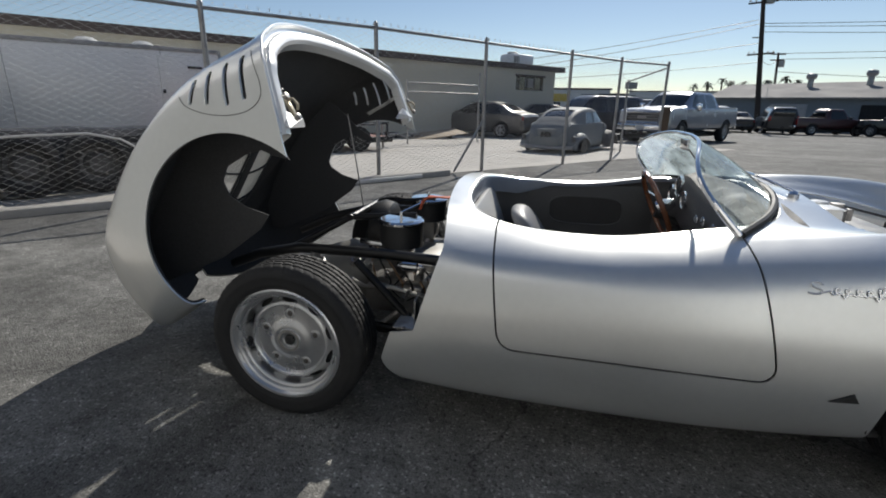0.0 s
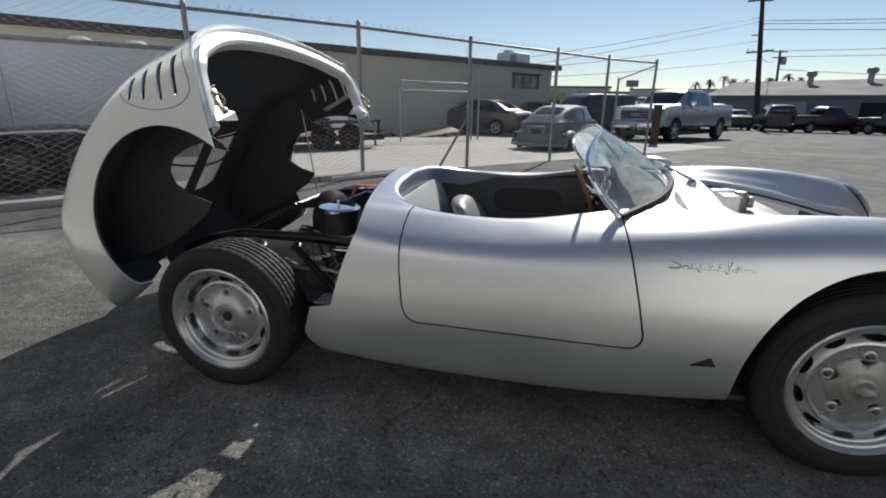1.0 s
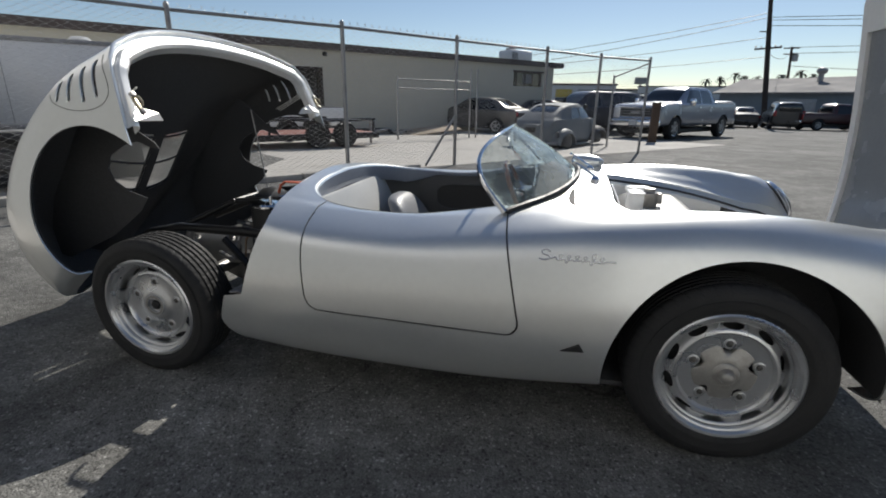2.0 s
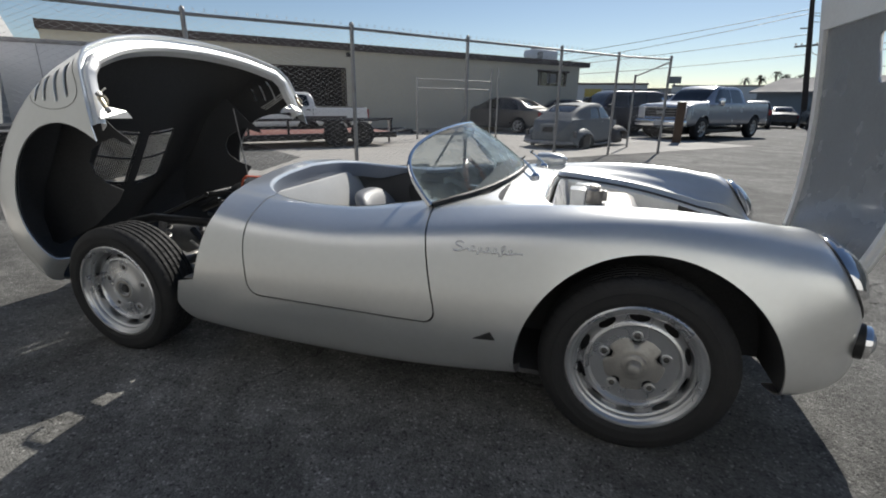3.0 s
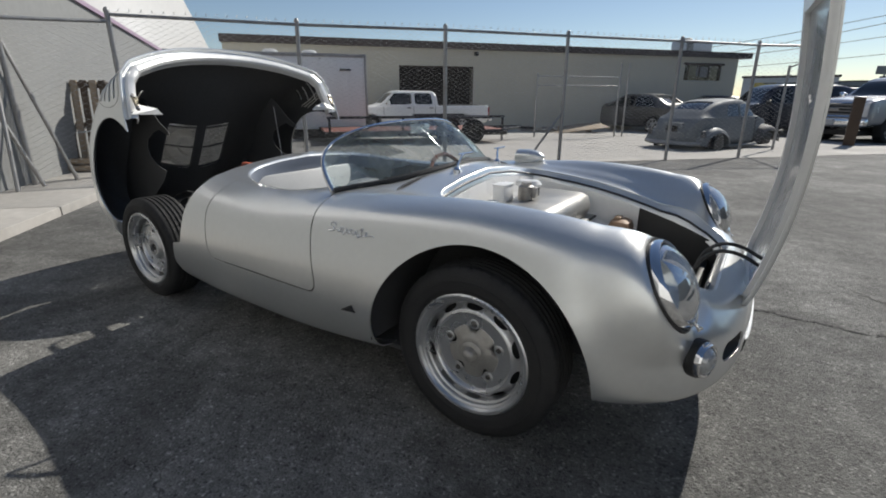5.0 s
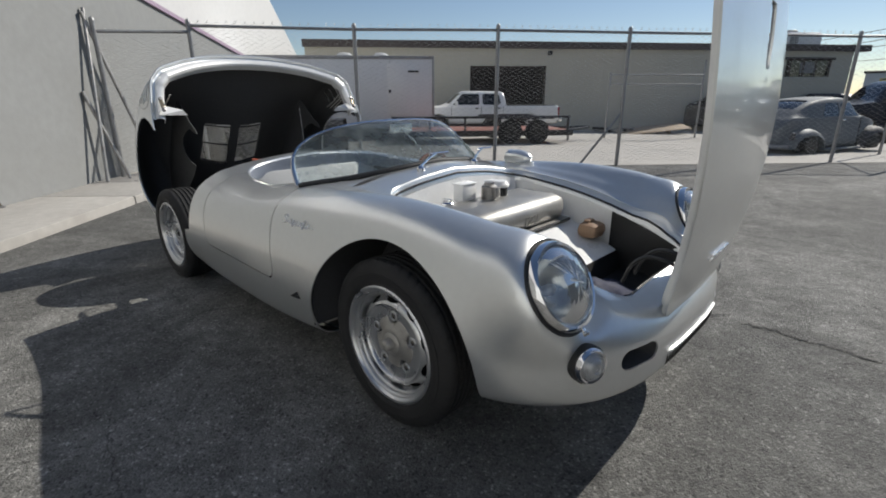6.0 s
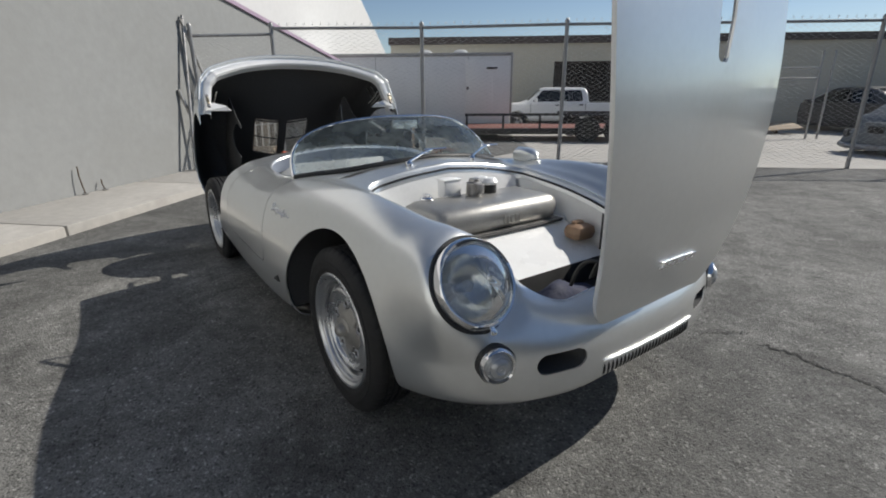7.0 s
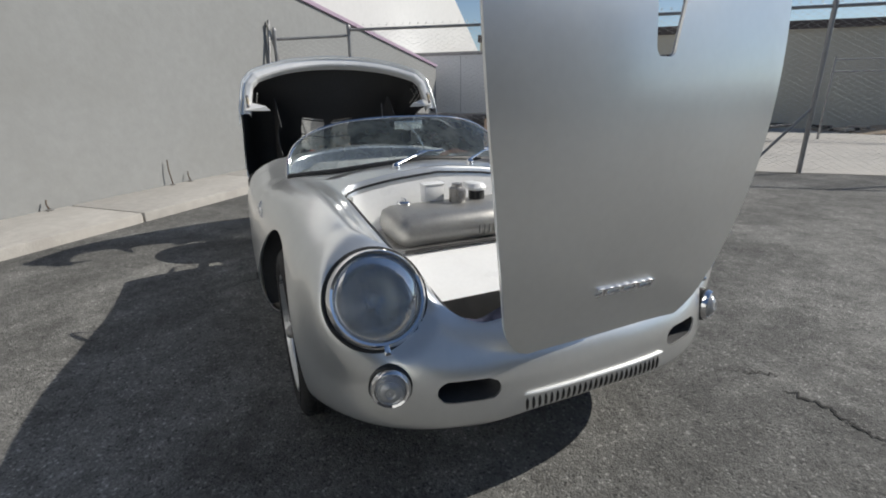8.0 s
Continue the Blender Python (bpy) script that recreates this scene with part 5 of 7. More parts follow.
# wipers
for y0, y1 in ((-0.17, 0.10), (0.20, 0.44)):
    x0, x1 = 1.70, 1.60
    z0 = top_z(x0, y0)
    w = obj("wiper", *join(move(lathe([(0.018, -0.01), (0.018, 0.012), (0.010, 0.022), (0.001, 0.025)], 16, "z"), pose(x0, y0, z0)), tube([(x0, y0, z0 + 0.02), (x0 - 0.05, y0 + (y1 - y0) * 0.4, z0 + 0.045), (x1 + 0.01, y0 + (y1 - y0) * 0.75, z0 + 0.058)], [0.006, 0.005, 0.004], 8)), CHROME, car, "chrome windscreen wiper")
    obj("wiper_blade", *tube([(x1 + 0.02, y0 + (y1 - y0) * 0.5, z0 + 0.058), (x1 + 0.015, y1, z0 + 0.056)], 0.005, 6), CHROME, w)
# wing mirror
wm = lathe([(0.001, -0.075), (0.014, -0.07), (0.028, -0.05), (0.038, -0.02), (0.042, 0.01), (0.041, 0.04), (0.043, 0.055), (0.036, 0.058), (0.001, 0.06)], 32, "x")
wm[0][:, 2] *= 0.85
obj("wing_mirror", *join(move(wm, pose(1.705, 0.585, 0.785, 0, 4, 168) @ Matrix.Scale(1.22, 4)), tube([(1.69, 0.58, 0.74), (1.70, 0.585, 0.765)], 0.008, 8)), SILVER, car, "bullet-shaped silver wing mirror")

# lamps
for s in (-1, 1):
    n = Vector((HEAD_N[0], HEAD_N[1] * s, HEAD_N[2]))
    m = Matrix.Translation((HEAD_C[0], s * HEAD_C[1], HEAD_C[2])) @ n.to_track_quat("X", "Z").to_matrix().to_4x4() @ Matrix.Scale(1.10, 4)
    hl = obj("headlight", *move(lathe([(0.118, -0.10), (0.118, -0.012), (0.1155, 0.004), (0.109, 0.012), (0.103, 0.010), (0.101, 0.002), (0.101, -0.006)], 64, "x"), m), CHROME, car, "round headlamp in a chrome bezel")
    obj("reflector", *move(lathe([(0.101, 0.0), (0.097, -0.02), (0.086, -0.045), (0.070, -0.066), (0.048, -0.083), (0.030, -0.090), (0.016, -0.092), (0.014, -0.088), (0.001, -0.088)], 96, "x"), m), REFLECT, hl)
    obj("bulb", *move(lathe([(0.001, -0.028), (0.010, -0.031), (0.017, -0.042), (0.016, -0.06), (0.012, -0.092)], 20, "x"), m), BULB, hl)
    prof = [(0.1025, 0.001), (0.100, 0.006), (0.094, 0.014), (0.082, 0.024), (0.066, 0.033), (0.045, 0.040), (0.02, 0.044), (0.001, 0.0445)]
    LV, LF = lathe(prof, 96, "x")
    LV[:, 0] += 0.0006 * np.cos(LV[:, 1] * 2 * math.pi / 0.011) * (np.hypot(LV[:, 1], LV[:, 2]) < 0.08)
    le = obj("lens", *move((LV, LF), m), LENS, hl, "clear fluted lens", 180)
    le.visible_shadow = False
    obj("bezel_gasket", *move(tube([(-0.013, 0.121 * math.cos(a), 0.121 * math.sin(a)) for a in np.linspace(0, 2 * math.pi, 64, endpoint=False)], 0.005, 6, closed=True), m), BLACK, hl)
    obj("bezel_screw", *move(join(box((0.008, 0, -0.122), (0.008, 0.014, 0.022), 0.002), move(lathe([(0.005, 0), (0.005, 0.008), (0.001, 0.009)], 10, "x"), pose(0.01, 0, -0.126))), m), CHROME, hl)
    n2 = Vector((0.93, s * 0.34, 0.06)).normalized()
    m2 = Matrix.Translation((2.748, s * 0.557, 0.420)) @ n2.to_track_quat("X", "Z").to_matrix().to_4x4() @ Matrix.Scale(1.15, 4)
    il = obj("side_lamp", *move(lathe([(0.044, -0.03), (0.044, 0.012), (0.040, 0.018), (0.035, 0.016), (0.034, 0.010)], 40, "x"), m2), CHROME, car, "small round side lamp with chrome rim")
    obj("lens", *move(lathe([(0.035, 0.012), (0.031, 0.020), (0.029, 0.019), (0.026, 0.024), (0.024, 0.023), (0.020, 0.027), (0.012, 0.029), (0.009, 0.027), (0.001, 0.028)], 32, "x"), m2), LAMP_GLASS, il, "frosted clear lens")
    obj("lamp_gasket", *move(lathe([(0.048, -0.02), (0.048, 0.002), (0.044, 0.004)], 40, "x"), m2), BLACK, il)


def nose_x(y, z):
    """How far forward the nose reaches at a place across and a height."""
    lo, hi = 2.3, NOSE - 0.0005
    for _ in range(30):
        x = (lo + hi) / 2
        h = spline(car_section(x), 8)
        inside = z < np.interp(abs(y), h[40:, 0][::-1], h[40:, 1][::-1]) and z > h[:, 1].min() and abs(y) < np.interp(z, h[:52, 1], h[:52, 0])
        lo, hi = (x, hi) if inside else (lo, x)
    return lo


# ducts behind the oval intakes
for s in (-1, 1):
    ring = [(0.37 + 0.081 * np.sign(math.cos(a)) * abs(math.cos(a)) ** 0.7, 0.396 + 0.032 * np.sign(math.sin(a)) * abs(math.sin(a)) ** 0.7) for a in np.linspace(0, 2 * math.pi, 40, endpoint=False)]
    V = [(nose_x(y, z) - d, s * y, z) for d in (0.004, 0.05, 0.10) for y, z in ring]
    F = [(40 * j + i, 40 * j + (i + 1) % 40, 40 * j + 40 + (i + 1) % 40, 40 * j + 40 + i) for j in range(2) for i in range(40)] + [tuple(range(80, 120))]
    obj("intake_duct", V, F, LINER, car, "dark oval air intake")
# the skin turned under at the tip of the nose
V = [(x, y, z) for x in _xs[-34:] for w, z in car_section(x)[:1] for y in (-w, -w * 0.4, w * 0.4, w)]
obj("nose_underside", V, [(4 * i + j, 4 * i + j + 1, 4 * i + j + 5, 4 * i + j + 4) for i in range(33) for j in range(3)], SILVER, car)
# lower grille slits with a bright strip over them
for i in range(26):
    y = -0.215 + 0.47 * i / 25
    z0, z1 = 0.304, 0.346
    pts = [(nose_x(y, z) - 0.0012, y + (0.350 - z) * 0.10, z) for z in np.linspace(z0, z1, 5)]
    obj("grille_slit", *tube(pts, [0.002, 0.0048, 0.0052, 0.0048, 0.002], 8), BLACK, car)
obj("nose_strip", *tube([(nose_x(y, 0.360) + 0.003, y, 0.360) for y in np.linspace(-0.225, 0.275, 31)], [0.001] + [0.0058] * 29 + [0.001], 8), SILVER_IN, car, "thin bright strip over the grille")
# maker's name on the hood, as plain bars
for i in range(7):
    y = -0.088 + 0.0288 * i
    m = HOOD_HINGE @ Matrix.Translation((2.728, y, float(hood_z(2.728, y)) + 0.003)) @ Matrix.Rotation(radians(30), 4, "Y")
    obj("name_bar", *move(join(box((-0.009, 0, 0), (0.007, 0.024, 0.010), 0.001), box((0.009, 0, 0), (0.007, 0.024, 0.010), 0.001), box((0, -0.009 if i % 2 else 0.009, 0), (0.024, 0.007, 0.010), 0.001)), m), CHROME, hood)
# script on the flanks, as a plain wavy stroke, and the little jacking covers
for s in (-1, 1):
    # a flowing line: one tall looped stroke, small loops, one tall loop, a long tail
    stroke = [(0.034, 0.012), (0.022, 0.017), (0.008, 0.013), (0.012, 0.005), (0.028, 0.000), (0.030, -0.008), (0.014, -0.012), (0.000, -0.009), (0.020, -0.010), (0.048, -0.002)]
    for k in range(6):
        o, h = 0.052 + 0.024 * k, (0.006, 0.005, 0.006, 0.005, 0.015, 0.006)[k]
        stroke += [(o, -0.006), (o + 0.006, -0.009 - 0.007 * (k % 3 == 1)), (o + 0.014, -0.002), (o + 0.016 + 0.3 * h, h), (o + 0.009, h * 0.7), (o + 0.013, -0.007)]
    stroke += [(0.198, -0.004), (0.214, -0.003), (0.224, -0.004)]
    pts = []
    for u, v in spline(stroke, 4):
        x, z = 1.514 + u, 0.652 + v
        pts.append((x, s * (side_y(x, z) + 0.0035), z))
    obj("script_badge", *tube(pts, 0.0024, 6), BADGE, car, "chrome script badge")
    V = [(1.598, 0, 0.360), (1.672, 0, 0.364), (1.655, 0, 0.392)]
    V = [(x, s * (side_y(x, z) + 0.001), z) for x, _, z in V] + [(x, s * (side_y(x, z) + 0.008), z) for x, _, z in [(1.606, 0, 0.363), (1.668, 0, 0.367), (1.652, 0, 0.388)]]
    obj("jack_cover", V, [(0, 1, 2), (3, 4, 5), (0, 1, 4, 3), (1, 2, 5, 4), (2, 0, 3, 5)], BLACK, car, "small dark triangular cover", 20)

# ---- cockpit
rim = []
for a in np.linspace(0, 2 * math.pi, 160, endpoint=False):
    c, s = math.cos(a), math.sin(a)
    k = (abs(c) ** 4 + abs(s) ** 4) ** -0.25
    rim.append((1.078 + 0.532 * k * c, 0.545 * k * s))
band = []
for x, y in rim:
    z = top_z(x, y)
    n = np.array([1.078 - x, -y]) / math.hypot(1.078 - x, y)
    for d, h in ((-0.003, 0.0015), (0.006, -0.002), (0.010, -0.010), (0.010, -0.05), (0.002, -0.085)):
        band.append((x + n[0] * d, y + n[1] * d, z + h * (1 if h > -0.01 else min(1, max(0.3, (0.95 - x) / 0.25)))))
obj("cockpit_rim", band, [(5 * i + j, 5 * i + j + 1, 5 * ((i + 1) % 160) + j + 1, 5 * ((i + 1) % 160) + j) for i in range(160) for j in range(2)], SILVER, car, "rolled silver cockpit edge")
obj("rim_padding", band, [(5 * i + j, 5 * i + j + 1, 5 * ((i + 1) % 160) + j + 1, 5 * ((i + 1) % 160) + j) for i in range(160) for j in (2, 3)], BLUE_PAD, car, "blue-grey padded inner edge")
tub = [(x, y, z) for x, y in rim for z in (0.22, top_z(x, y) - 0.02)]
F = [(2 * i, 2 * i + 1, 2 * ((i + 1) % 160) + 1, 2 * ((i + 1) % 160)) for i in range(160)]
tub = [(1.078 + (x - 1.078) * 1.035, y * 1.03, z) for x, y, z in tub]
obj("cockpit_lining", tub, F, DARK_TRIM, car, "dark grey cockpit lining")
obj("cockpit_floor", *box((1.12, 0, 0.225), (0.98, 1.12, 0.02), 0.005), DARK_TRIM, car)
obj("rear_bulkhead", *box((0, 0, 0), (0.03, 0.98, 0.46), 0.01, Matrix.Translation((0.625, 0, 0.47)) @ Matrix.Rotation(radians(-17), 4, "Y")), VINYL, car, "pale grey rear bulkhead panel")
for s in (-1, 1):
    p = obj("door_card", *box((1.08, s * 0.553, 0.56), (0.70, 0.018, 0.27), 0.012), DARK_TRIM, car, "dark grey door lining with an oval pocket")
    ring = [(1.06 + 0.19 * np.sign(math.cos(a)) * abs(math.cos(a)) ** 0.5, s * 0.542, 0.555 + 0.075 * np.sign(math.sin(a)) * abs(math.sin(a)) ** 0.6) for a in np.linspace(0, 2 * math.pi, 48, endpoint=False)]
    obj("pocket_edge", *tube(ring, 0.005, 6, closed=True), DARK_TRIM, p)
    n = len(ring)
    obj("pocket", [(1.06, s * 0.5435, 0.555)] + [(x, s * 0.5435, z) for x, _, z in ring], [(0, 1 + i, 1 + (i + 1) % n) for i in range(n)], POCKET, p)
    # bucket seat
    y0 = s * 0.27
    pad = []
    for i in range(25):
        u = -math.pi / 2 + math.pi * i / 24
        for j in range(32):
            v = 2 * math.pi * j / 32
            c, d = math.copysign(abs(math.cos(u)) ** 0.55, 1), math.copysign(abs(math.sin(u)) ** 0.55, math.sin(u))
            px_ = 0.055 * c * math.copysign(abs(math.cos(v)) ** 0.8, math.cos(v))
            py_ = 0.20 * c * math.copysign(abs(math.sin(v)) ** 0.6, math.sin(v)) * (1 - 0.10 * max(0, d))
            pad.append((0.815 + px_ - 0.10 * d + 0.02 * (py_ / 0.2) ** 2, y0 + py_, 0.445 + 0.165 * d))
    F = [(32 * i + j, 32 * i + (j + 1) % 32, 32 * i + 32 + (j + 1) % 32, 32 * i + 32 + j) for i in range(24) for j in range(32)]
    st = obj("seat_backrest", pad, [f[::-1] for f in F], SEAT, car, "rounded grey vinyl seat back")
    obj("seat_cushion", *box((0.98, y0, 0.32), (0.42, 0.40, 0.12), 0.05), SEAT, car)
# dash with instruments
dash = []
for y in np.linspace(-0.54, 0.54, 41):
    hump = 0.045 * math.exp(-(((y - 0.31) / 0.17) ** 2))
    for x, z in ((1.62, 0.80), (1.52, 0.785 + hump), (1.47, 0.765 + hump), (1.455, 0.74 + hump), (1.455, 0.60), (1.48, 0.56), (1.56, 0.55)):
        dash.append((x, y, z - 0.06 * (abs(y) / 0.54) ** 2.5))
F = [(7 * i + j, 7 * i + j + 1, 7 * i + j + 8, 7 * i + j + 7) for i in range(40) for j in range(6)]
dash_ob = obj("dashboard", dash, [f[::-1] for f in F], DARK_TRIM, car, "dark grey dashboard with round instruments")
for y, z, r in ((0.31, 0.745, 0.052), (0.20, 0.70, 0.042), (0.42, 0.695, 0.042), (-0.10, 0.67, 0.02), (-0.02, 0.66, 0.018), (-0.22, 0.67, 0.018)):
    g = obj("gauge", *move(lathe([(r, 0.0), (r, -0.012), (r * 0.9, -0.014), (r * 0.86, -0.008), (0.001, -0.008)], 32, "x"), pose(1.455, y, z)), CHROME, dash_ob, "round dial with chrome rim")
    obj("dial", *move(lathe([(r * 0.88, 0), (0.001, 0)], 32, "x"), pose(1.446, y, z)), BLACK, g)
    obj("needle", *box((1.4445, y, z + r * 0.3), (0.001, 0.003, r * 0.6), 0), VINYL, g)
# steering wheel
mS = Matrix.Translation((1.365, 0.31, 0.635)) @ Matrix.Rotation(radians(-24), 4, "Y")
sw = obj("steering_wheel", *move(tube([(0, 0.178 * math.cos(a), 0.178 * math.sin(a)) for a in np.linspace(0, 2 * math.pi, 56, endpoint=False)], 0.0115, 10, closed=True), mS), WOOD, car, "varnished wood-rimmed steering wheel")
obj("wheel_spokes", *move(join(*[tube([(0.035, 0.03 * math.cos(a), 0.03 * math.sin(a)), (0.02, 0.1 * math.cos(a), 0.1 * math.sin(a)), (0, 0.176 * math.cos(a), 0.176 * math.sin(a))], [0.010, 0.008, 0.007], 6) for a in (0.35, math.pi - 0.35, -math.pi / 2)], lathe([(0.001, -0.005), (0.03, -0.002), (0.036, 0.02), (0.03, 0.05), (0.02, 0.08)], 24, "x")), mS), CHROME, sw, "polished three-spoke hub")
obj("steering_column", *tube([(1.36, 0.31, 0.61), (1.52, 0.31, 0.55)], 0.018, 10), BLACK, car)
obj("gear_lever", *join(tube([(1.25, 0, 0.24), (1.24, 0.0, 0.46)], 0.006, 8), move(lathe([(0.001, 0.025), (0.015, 0.02), (0.02, 0), (0.012, -0.018)], 16, "z"), pose(1.24, 0, 0.47))), CHROME, car)

# ---- front compartment
wl = []
for x in np.linspace(1.78, 2.71, 14):
    hw = 0.445 - 0.11 * np.clip((x - 2.0) / 0.8, 0, 1) ** 2
    wl.append((x, hw + 0.006))
GUTTER = ((0.010, -0.001), (0.001, -0.004), (-0.006, -0.014), (-0.012, -0.022), (-0.026, -0.034), (-0.032, -0.056))
edge = [(2.734, q) for q in np.linspace(0.0, 0.32, 8)] + [(2.634 + 0.10 * math.sin(w), 0.33 + 0.10 * math.cos(w)) for w in np.linspace(math.pi / 2, 0.0, 8)]
edge += [(x, 0.43) for x in np.linspace(2.62, 1.88, 14)] + [(1.86 - 0.10 * math.sin(w), 0.33 + 0.10 * math.cos(w)) for w in np.linspace(0.0, math.pi / 2, 9)] + [(1.76, q) for q in np.linspace(0.30, 0.0, 8)]
edge = [(x, q / 0.43 * (0.45 - 0.11 * float(np.clip((x - 2.0) / 0.8, 0, 1)) ** 2)) for x, q in edge]
edge = np.array(edge + [(x, -y) for x, y in edge[-2:0:-1]])
tan = np.roll(edge, -1, 0) - np.roll(edge, 1, 0)
tan /= np.linalg.norm(tan, axis=1)[:, None]
inward = np.column_stack([-tan[:, 1], tan[:, 0]])
inward *= np.sign(((np.array((2.23, 0)) - edge) * inward).sum(1))[:, None]
slim = 0.45 + 0.55 * np.clip((edge[:, 0] - 1.80) / 0.12, 0, 1)
V = fair_lamps(np.array([(x - n[0] * d * k, y - n[1] * d * k, top_z(x, y) + h) for (x, y), n, k in zip(edge, inward, slim) for d, h in GUTTER]))
n = len(edge)
obj("hood_gutter", V, [(6 * i + j, 6 * ((i + 1) % n) + j, 6 * ((i + 1) % n) + j + 1, 6 * i + j + 1) for i in range(n) for j in range(5)], SILVER, car, "stepped silver channel round the opening", 50)
obj("hood_seal", *tube(fair_lamps(np.array([(x + n[0] * 0.020 * k, y + n[1] * 0.020 * k, top_z(x, y) - 0.026) for (x, y), n, k in zip(edge, inward, slim)])), 0.0055, 6, closed=True), BLACK, car, "black rubber seal")
for s in (-1, 1):
    # the forward part is coloured black to paint in the unlit nose
    for part_, lab, pnt in ((wl[:9], "white painted inner wing", WHITE_TRUNK), (wl[8:], "inner wing towards the nose, blackened for its shade", BLACK)):
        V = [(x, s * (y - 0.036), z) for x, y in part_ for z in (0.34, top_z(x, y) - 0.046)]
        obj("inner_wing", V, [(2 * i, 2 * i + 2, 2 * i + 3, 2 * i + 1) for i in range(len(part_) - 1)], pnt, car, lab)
V = []
for y in np.linspace(-0.40, 0.40, 41):
    corner = max(0.0, abs(y) - 0.345) / 0.105
    x = 1.792 + 0.10 * (1 - math.sqrt(1 - corner**2))
    V += [(x, y, top_z(x, y) - 0.040), (x + 0.018, y, top_z(x, y) - 0.12), (x + 0.045, y, 0.54)]
obj("scuttle_panel", *shell(np.array(V), [(3 * i + j, 3 * i + j + 1, 3 * i + j + 4, 3 * i + j + 3) for i in range(40) for j in range(2)], 0.006), WHITE_TRUNK, car, "white painted scuttle")
obj("trunk_floor", *box((1.96, 0, 0.545), (0.36, 0.86, 0.016), 0.004), WHITE_TRUNK, car, "white painted shelf under the tank")
V = [(2.13, -0.40, 0.552), (2.13, 0.40, 0.552), (2.40, 0.37, 0.45), (2.40, -0.37, 0.45), (2.43, -0.36, 0.36), (2.43, 0.36, 0.36)]
obj("front_bulkhead", *shell(V[:4], [(3, 2, 1, 0)], 0.006), WHITE_TRUNK, car, "white painted sloping panel", 20)
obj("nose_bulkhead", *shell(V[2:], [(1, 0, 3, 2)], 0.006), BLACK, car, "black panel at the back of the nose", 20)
# floor and cavity black: the nose's darkness is put into their colour
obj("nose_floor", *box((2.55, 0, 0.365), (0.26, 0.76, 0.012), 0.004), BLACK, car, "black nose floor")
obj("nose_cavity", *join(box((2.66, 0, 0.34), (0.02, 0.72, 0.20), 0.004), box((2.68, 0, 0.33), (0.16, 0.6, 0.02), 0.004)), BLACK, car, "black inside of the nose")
tk = obj("fuel_tank", *box((1.995, 0.025, 0.612), (0.300, 0.68, 0.125), 0.05), ALU_TANK, car, "dull grey metal fuel tank with pressed ribs", 60)
obj("tank_flange", *box((1.998, 0.025, 0.555), (0.320, 0.705, 0.010), 0.004), STEEL, tk)
obj("tank_strap", *tube([(2.160, -0.30, 0.556), (2.162, 0.36, 0.556)], 0.006, 6), BLACK, tk)
for i in range(5):
    obj("tank_rib", *box((2.1455, 0.02 + 0.022 * i, 0.600), (0.006, 0.008, 0.04), 0.003), ALU_TANK, tk)
obj("filler_cap", *move(join(lathe([(0.030, 0), (0.030, 0.012), (0.024, 0.018), (0.001, 0.020)], 24, "z"), box((0, 0, 0.024), (0.05, 0.010, 0.012), 0.003)), pose(1.90, -0.21, 0.672)), CHROME, tk, "chrome filler cap")
obj("control_box", *join(box((1.875, -0.070, 0.705), (0.06, 0.095, 0.08), 0.012), box((1.875, -0.070, 0.746), (0.064, 0.099, 0.006), 0.003)), WHITE_TRUNK, car, "white control box")
obj("fluid_bottle", *move(join(lathe([(0.001, 0), (0.03, 0), (0.03, 0.05), (0.02, 0.055), (0.02, 0.066), (0.001, 0.068)], 20, "z"), box((0.035, 0, 0.03), (0.02, 0.03, 0.04), 0.004)), pose(1.945, 0.015, 0.674) @ Matrix.Scale(1.15, 4)), STEEL, car, "stained metal fluid bottle")
obj("reservoir", *move(lathe([(0.001, -0.005), (0.028, 0), (0.028, 0.032), (0.001, 0.034)], 20, "z"), pose(1.93, 0.115, 0.674) @ Matrix.Scale(1.25, 4)), BLACK, car, "black fluid reservoir")
obj("reservoir_lid", *join(move(lathe([(0.030, 0), (0.032, 0.008), (0.022, 0.02), (0.001, 0.023)], 20, "z"), pose(1.93, 0.115, 0.714) @ Matrix.Scale(1.35, 4)), box((1.895, 0.108, 0.727), (0.075, 0.06, 0.030), 0.012)), WHITE_TRUNK, car, "white plastic reservoir cap")
obj("tool_roll", *join(box((2.295, 0.325, 0.535), (0.10, 0.12, 0.07), 0.03), box((2.28, 0.325, 0.574), (0.03, 0.05, 0.012), 0.004)), COPPER, car, "brown leather pouch")
cl = []
for i, u in enumerate(np.linspace(0, 1, 19)):
    for j, v in enumerate(np.linspace(0, 1, 19)):
        x, y = 2.45 + 0.15 * u, -0.27 + 0.40 * v
        cl.append((x, y, 0.388 + 0.070 * math.exp(-(((v - 0.62) / 0.26) ** 2) - ((u - 0.35) / 0.4) ** 2) + 0.014 * math.sin(7 * u + 3 * v) * math.sin(9 * v + 1) + 0.014 * noise.noise((x * 16, y * 16, 0))))
obj("cloth", *shell(np.array(cl), [(19 * i + j, 19 * i + j + 19, 19 * i + j + 20, 19 * i + j + 1) for i in range(18) for j in range(18)], 0.008), NAVY, car, "crumpled navy cloth")
for y in (-0.16, -0.06):
    obj("hood_hinge", *tube(spline([(2.655, y, 0.52), (2.68, y, 0.585), (2.725, y, 0.622), (2.785, y + 0.01, 0.618), (2.85, y + 0.02, 0.585)], 6), 0.0062, 8), BLACK, car, "black curved hinge arm")

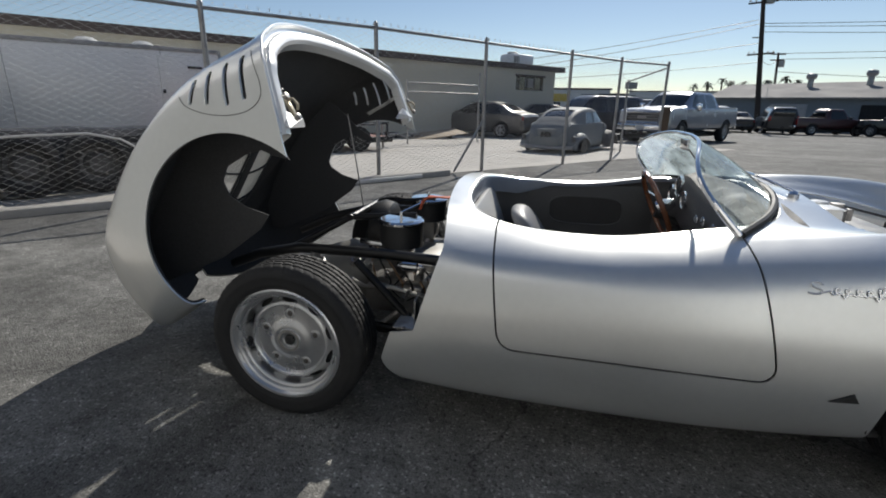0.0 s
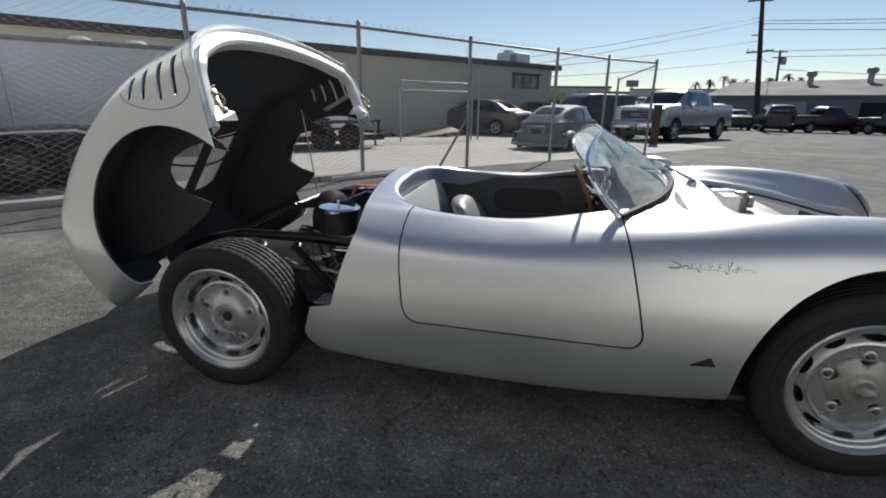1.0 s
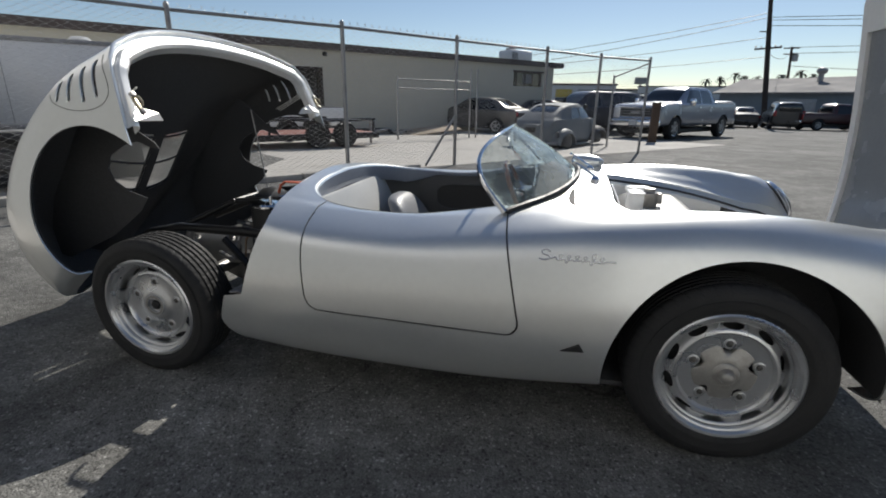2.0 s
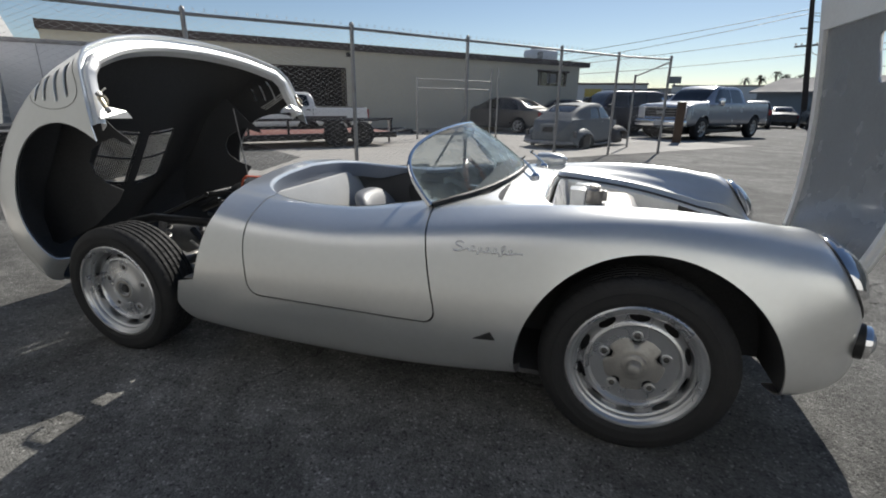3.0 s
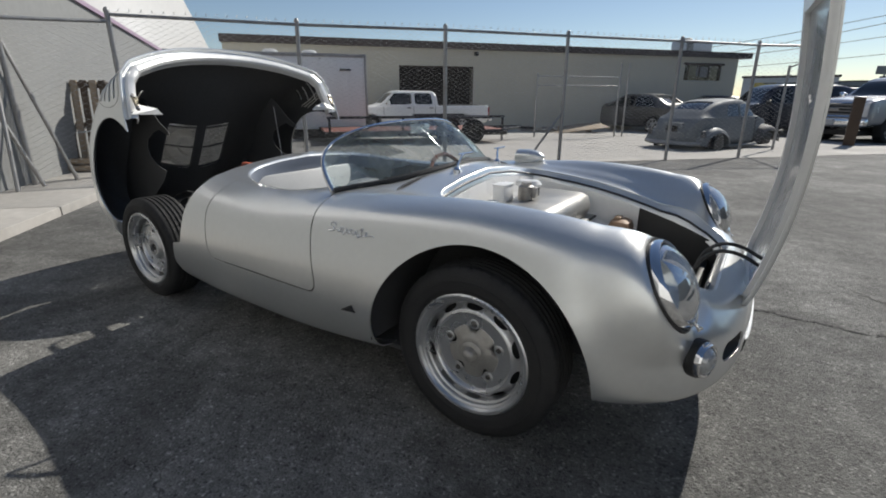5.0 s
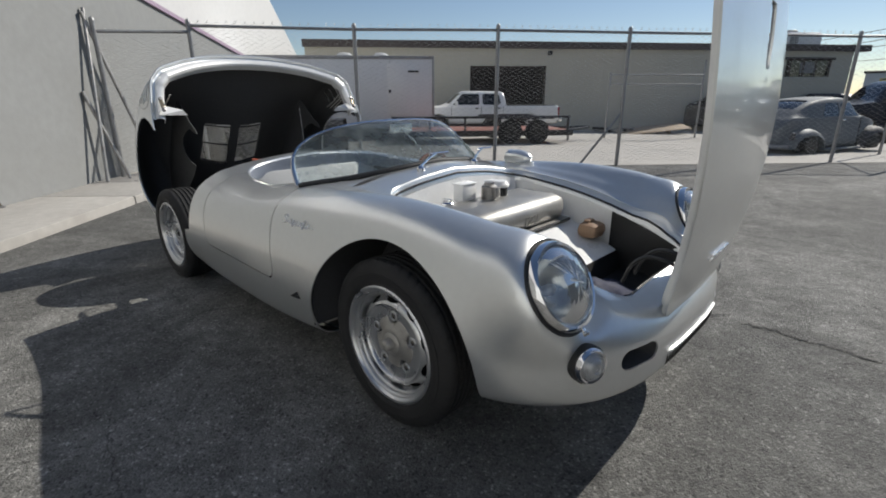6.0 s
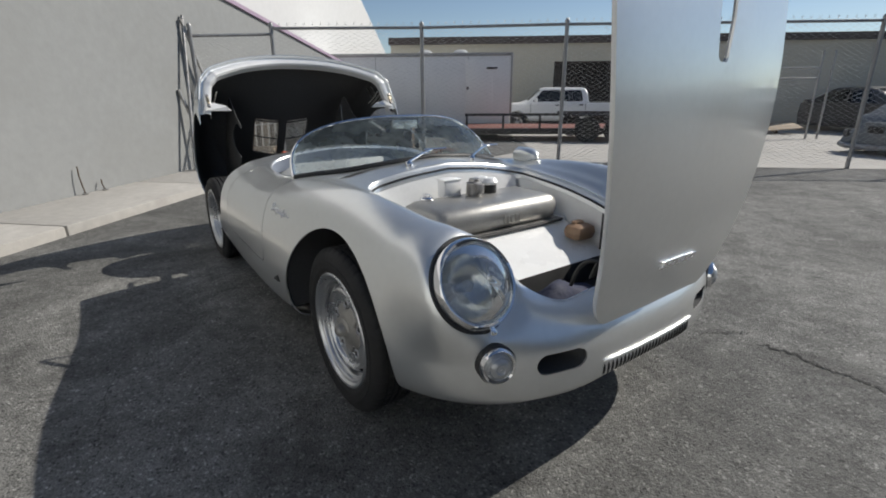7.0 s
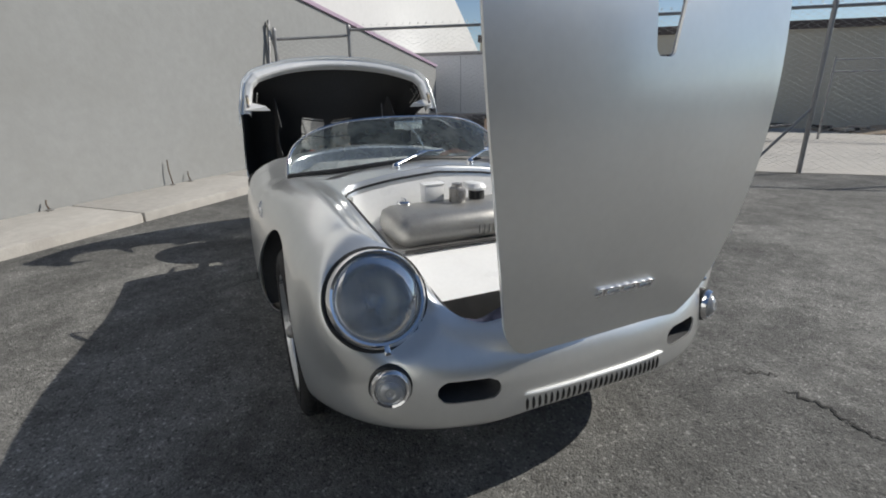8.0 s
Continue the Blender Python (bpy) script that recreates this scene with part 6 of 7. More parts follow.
# ---- engine bay
for s in (-1, 1):
    obj("frame_rail", *tube([(-0.48, s * 0.30, 0.40), (-0.30, s * 0.36, 0.48), (-0.10, s * 0.40, 0.53), (0.25, s * 0.41, 0.535), (0.60, s * 0.44, 0.53)], 0.021, 12), BLACK_FRAME, car, "black tubular frame rail")
    obj("frame_stay", *tube([(-0.24, s * 0.34, 0.47), (0.02, s * 0.16, 0.61), (0.32, s * 0.18, 0.64)], 0.014, 10), BLACK_FRAME, car)
    obj("frame_brace", *tube([(0.14, s * 0.42, 0.50), (0.36, s * 0.44, 0.29)], 0.015, 10), BLACK_FRAME, car)
    obj("lower_rail", *tube([(-0.40, s * 0.30, 0.26), (0.2, s * 0.40, 0.22), (0.7, s * 0.48, 0.22)], 0.02, 10), BLACK_FRAME, car)
    obj("damper", *join(tube([(-0.06, s * 0.47, 0.24), (-0.03, s * 0.42, 0.52)], 0.018, 10), tube([(-0.058 + 0.03 * t + 0.036 * math.cos(t * 40), s * (0.468 - 0.045 * t) + 0.036 * math.sin(t * 40), 0.26 + 0.24 * t) for t in np.linspace(0, 1, 90)], 0.005, 5)), STEEL, car, "coil-over damper")
    obj("drive_shaft", *tube([(-0.02, s * 0.14, 0.30), (0.0, s * 0.58, 0.305)], 0.03, 12), STEEL, car)
    carb = move(join(lathe([(0.001, 0.075), (0.085, 0.073), (0.094, 0.066), (0.094, 0.058)], 36, "z"), box((0, 0, 0.085), (0.012, 0.012, 0.03), 0.003)), pose(0.27, s * 0.24, 0.565))
    can = obj("air_cleaner", *move(lathe([(0.094, 0.058), (0.09, 0.056), (0.09, -0.03), (0.094, -0.036), (0.06, -0.04), (0.001, -0.04)], 36, "z"), pose(0.27, s * 0.24, 0.565)), BLACK, car, "round black air cleaner with chrome top")
    obj("air_cleaner_top", *carb, CHROME, can)
    obj("carburettor", *join(box((0.27, s * 0.24, 0.48), (0.09, 0.11, 0.09), 0.015), tube([(0.20, s * 0.24, 0.50), (0.16, s * 0.22, 0.515), (0.14, s * 0.2, 0.51)], 0.012, 8), tube([(0.27, s * 0.24, 0.45), (0.27, s * 0.2, 0.38)], 0.035, 12)), STEEL, car, "twin-choke carburettor")
    fins = [box((0.27, s * (0.22 + 0.014 * k), 0.33), (0.26, 0.005, 0.15), 0.0) for k in range(8)]
    cb = obj("cylinder_bank", *box((0.27, s * 0.34, 0.33), (0.24, 0.03, 0.11), 0.02), STEEL, car, "finned cylinder bank")
    for fv in fins:
        obj("cooling_fin", *fv, STEEL, cb)
    obj("exhaust_pipe", *tube([(0.30, s * 0.33, 0.27), (0.22, s * 0.37, 0.21), (0.0, s * 0.30, 0.20), (-0.35, s * 0.15, 0.22)], 0.02, 10), STEEL, car)
obj("crankcase", *join(box((0.27, 0, 0.32), (0.34, 0.36, 0.22), 0.04), box((0.16, 0, 0.46), (0.10, 0.26, 0.16), 0.04)), ALU_TANK, car, "grey alloy engine case")
obj("gearbox", *join(tube([(0.10, 0, 0.30), (-0.05, 0, 0.30), (-0.20, 0, 0.30), (-0.42, 0, 0.30)], [0.15, 0.16, 0.11, 0.07], 20)), ALU_TANK, car, "grey alloy gearbox")
obj("fan_housing", *move(lathe([(0.001, 0.06), (0.10, 0.06), (0.13, 0.04), (0.14, 0), (0.13, -0.04), (0.001, -0.05)], 32, "x"), pose(0.12, 0, 0.52)), BLACK, car, "black fan housing")
obj("firewall", *box((0.555, 0, 0.44), (0.02, 1.10, 0.46), 0.005), BLACK_FRAME, car, "black engine bulkhead")
obj("cross_tube", *tube([(0.02, -0.18, 0.61), (0.02, 0.18, 0.61)], 0.014, 10), BLACK_FRAME, car)
obj("fuel_hose", *tube([(0.14, -0.22, 0.50), (0.10, -0.30, 0.44), (0.18, -0.36, 0.40), (0.26, -0.33, 0.37), (0.33, -0.36, 0.41)], 0.006, 6), STEEL, car)
obj("throttle_link", *join(tube([(0.10, -0.26, 0.535), (0.24, -0.30, 0.535)], 0.012, 8), tube([(0.17, -0.17, 0.60), (0.30, 0.02, 0.655)], 0.009, 8)), CHROME, car)
obj("link_knob", *box((0.24, -0.345, 0.43), (0.02, 0.02, 0.03), 0.004), CHROME, car)
obj("ignition_lead", *tube([(0.30, -0.30, 0.42), (0.26, -0.36, 0.37), (0.32, -0.38, 0.33), (0.38, -0.37, 0.36)], 0.004, 6), BLACK, car)
obj("release_strap", *join(box((0.455, -0.33, 0.752), (0.10, 0.028, 0.005), 0.001, None), tube([(0.41, -0.33, 0.752), (0.385, -0.328, 0.735), (0.37, -0.325, 0.70)], 0.006, 6)), ORANGE, car, "orange-red pull strap")

for i in range(6):
    y = -0.40 + 0.02 * (i % 3)
    obj("plug_lead", *tube([(0.20 + 0.05 * i, -0.34, 0.36), (0.22 + 0.045 * i, y, 0.40 + 0.02 * (i % 2)), (0.16 + 0.04 * i, -0.30, 0.46), (0.14, -0.2, 0.50)], 0.0045, 6), BLACK if i % 2 else COPPER, car, "ignition lead")
for x, y, z, r in ((0.10, -0.33, 0.47, 0.022), (0.17, -0.37, 0.45, 0.017), (0.38, -0.36, 0.44, 0.02), (0.42, -0.30, 0.40, 0.026), (0.33, -0.40, 0.36, 0.015)):
    obj("hose_union", *move(join(lathe([(0.001, 0.02), (r * 0.6, 0.02), (r * 0.6, 0.008), (r, 0.006), (r, -0.02), (0.001, -0.02)], 6, "z"), lathe([(r * 0.4, 0.02), (r * 0.4, 0.045), (0.001, 0.05)], 10, "z")), pose(x, y, z, 20, 30, 0)), STEEL, car, "bright hose union")
obj("coolant_pipe", *tube([(0.06, -0.36, 0.41), (0.16, -0.40, 0.39), (0.28, -0.41, 0.40), (0.40, -0.38, 0.36), (0.50, -0.36, 0.34)], 0.011, 8), ALU_TANK, car)
obj("fuel_filter", *move(lathe([(0.001, 0.05), (0.008, 0.05), (0.010, 0.035), (0.022, 0.03), (0.022, -0.03), (0.010, -0.035), (0.008, -0.05), (0.001, -0.05)], 16, "x"), pose(0.34, -0.36, 0.475)), CHROME, car, "small chrome fuel filter")

# ---------------------------------------------------------------- vehicles in the lot
def paint(name, base, rough=0.35, metal=0.3, **k):
    return mat(name, base, rough, metal, 0.05, 2, 0.01, 60, coat=0.4, **k)


TYRE_FAR = RUBBER
ALLOY = mat("alloy_wheel", (0.5, 0.5, 0.51), 0.3, 0.8, 0.05, 9)
CAR_LAMP_GLASS = mat("lamp_glass", (0.6, 0.61, 0.62), 0.12, 0.2, 0.05, 20, coat=0.6)
RED_LAMP = mat("tail_lamp_red", (0.35, 0.02, 0.02), 0.15, 0.0, 0.1, 15, coat=0.6)


def road_wheel(parent, x, y, z, R, rim, width, material):
    s = -1 if y < 0 else 1
    at = pose(x, y, z, 0, 0, 0 if s < 0 else 180)
    h = width / 2
    w = obj("wheel", *lathe([(rim, -h * 0.8), (rim + 0.02, -h), (R - 0.05, -h), (R - 0.01, -h * 0.8), (R, -h * 0.5), (R, h * 0.5), (R - 0.01, h * 0.8), (R - 0.05, h), (rim, h * 0.8)], 40), TYRE_FAR, parent, "", 40, at)
    spokes = [box((0, 0, rim * 0.5), (rim * 0.22, 0.03, rim), 0.01, Matrix.Translation((0, -h * 0.7, 0)) @ Matrix.Rotation(2 * math.pi * k / 6, 4, "Y")) for k in range(6)]
    obj("rim", *join(lathe([(rim + 0.005, -h * 0.85), (rim - 0.02, -h * 0.8), (rim - 0.03, -h * 0.4), (rim - 0.03, h * 0.5)], 32), *spokes, lathe([(0.07, -h * 0.6), (0.07, -h * 0.85), (0.05, -h * 0.9), (0.001, -h * 0.9)], 16)), material, w)
    obj("wheel_back", *lathe([(rim - 0.03, -h * 0.25), (0.001, -h * 0.25)], 24), BLACK, w)


def vehicle(name, m, label, rows, belt, wheels, side_windows, screens, colour, group="", arch=0.06, category="car", bottom=None):
    """A road vehicle lofted from stations (x, half width, bottom, top, half width of the top)."""
    t = thing(name, m, label, category, group)
    xs = [r[0] for r in rows]
    f = smooth_table(xs, [r[1:] for r in rows], True)

    def section(x):
        w, b, top, tw = f(x)
        bl = min(belt, top - 0.02)
        hgt = top - bl
        return [(w - 0.12, b), (w - 0.01, b + 0.10), (w, (b + bl) * 0.5), (w - 0.025, bl - 0.03), (w - 0.045, bl), (w - 0.045 + (tw - w + 0.045) * 0.5, bl + hgt * 0.55), (tw, bl + hgt * 0.92), (tw * 0.75, top), (0, top + 0.015)]

    st = np.unique(np.concatenate([np.linspace(xs[0], xs[-1], 70)] + [[x - 0.004, x + 0.004] for x in xs[1:-1]]))
    V, F = loft(st, section, 4)
    k = len(V) // len(st)
    F = F + [tuple(range(k))[::-1], tuple(range(len(V) - k, len(V)))]
    for x, y, z, R, rim, width in wheels:
        V, F = clip(V, F, np.where(np.abs(V[:, 1]) > abs(y) - width, np.hypot(V[:, 0] - x, V[:, 2] - z) - R - arch, 1))
    glass_parts = []
    for poly in side_windows:
        d = np.where(V[:, 2] > belt - 0.05, convex(V[:, 0], V[:, 2], poly), 1)
        d = np.where(np.abs(V[:, 1]) > 0.35, d, 1)
        for q in (-1, 1):
            glass_parts.append(clip(V, F, np.minimum(-d, q * V[:, 1])))
        V, F = clip(V, F, d)
    for xa, xb, hw in screens:
        g = lambda W: np.where(W[:, 2] > belt + 0.03, round_rect(W[:, 0], W[:, 1], (xa + xb) / 2, 0, (xb - xa) / 2, hw, 0.05), 1)
        glass_parts.append(clip(V, F, -g(V)))
        V, F = clip(V, F, g(V))
    obj("body", V, F, colour, t, "", 40)
    for V2, F2 in glass_parts:
        if len(F2):
            obj("window", V2 - normals(V2, F2) * 0.006, F2, CARGLASS, t, "dark tinted window", 60)
    for x, y, z, R, rim, width in wheels:
        if rim:
            road_wheel(t, x, y, z, R, rim, width, ALLOY)
    x0, x1 = xs[0], xs[-1]
    obj("underbody", *box(((x0 + x1) / 2, 0, 0.30), (abs(x1 - x0) * 0.9, 1.3, 0.16), 0.03), BLACK, t)
    return t


def both(parent, name, c, s, material, bevel=0.02, label=""):
    for q in (-1, 1):
        obj(name, *box((c[0], q * c[1], c[2]), s, bevel), material, parent, label)


# silver pickup facing the gate
PICK = paint("silver_pickup_paint", (0.33, 0.35, 0.39), 0.25, 0.5)
y0 = 19.62
gm = vehicle("pickup_truck", pose(6.2, y0, ground_z(y0), 0, 0, -129.0), "large silver crew-cab pickup truck with chrome grille", [
    (-3.05, 0.93, 0.62, 1.34, 0.90), (-2.95, 1.0, 0.55, 1.38, 0.94), (-1.2, 1.0, 0.50, 1.38, 0.94), (-1.12, 1.0, 0.50, 1.40, 0.92), (-1.0, 1.0, 0.5, 1.86, 0.70), (-0.6, 1.0, 0.5, 1.93, 0.70), (0.55, 1.0, 0.5, 1.93, 0.70), (0.95, 1.0, 0.5, 1.80, 0.70), (1.55, 1.0, 0.52, 1.36, 0.84), (1.75, 1.0, 0.52, 1.34, 0.86), (2.85, 1.0, 0.5, 1.26, 0.84), (3.02, 0.96, 0.48, 1.16, 0.80)],
    1.28, [(-1.95, 0.86, 0.42, 0.42, 0.26, 0.28), (-1.95, -0.86, 0.42, 0.42, 0.26, 0.28), (1.95, 0.86, 0.42, 0.42, 0.26, 0.28), (1.95, -0.86, 0.42, 0.42, 0.26, 0.28)],
    [[(-0.85, 1.33), (-0.02, 1.33), (-0.02, 1.82), (-0.75, 1.82)], [(0.06, 1.33), (1.25, 1.33), (0.72, 1.82), (0.06, 1.82)]], [(0.92, 1.5, 0.68), (-1.08, -1.0, 0.55)], PICK, "", 0.07, "truck")
obj("grille", *box((3.03, 0, 0.98), (0.08, 1.25, 0.42), 0.05), BLACK, gm, "dark barred grille")
obj("grille_surround", *tube([(3.06, -0.63, 0.80), (3.06, 0.63, 0.80), (3.06, 0.63, 1.17), (3.06, -0.63, 1.17)], 0.03, 6, closed=True), CHROME, gm)
for k in range(4):
    obj("grille_bar", *box((3.08, 0, 0.85 + 0.09 * k), (0.02, 1.16, 0.025), 0.005), STEEL, gm)
obj("grille_badge", *box((3.10, 0, 0.99), (0.02, 0.34, 0.09), 0.01), STEEL, gm)
both(gm, "headlamp", (2.98, 0.80, 0.98), (0.12, 0.28, 0.40), CAR_LAMP_GLASS, 0.04)
obj("front_bumper", *box((3.06, 0, 0.62), (0.22, 1.96, 0.24), 0.06), CHROME, gm)
obj("front_plate", *box((3.18, 0, 0.62), (0.02, 0.32, 0.16), 0.005), VINYL, gm, "blank pale number plate")
both(gm, "fog_lamp", (3.15, 0.75, 0.60), (0.04, 0.16, 0.1), CAR_LAMP_GLASS, 0.02)
obj("rear_bumper", *box((-3.1, 0, 0.62), (0.2, 1.9, 0.2), 0.04), CHROME, gm)
obj("bed_floor", *box((-2.05, 0, 1.3), (1.7, 1.6, 0.04), 0.01), BLACK, gm)
both(gm, "door_mirror", (1.15, 1.14, 1.36), (0.16, 0.20, 0.28), CHROME, 0.05)
both(gm, "door_handle", (0.2, 1.01, 1.18), (0.2, 0.03, 0.04), CHROME, 0.01)
both(gm, "door_handle", (-0.75, 1.01, 1.18), (0.2, 0.03, 0.04), CHROME, 0.01)
both(gm, "tail_lamp", (-3.02, 0.88, 1.08), (0.08, 0.14, 0.42), RED_LAMP, 0.02)

# stripped beetle-shaped car on the ground
BEETLE = mat("chalky_blue_grey_paint", (0.16, 0.178, 0.195), 0.65, 0.1, 0.15, 3, 0.1, 40, spot=(0.23, 0.235, 0.235), spot_scale=3, spot_amount=0.5)
bh = radians(65)
bx, by = 0.80 + 1.85 * math.cos(bh), 10.75 + 1.85 * math.sin(bh)
bt = vehicle("vintage_car", pose(bx, by, ground_z(by) - 0.06, 0, 0, 65), "faded blue-grey vintage round-backed car without wheels", [
    (-1.80, 0.36, 0.22, 0.50, 0.22), (-1.70, 0.50, 0.18, 0.66, 0.34), (-1.45, 0.60, 0.16, 0.86, 0.42), (-1.05, 0.64, 0.15, 1.08, 0.46), (-0.55, 0.66, 0.15, 1.20, 0.48), (0.0, 0.67, 0.15, 1.23, 0.48), (0.35, 0.67, 0.15, 1.18, 0.46), (0.62, 0.66, 0.15, 0.94, 0.50), (0.80, 0.64, 0.15, 0.84, 0.46), (1.35, 0.52, 0.18, 0.74, 0.34), (1.68, 0.36, 0.22, 0.58, 0.22), (1.78, 0.26, 0.3, 0.46, 0.14)],
    0.82, [], [[(-0.62, 0.84), (-0.10, 0.84), (-0.10, 1.12), (-0.50, 1.12)], [(-0.04, 0.84), (0.60, 0.84), (0.38, 1.12), (-0.04, 1.12)]], [(0.42, 0.63, 0.40), (-1.25, -0.78, 0.36)], BEETLE, "", 0.05)
for s in (-1, 1):
    for xc, L in ((-1.15, 0.52), (1.15, 0.52)):
        fn = []
        for a in np.linspace(0.05, math.pi - 0.05, 17):
            for q in np.linspace(0, 1, 6):
                r = L * (1 - 0.10 * q)
                fn.append((xc + r * math.cos(a), s * (0.56 + 0.26 * math.sin(q * math.pi / 2)), 0.16 + (0.46 - 0.15 * q**2) * math.sin(a) ** 0.8))
        vf = (np.array(fn), [(6 * i + j, 6 * i + j + 1, 6 * i + j + 7, 6 * i + j + 6) for i in range(16) for j in range(5)])
        if s < 0:
            vf = (vf[0], [f[::-1] for f in vf[1]])
        colour = BEETLE if xc < 0 else DARK_TRIM
        obj("fender", *shell(*vf, 0.02), colour, bt, "")
        obj("wheel_well", *box((xc, s * 0.66, 0.26), (0.52, 0.16, 0.3), 0.1), BLACK, bt)
    for seam in ([(-0.06, 0.22), (-0.06, 0.80)], [(0.62, 0.22), (0.60, 0.55), (0.62, 0.80)]):
        obj("door_seam", *tube([(x, s * (0.668 - 0.02 * (z > 0.7)), z) for x, z in seam], 0.008, 4), BLACK, bt)
    obj("wheel_arch", *lathe([(0.20, -0.01), (0.001, -0.01)], 24), BLACK, bt, "", 40, pose(-1.12, s * 0.80, 0.24, 0, 0, 0 if s < 0 else 180))
    obj("running_board", *box((0, s * 0.72, 0.16), (1.25, 0.16, 0.04), 0.015), BEETLE, bt)
    obj("tail_lamp", *box((-1.62, s * 0.70, 0.46), (0.08, 0.10, 0.15), 0.03), DARK_TRIM, bt)
    obj("door_handle", *box((-0.02, s * 0.685, 0.76), (0.10, 0.02, 0.03), 0.008), CHROME, bt)
obj("rear_bumper", *tube([(-1.70, -0.72, 0.24), (-1.92, -0.45, 0.24), (-1.96, 0, 0.24), (-1.92, 0.45, 0.24), (-1.70, 0.72, 0.24)], 0.05, 8), STEEL, bt)
obj("window_frame", *tube([(-1.28, -0.34, 0.93), (-1.30, 0.34, 0.93), (-0.86, 0.30, 1.15), (-0.84, -0.30, 1.15)], 0.018, 6, closed=True), BLACK, bt)
obj("engine_cover", *box((-1.74, 0, 0.55), (0.06, 0.52, 0.30), 0.02, Matrix.Rotation(0, 4, "Y")), BEETLE, bt)
obj("rear_plate", *box((-1.80, 0, 0.56), (0.02, 0.30, 0.13), 0.005), BLACK, bt, "blank dark number plate")

# cars parked behind
SEDAN = paint("taupe_sedan_paint", (0.10, 0.095, 0.09), 0.35, 0.4)
DARKB = paint("dark_blue_paint", (0.03, 0.035, 0.05), 0.3, 0.3)
CHAR = paint("charcoal_paint", (0.035, 0.035, 0.037), 0.3, 0.3)
MAROON = paint("dark_maroon_paint", (0.06, 0.02, 0.02), 0.35, 0.2)
SEDAN_ROWS = [(-2.3, 0.72, 0.35, 0.85, 0.60), (-2.2, 0.86, 0.28, 0.95, 0.70), (-1.75, 0.89, 0.22, 1.04, 0.74), (-1.2, 0.90, 0.2, 1.32, 0.58), (-0.6, 0.90, 0.2, 1.43, 0.56), (0.1, 0.90, 0.2, 1.42, 0.56), (0.75, 0.90, 0.2, 1.12, 0.66), (1.05, 0.90, 0.2, 0.99, 0.74), (1.9, 0.87, 0.24, 0.84, 0.70), (2.25, 0.74, 0.3, 0.68, 0.58)]
SEDAN_WHEELS = [(x, y, 0.32, 0.32, 0.21, 0.22) for x in (-1.33, 1.4) for y in (-0.78, 0.78)]
SEDAN_WINDOWS = [[(-1.35, 0.96), (-0.45, 0.96), (-0.45, 1.34), (-0.98, 1.32)], [(-0.38, 0.96), (0.82, 0.96), (0.2, 1.33), (-0.38, 1.35)]]


def sedan(x, y, rz, colour, label, k=1.0, group=""):
    t = vehicle("parked_car", pose(x, y, ground_z(y), 0, 0, rz), label, SEDAN_ROWS, 0.93, SEDAN_WHEELS, SEDAN_WINDOWS, [(0.22, 0.92, 0.52), (-1.65, -1.02, 0.50)], colour, group)
    both(t, "tail_lamp", (-2.22, 0.68, 0.80), (0.12, 0.28, 0.16), RED_LAMP, 0.03)
    both(t, "headlamp", (2.10, 0.66, 0.66), (0.22, 0.28, 0.14), CAR_LAMP_GLASS, 0.04)
    both(t, "door_mirror", (0.72, 0.98, 0.99), (0.12, 0.16, 0.12), colour, 0.03)
    obj("rear_bumper", *box((-2.27, 0, 0.48), (0.12, 1.6, 0.24), 0.05), colour, t)
    return t


sedan(-1.9, 19.2, 158, SEDAN, "dusty taupe four-door sedan parked by the building")
sedan(0.2, 22.6, 200, CHAR, "dark sedan parked beyond the yard", group="far cars")


def wagon(x, y, rz, colour, label, group=""):
    rows = [(-2.35, 0.80, 0.4, 1.5, 0.55), (-2.25, 0.92, 0.32, 1.70, 0.62), (-1.6, 0.95, 0.28, 1.78, 0.64), (0.2, 0.95, 0.28, 1.78, 0.64), (0.7, 0.95, 0.28, 1.62, 0.64), (1.15, 0.95, 0.28, 1.16, 0.76), (1.4, 0.95, 0.28, 1.10, 0.78), (2.2, 0.92, 0.3, 1.0, 0.74), (2.38, 0.84, 0.36, 0.86, 0.66)]
    wl = [(x_, y_, 0.37, 0.37, 0.22, 0.24) for x_ in (-1.4, 1.45) for y_ in (-0.82, 0.82)]
    t = vehicle("parked_suv", pose(x, y, ground_z(y), 0, 0, rz), label, rows, 1.10, wl, [[(-2.0, 1.14), (-1.1, 1.14), (-1.1, 1.64), (-1.9, 1.62)], [(-1.02, 1.14), (-0.1, 1.14), (-0.1, 1.66), (-1.02, 1.66)], [(-0.02, 1.14), (0.95, 1.14), (0.5, 1.62), (-0.02, 1.66)]], [(0.66, 1.12, 0.60)], colour, group)
    obj("rear_window", *box((-2.33, 0, 1.38), (0.06, 1.2, 0.42), 0.02), CARGLASS, t)
    both(t, "tail_lamp", (-2.34, 0.78, 1.05), (0.08, 0.16, 0.34), RED_LAMP, 0.03)
    both(t, "headlamp", (2.30, 0.70, 0.82), (0.14, 0.28, 0.18), CAR_LAMP_GLASS, 0.04)
    obj("roof_rack", *join(*[tube([(-1.8, s * 0.58, 1.84), (0.2, s * 0.58, 1.84)], 0.02, 6) for s in (-1, 1)]), BLACK, t)
    both(t, "door_mirror", (0.95, 1.02, 1.16), (0.14, 0.18, 0.16), BLACK, 0.03)
    return t


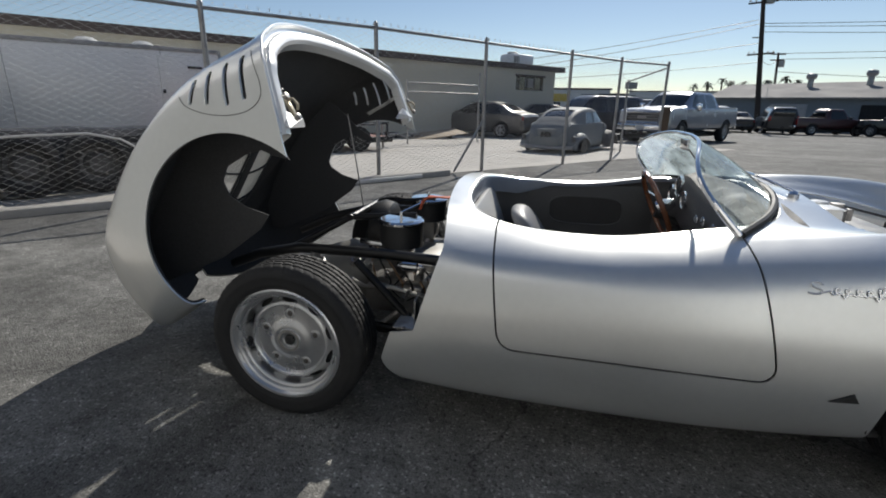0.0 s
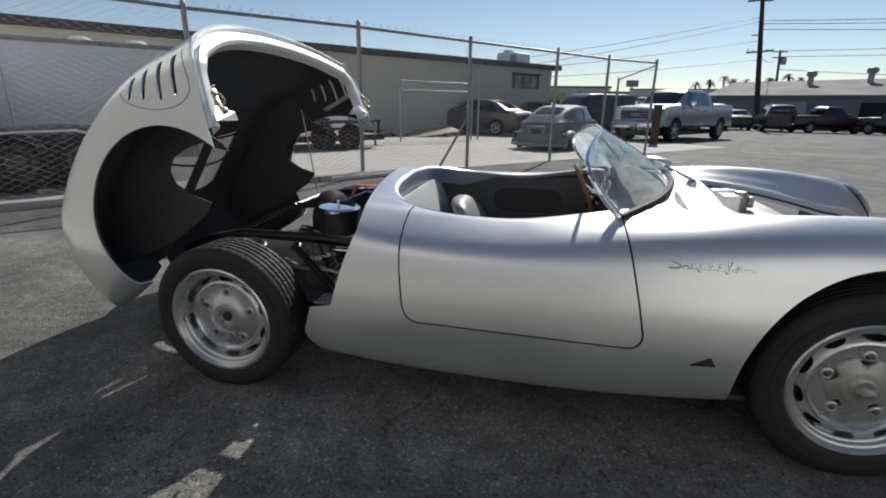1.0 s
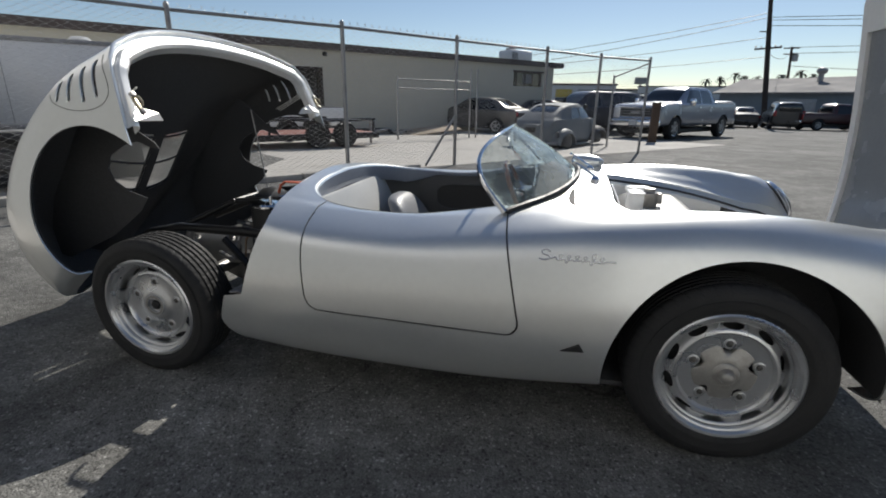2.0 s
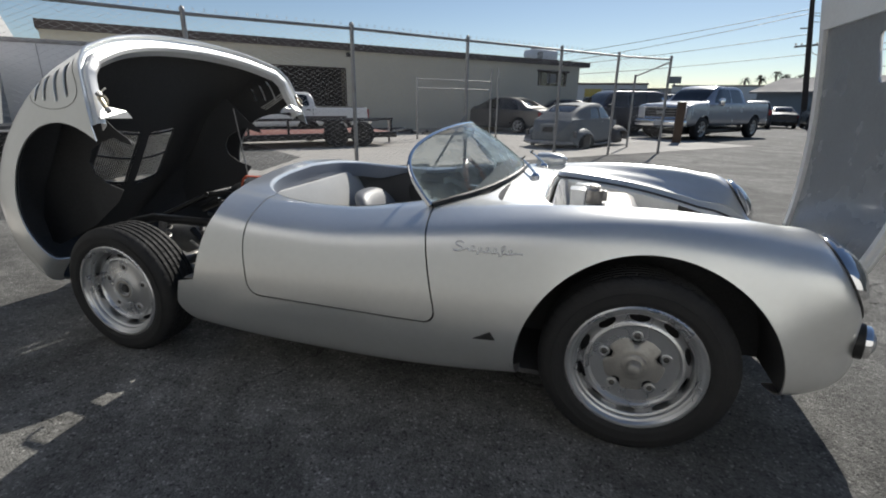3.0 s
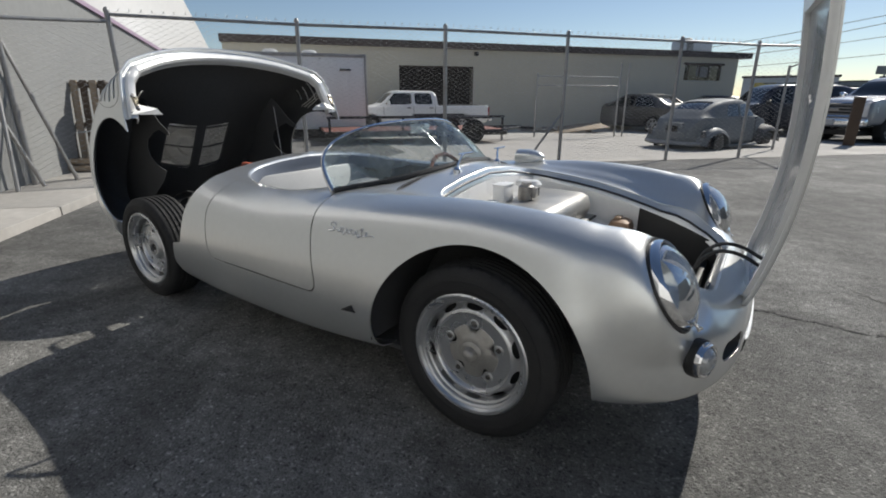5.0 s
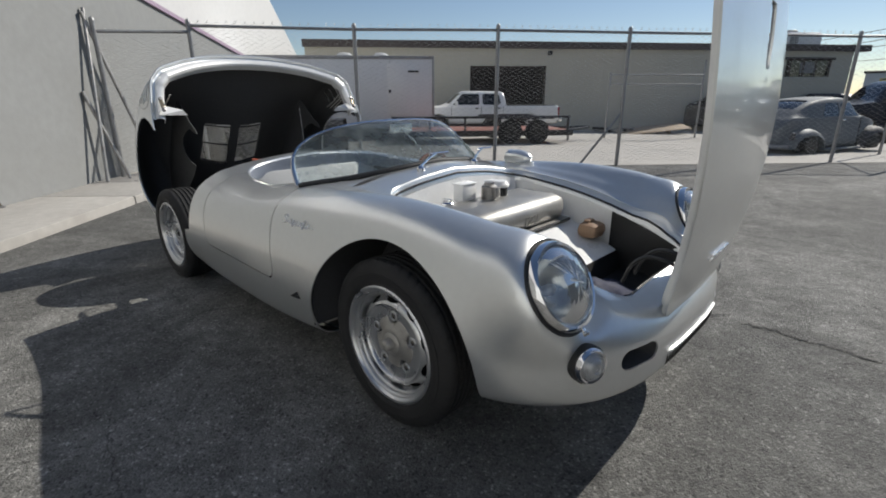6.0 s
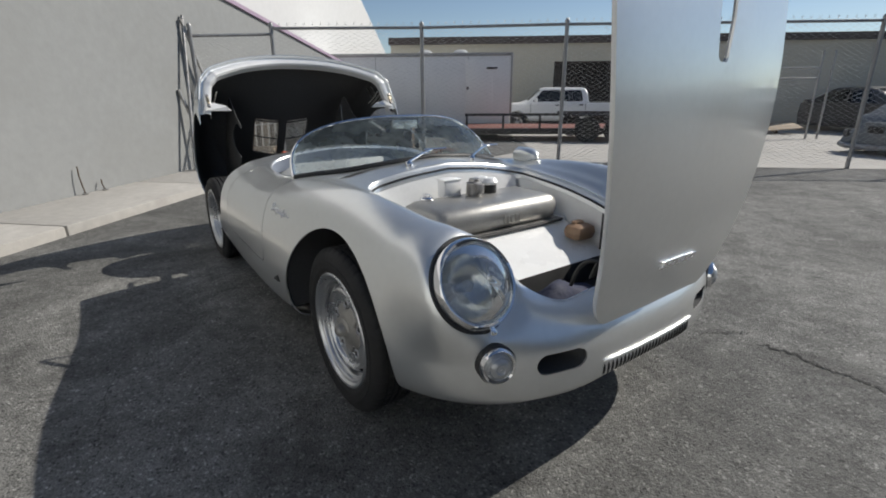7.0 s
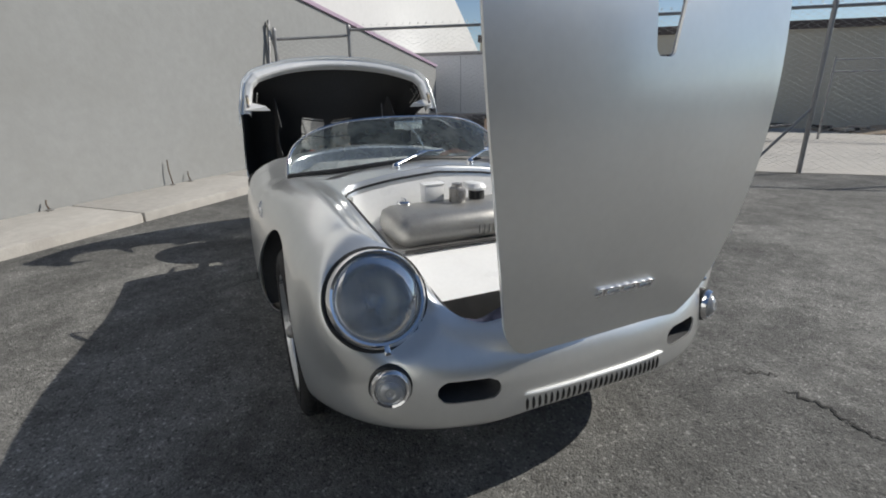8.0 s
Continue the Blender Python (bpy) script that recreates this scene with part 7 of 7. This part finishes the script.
wagon(2.75, 20.6, 215, DARKB, "dark blue sport utility vehicle behind the fence")
wagon(4.6, 24.5, 215, CHAR, "black van-like vehicle parked further back", "far cars")
for k, (x, y, rz, kind, colour, label) in enumerate(((12.6, 36.5, 75, "w", DARKB, "dark van in the shade of the warehouse"), (16.6, 36.6, 78, "w", CHAR, "black box-backed vehicle in the shade of the warehouse"), (14.6, 38.2, 80, "s", CHAR, "black sedan in the shade of the warehouse"), (24.3, 30.4, 110, "s", WHITE_PAINT, "pale sedan parked at the far wall"))):
    (wagon if kind == "w" else sedan)(x, y, rz, colour, label, group="far cars")
OLD_ROWS = [(-2.5, 0.85, 0.5, 1.05, 0.80), (-2.4, 0.9, 0.42, 1.10, 0.82), (-0.55, 0.9, 0.42, 1.10, 0.82), (-0.45, 0.9, 0.42, 1.55, 0.62), (-0.2, 0.9, 0.42, 1.68, 0.6), (0.55, 0.9, 0.42, 1.66, 0.6), (0.95, 0.9, 0.42, 1.16, 0.74), (1.2, 0.9, 0.42, 1.08, 0.78), (2.3, 0.88, 0.44, 0.98, 0.76), (2.45, 0.8, 0.48, 0.86, 0.7)]


def old_pickup(x, y, rz, colour, label, group="", k=1.0):
    wl = [(x_, y_, 0.36, 0.36, 0.2, 0.22) for x_ in (-1.45, 1.55) for y_ in (-0.8, 0.8)]
    t = vehicle("old_pickup", pose(x, y, ground_z(y), 0, 0, rz) @ Matrix.Scale(k, 4), label, OLD_ROWS, 1.02, wl, [[(-0.35, 1.06), (0.85, 1.06), (0.5, 1.56), (-0.25, 1.58)]], [(0.58, 0.98, 0.58)], colour, group, 0.06, "truck")
    obj("rear_window", *box((-0.50, 0, 1.34), (0.06, 1.1, 0.34), 0.02), CARGLASS, t)
    obj("bed_liner", *box((-1.5, 0, 1.08), (1.8, 1.5, 0.06), 0.01), BLACK, t)
    both(t, "tail_lamp", (-2.47, 0.80, 0.86), (0.08, 0.12, 0.36), RED_LAMP, 0.02)
    both(t, "headlamp", (2.38, 0.66, 0.76), (0.10, 0.28, 0.18), CAR_LAMP_GLASS, 0.04)
    obj("rear_bumper", *box((-2.58, 0, 0.55), (0.14, 1.7, 0.16), 0.03), CHROME, t)
    obj("tailgate", *box((-2.48, 0, 0.84), (0.05, 1.5, 0.46), 0.02), colour, t)
    both(t, "door_mirror", (0.85, 1.0, 1.12), (0.1, 0.18, 0.16), BLACK, 0.03)
    return t


old_pickup(19.0, 35.2, 12, MAROON, "dark old pickup truck parked side-on at the warehouse", "far cars")
old_pickup(22.3, 32.6, 120, CHAR, "dark old pickup truck parked tail-out at the warehouse", "far cars")
CREW_ROWS = [(-2.75, 0.85, 0.5, 1.02, 0.80), (-2.68, 0.9, 0.42, 1.06, 0.82), (-0.70, 0.9, 0.42, 1.06, 0.82), (-0.64, 0.9, 0.42, 1.46, 0.66), (-0.50, 0.9, 0.42, 1.58, 0.64), (0.85, 0.9, 0.42, 1.59, 0.63), (1.02, 0.9, 0.42, 1.52, 0.64), (1.52, 0.9, 0.42, 1.12, 0.76), (1.68, 0.9, 0.42, 1.07, 0.78), (2.55, 0.88, 0.44, 1.00, 0.76), (2.72, 0.8, 0.48, 0.86, 0.7)]
wx, wy = along(4.25, 12.7)
wl = [(x_, y_, 0.36, 0.36, 0.2, 0.22) for x_ in (-1.65, 1.90) for y_ in (-0.8, 0.8)]
wp = vehicle("pickup_truck", pose(wx, wy, ground_z(wy), 0, 0, math.degrees(math.atan2(-U[1], -U[0]))) @ Matrix.Scale(0.85, 4), "white crew-cab pickup truck parked beside the building", CREW_ROWS, 1.02, wl, [[(-0.48, 1.10), (0.22, 1.10), (0.22, 1.50), (-0.42, 1.50)], [(0.34, 1.10), (1.36, 1.10), (0.98, 1.50), (0.34, 1.50)]], [(1.04, 1.48, 0.58)], WHITE_PAINT, "", 0.06, "truck")
obj("rear_window", *box((-0.66, 0, 1.30), (0.06, 1.1, 0.30), 0.02), CARGLASS, wp)
obj("bed_liner", *box((-1.70, 0, 1.05), (1.85, 1.5, 0.06), 0.01), BLACK, wp)
both(wp, "tail_lamp", (-2.74, 0.82, 0.82), (0.08, 0.12, 0.36), RED_LAMP, 0.02)
obj("rear_bumper", *box((-2.84, 0, 0.55), (0.14, 1.7, 0.16), 0.03), CHROME, wp)
tg = obj("tailgate", *box((-2.75, 0, 0.84), (0.05, 1.5, 0.46), 0.02), WHITE_PAINT, wp)
obj("tailgate_handle", *box((-2.785, 0, 0.92), (0.02, 0.22, 0.07), 0.01), BLACK, tg)
both(wp, "door_mirror", (1.25, 1.0, 1.16), (0.1, 0.18, 0.16), WHITE_PAINT, 0.03)
both(wp, "door_handle", (0.46, 0.905, 0.98), (0.14, 0.03, 0.04), BLACK, 0.01)
both(wp, "door_handle", (-0.40, 0.905, 0.98), (0.14, 0.03, 0.04), BLACK, 0.01)
for x in (0.28, -0.56, 1.42):
    both(wp, "door_seam", (x, 0.894, 0.80), (0.012, 0.02, 0.48), BLACK, 0.003)

# white box trailer
ang = math.atan2(U[1], U[0])
tx, ty = along(0.16, 11.55)
bx_ = thing("box_trailer", pose(tx, ty, ground_z(ty), 0, 0, math.degrees(ang)), "white enclosed box trailer with side door and roof vents", "trailer")
obj("box", *box((-0.75, 0, 1.22), (5.8, 2.1, 1.94), 0.05), WHITE_PAINT, bx_)
obj("top_rail", *join(box((-0.75, -1.055, 2.16), (5.84, 0.03, 0.09), 0.01), box((2.155, 0, 2.16), (0.03, 2.1, 0.09), 0.01), box((2.15, -1.05, 1.37), (0.06, 0.04, 1.62), 0.01)), GALV, bx_, "bright metal corner trim")
obj("side_door", *box((1.25, -1.058, 1.33), (0.75, 0.02, 1.4), 0.008), WHITE_PAINT, bx_)
obj("door_latch", *box((0.93, -1.08, 1.28), (0.06, 0.04, 0.08), 0.01), BLACK, bx_)
obj("door_hinge", *box((1.60, -1.08, 1.80), (0.30, 0.03, 0.05), 0.01), BLACK, bx_)
for x in (-0.3, 0.72):
    obj("roof_vent", *move(lathe([(0.24, 0), (0.22, 0.07), (0.14, 0.13), (0.001, 0.15)], 20, "z"), pose(x, -0.5, 2.18)), VINYL, bx_, "translucent dome vent")
for x in (-1.4, 1.2):
    obj("panel_seam", *box((x - 0.25, -1.053, 1.37), (0.012, 0.012, 1.6), 0.002), GALV, bx_)
# added black panel: paints in the shade below the trailer floor
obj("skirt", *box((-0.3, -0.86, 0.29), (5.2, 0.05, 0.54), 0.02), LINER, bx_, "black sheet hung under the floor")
for x in (-1.3, -0.5):
    road_wheel(bx_, x, 0.95, 0.36, 0.36, 0.2, 0.22, GALV)
# big dark tyres lying and standing behind the fence
for k, (s_, c_, R, lean) in enumerate(((-1.98, 5.05, 0.33, 4), (-1.32, 5.05, 0.33, -3), (-0.66, 5.05, 0.33, 3))):
    x, y = along(s_, c_)
    t = thing("truck_tyre", pose(x, y, R * math.cos(radians(lean)) + 0.01, lean, 0, math.degrees(ang)), "worn black truck tyre standing in the yard", "tyre", "yard tyres")
    obj("tread", *lathe([(0.30 * R / 0.5, -0.11), (R * 0.8, -0.15), (R, -0.12), (R, -0.04), (R - 0.02, -0.035), (R - 0.02, 0.035), (R, 0.04), (R, 0.12), (R * 0.8, 0.15), (0.30 * R / 0.5, 0.11)], 48), RUBBER, t)
    obj("disc", *lathe([(0.31 * R / 0.5, -0.05), (0.24 * R / 0.5, -0.02), (0.10, -0.08), (0.001, -0.08)], 32), DARK_TRIM, t)
# low black form inside the fence, added for the dark chassis behind the wheels
chassis = thing("chassis_form", Matrix.Translation((*along(-1.0, 6.05), 0.0)) @ Matrix.Rotation(ang, 4, "Z"), "long low black form standing in for a trailer's dark chassis", "stack")
CHASSIS_BLACK = mat("chassis_form_black", (0.022, 0.022, 0.024), 0.55, 0.0, 0.3, 4, 0.4, 12)
tv = []
for i in range(41):
    for j, (yy, zz) in enumerate(((-0.62, 0.0), (-0.60, 0.30), (-0.56, 0.62), (-0.45, 0.70), (0.0, 0.71), (0.45, 0.69), (0.56, 0.60), (0.60, 0.0))):
        xx = -1.1 + 2.2 * i / 40
        wob = noise.noise((xx * 1.7, yy * 3, zz * 2))
        tv.append((xx, yy + 0.05 * wob, zz + 0.035 * noise.noise((xx * 2.1, yy, 3)) * (zz > 0.3)))
obj("sheet", *shell(np.array(tv), [(8 * i + j, 8 * i + 8 + j, 8 * i + 9 + j, 8 * i + j + 1) for i in range(40) for j in range(7)], 0.01), CHASSIS_BLACK, chassis)
obj("pallet", *box((0, 0, 0.30), (2.05, 1.0, 0.58), 0.02), DARK_WOOD, chassis)
hose = thing("hose", pose(0, 0, 0), "pale hose looped along the yard fence", "hose")
obj("hose_line", *tube([(*along(s_, 4.62), z) for s_, z in ((-2.6, 0.60), (-2.0, 0.66), (-1.2, 0.70), (-0.75, 0.71), (-0.45, 0.64), (-0.25, 0.5))], 0.012, 8), VINYL, hose)

# flat-bed trailer with a red deck edge
fx, fy = along(3.3, 9.35)
fb = thing("flatbed_trailer", pose(fx, fy, ground_z(fy), 0, 0, math.degrees(ang)), "low black flatbed trailer with a rusty red deck", "trailer")
RUST = mat("rusty_red_deck", (0.22, 0.09, 0.07), 0.8, 0.0, 0.25, 6, 0.2, 60)
obj("deck", *box((0, 0, 0.30), (4.6, 1.9, 0.07), 0.01), RUST, fb)
obj("side_beam", *join(box((0, -0.98, 0.27), (4.7, 0.06, 0.14), 0.01), box((0, 0.98, 0.27), (4.7, 0.06, 0.14), 0.01)), BLACK_FRAME, fb)
obj("top_rail", *join(box((0, -0.98, 0.66), (4.5, 0.05, 0.06), 0.01), *[box((x, -0.98, 0.48), (0.05, 0.05, 0.36), 0.005) for x in np.linspace(-2.2, 2.2, 6)]), BLACK_FRAME, fb)
for x in (0.7, 1.4):
    road_wheel(fb, x, -0.98, 0.30, 0.30, 0.17, 0.2, BLACK)
    road_wheel(fb, x, 0.98, 0.30, 0.30, 0.17, 0.2, BLACK)
both(fb, "mudguard", (1.05, 1.0, 0.64), (1.5, 0.26, 0.05), BLACK_FRAME, 0.02)
obj("jack_stand", *tube([(2.5, -0.3, 0), (2.5, -0.3, 0.6)], 0.035, 8), STEEL, fb)
obj("tow_bar", *tube([(2.3, -0.6, 0.3), (3.2, 0, 0.34), (2.3, 0.6, 0.3)], 0.04, 6), BLACK_FRAME, fb)
# plywood and scrap by the wall
px_, py_ = along(10.2, 12.4)
pw = thing("plywood_sheet", pose(px_, py_, ground_z(py_) + 0.16, 7, -6, 40), "weathered plywood sheet lying on scrap", "plywood")
obj("sheet", *box((0, 0, 0), (2.2, 1.1, 0.025), 0.004), PLYWOOD, pw)
obj("batten", *box((0.4, 0, -0.06), (0.09, 1.0, 0.09), 0.01), DARK_WOOD, pw)
obj("batten", *box((-0.5, 0, -0.12), (0.09, 1.0, 0.14), 0.01), DARK_WOOD, pw)
sx_, sy_ = along(9.0, 12.9)
sc = thing("scrap_pile", pose(sx_, sy_, ground_z(sy_)), "small heap of dark scrap parts by the wall", "scrap")
for k in range(7):
    obj("scrap_piece", *box((rng.uniform(-0.5, 0.5), rng.uniform(-0.3, 0.3), 0.05 + 0.05 * (k % 3)), (rng.uniform(0.2, 0.6), rng.uniform(0.06, 0.2), 0.08), 0.015, Matrix.Rotation(rng.uniform(-0.4, 0.4), 4, "Z")), BLACK if k % 2 else STEEL, sc)
# slatted rack leaning by the grey wall
rk = thing("wooden_rack", Matrix.Translation((*along(-2.52, 4.62), 0.0)) @ Matrix.Rotation(ang, 4, "Z") @ Matrix.Rotation(radians(-8), 4, "X"), "tall weathered wooden rack with upright slats", "rack")
for k in range(6):
    obj("slat", *box((-0.30 + 0.115 * k, 0, 0.66), (0.085, 0.03, 1.30), 0.006), DARK_WOOD if k % 2 else PLYWOOD, rk)
for z in (0.15, 0.7, 1.25):
    obj("rail", *box((-0.01, 0.04, z), (0.70, 0.04, 0.08), 0.006), DARK_WOOD, rk)
dr = thing("oil_drum", pose(*along(-1.98, 4.8), 0.0), "dark upright drum beside the rack", "drum")
obj("drum_body", *lathe([(0.001, 0), (0.22, 0), (0.22, 0.4), (0.23, 0.42), (0.22, 0.44), (0.22, 0.9), (0.23, 0.92), (0.21, 1.25), (0.001, 1.25)], 28, "z"), CHAR, dr)
lm = thing("lumber_stack", pose(*along(-2.55, 4.35), 0.0, 0, 0, math.degrees(ang)), "low stack of pale timber offcuts", "timber")
for k in range(6):
    obj("plank", *box((0.03 * k, 0.06 * (k % 3), 0.05 + 0.09 * (k // 2)), (0.62, 0.055, 0.07), 0.005), PLYWOOD, lm)
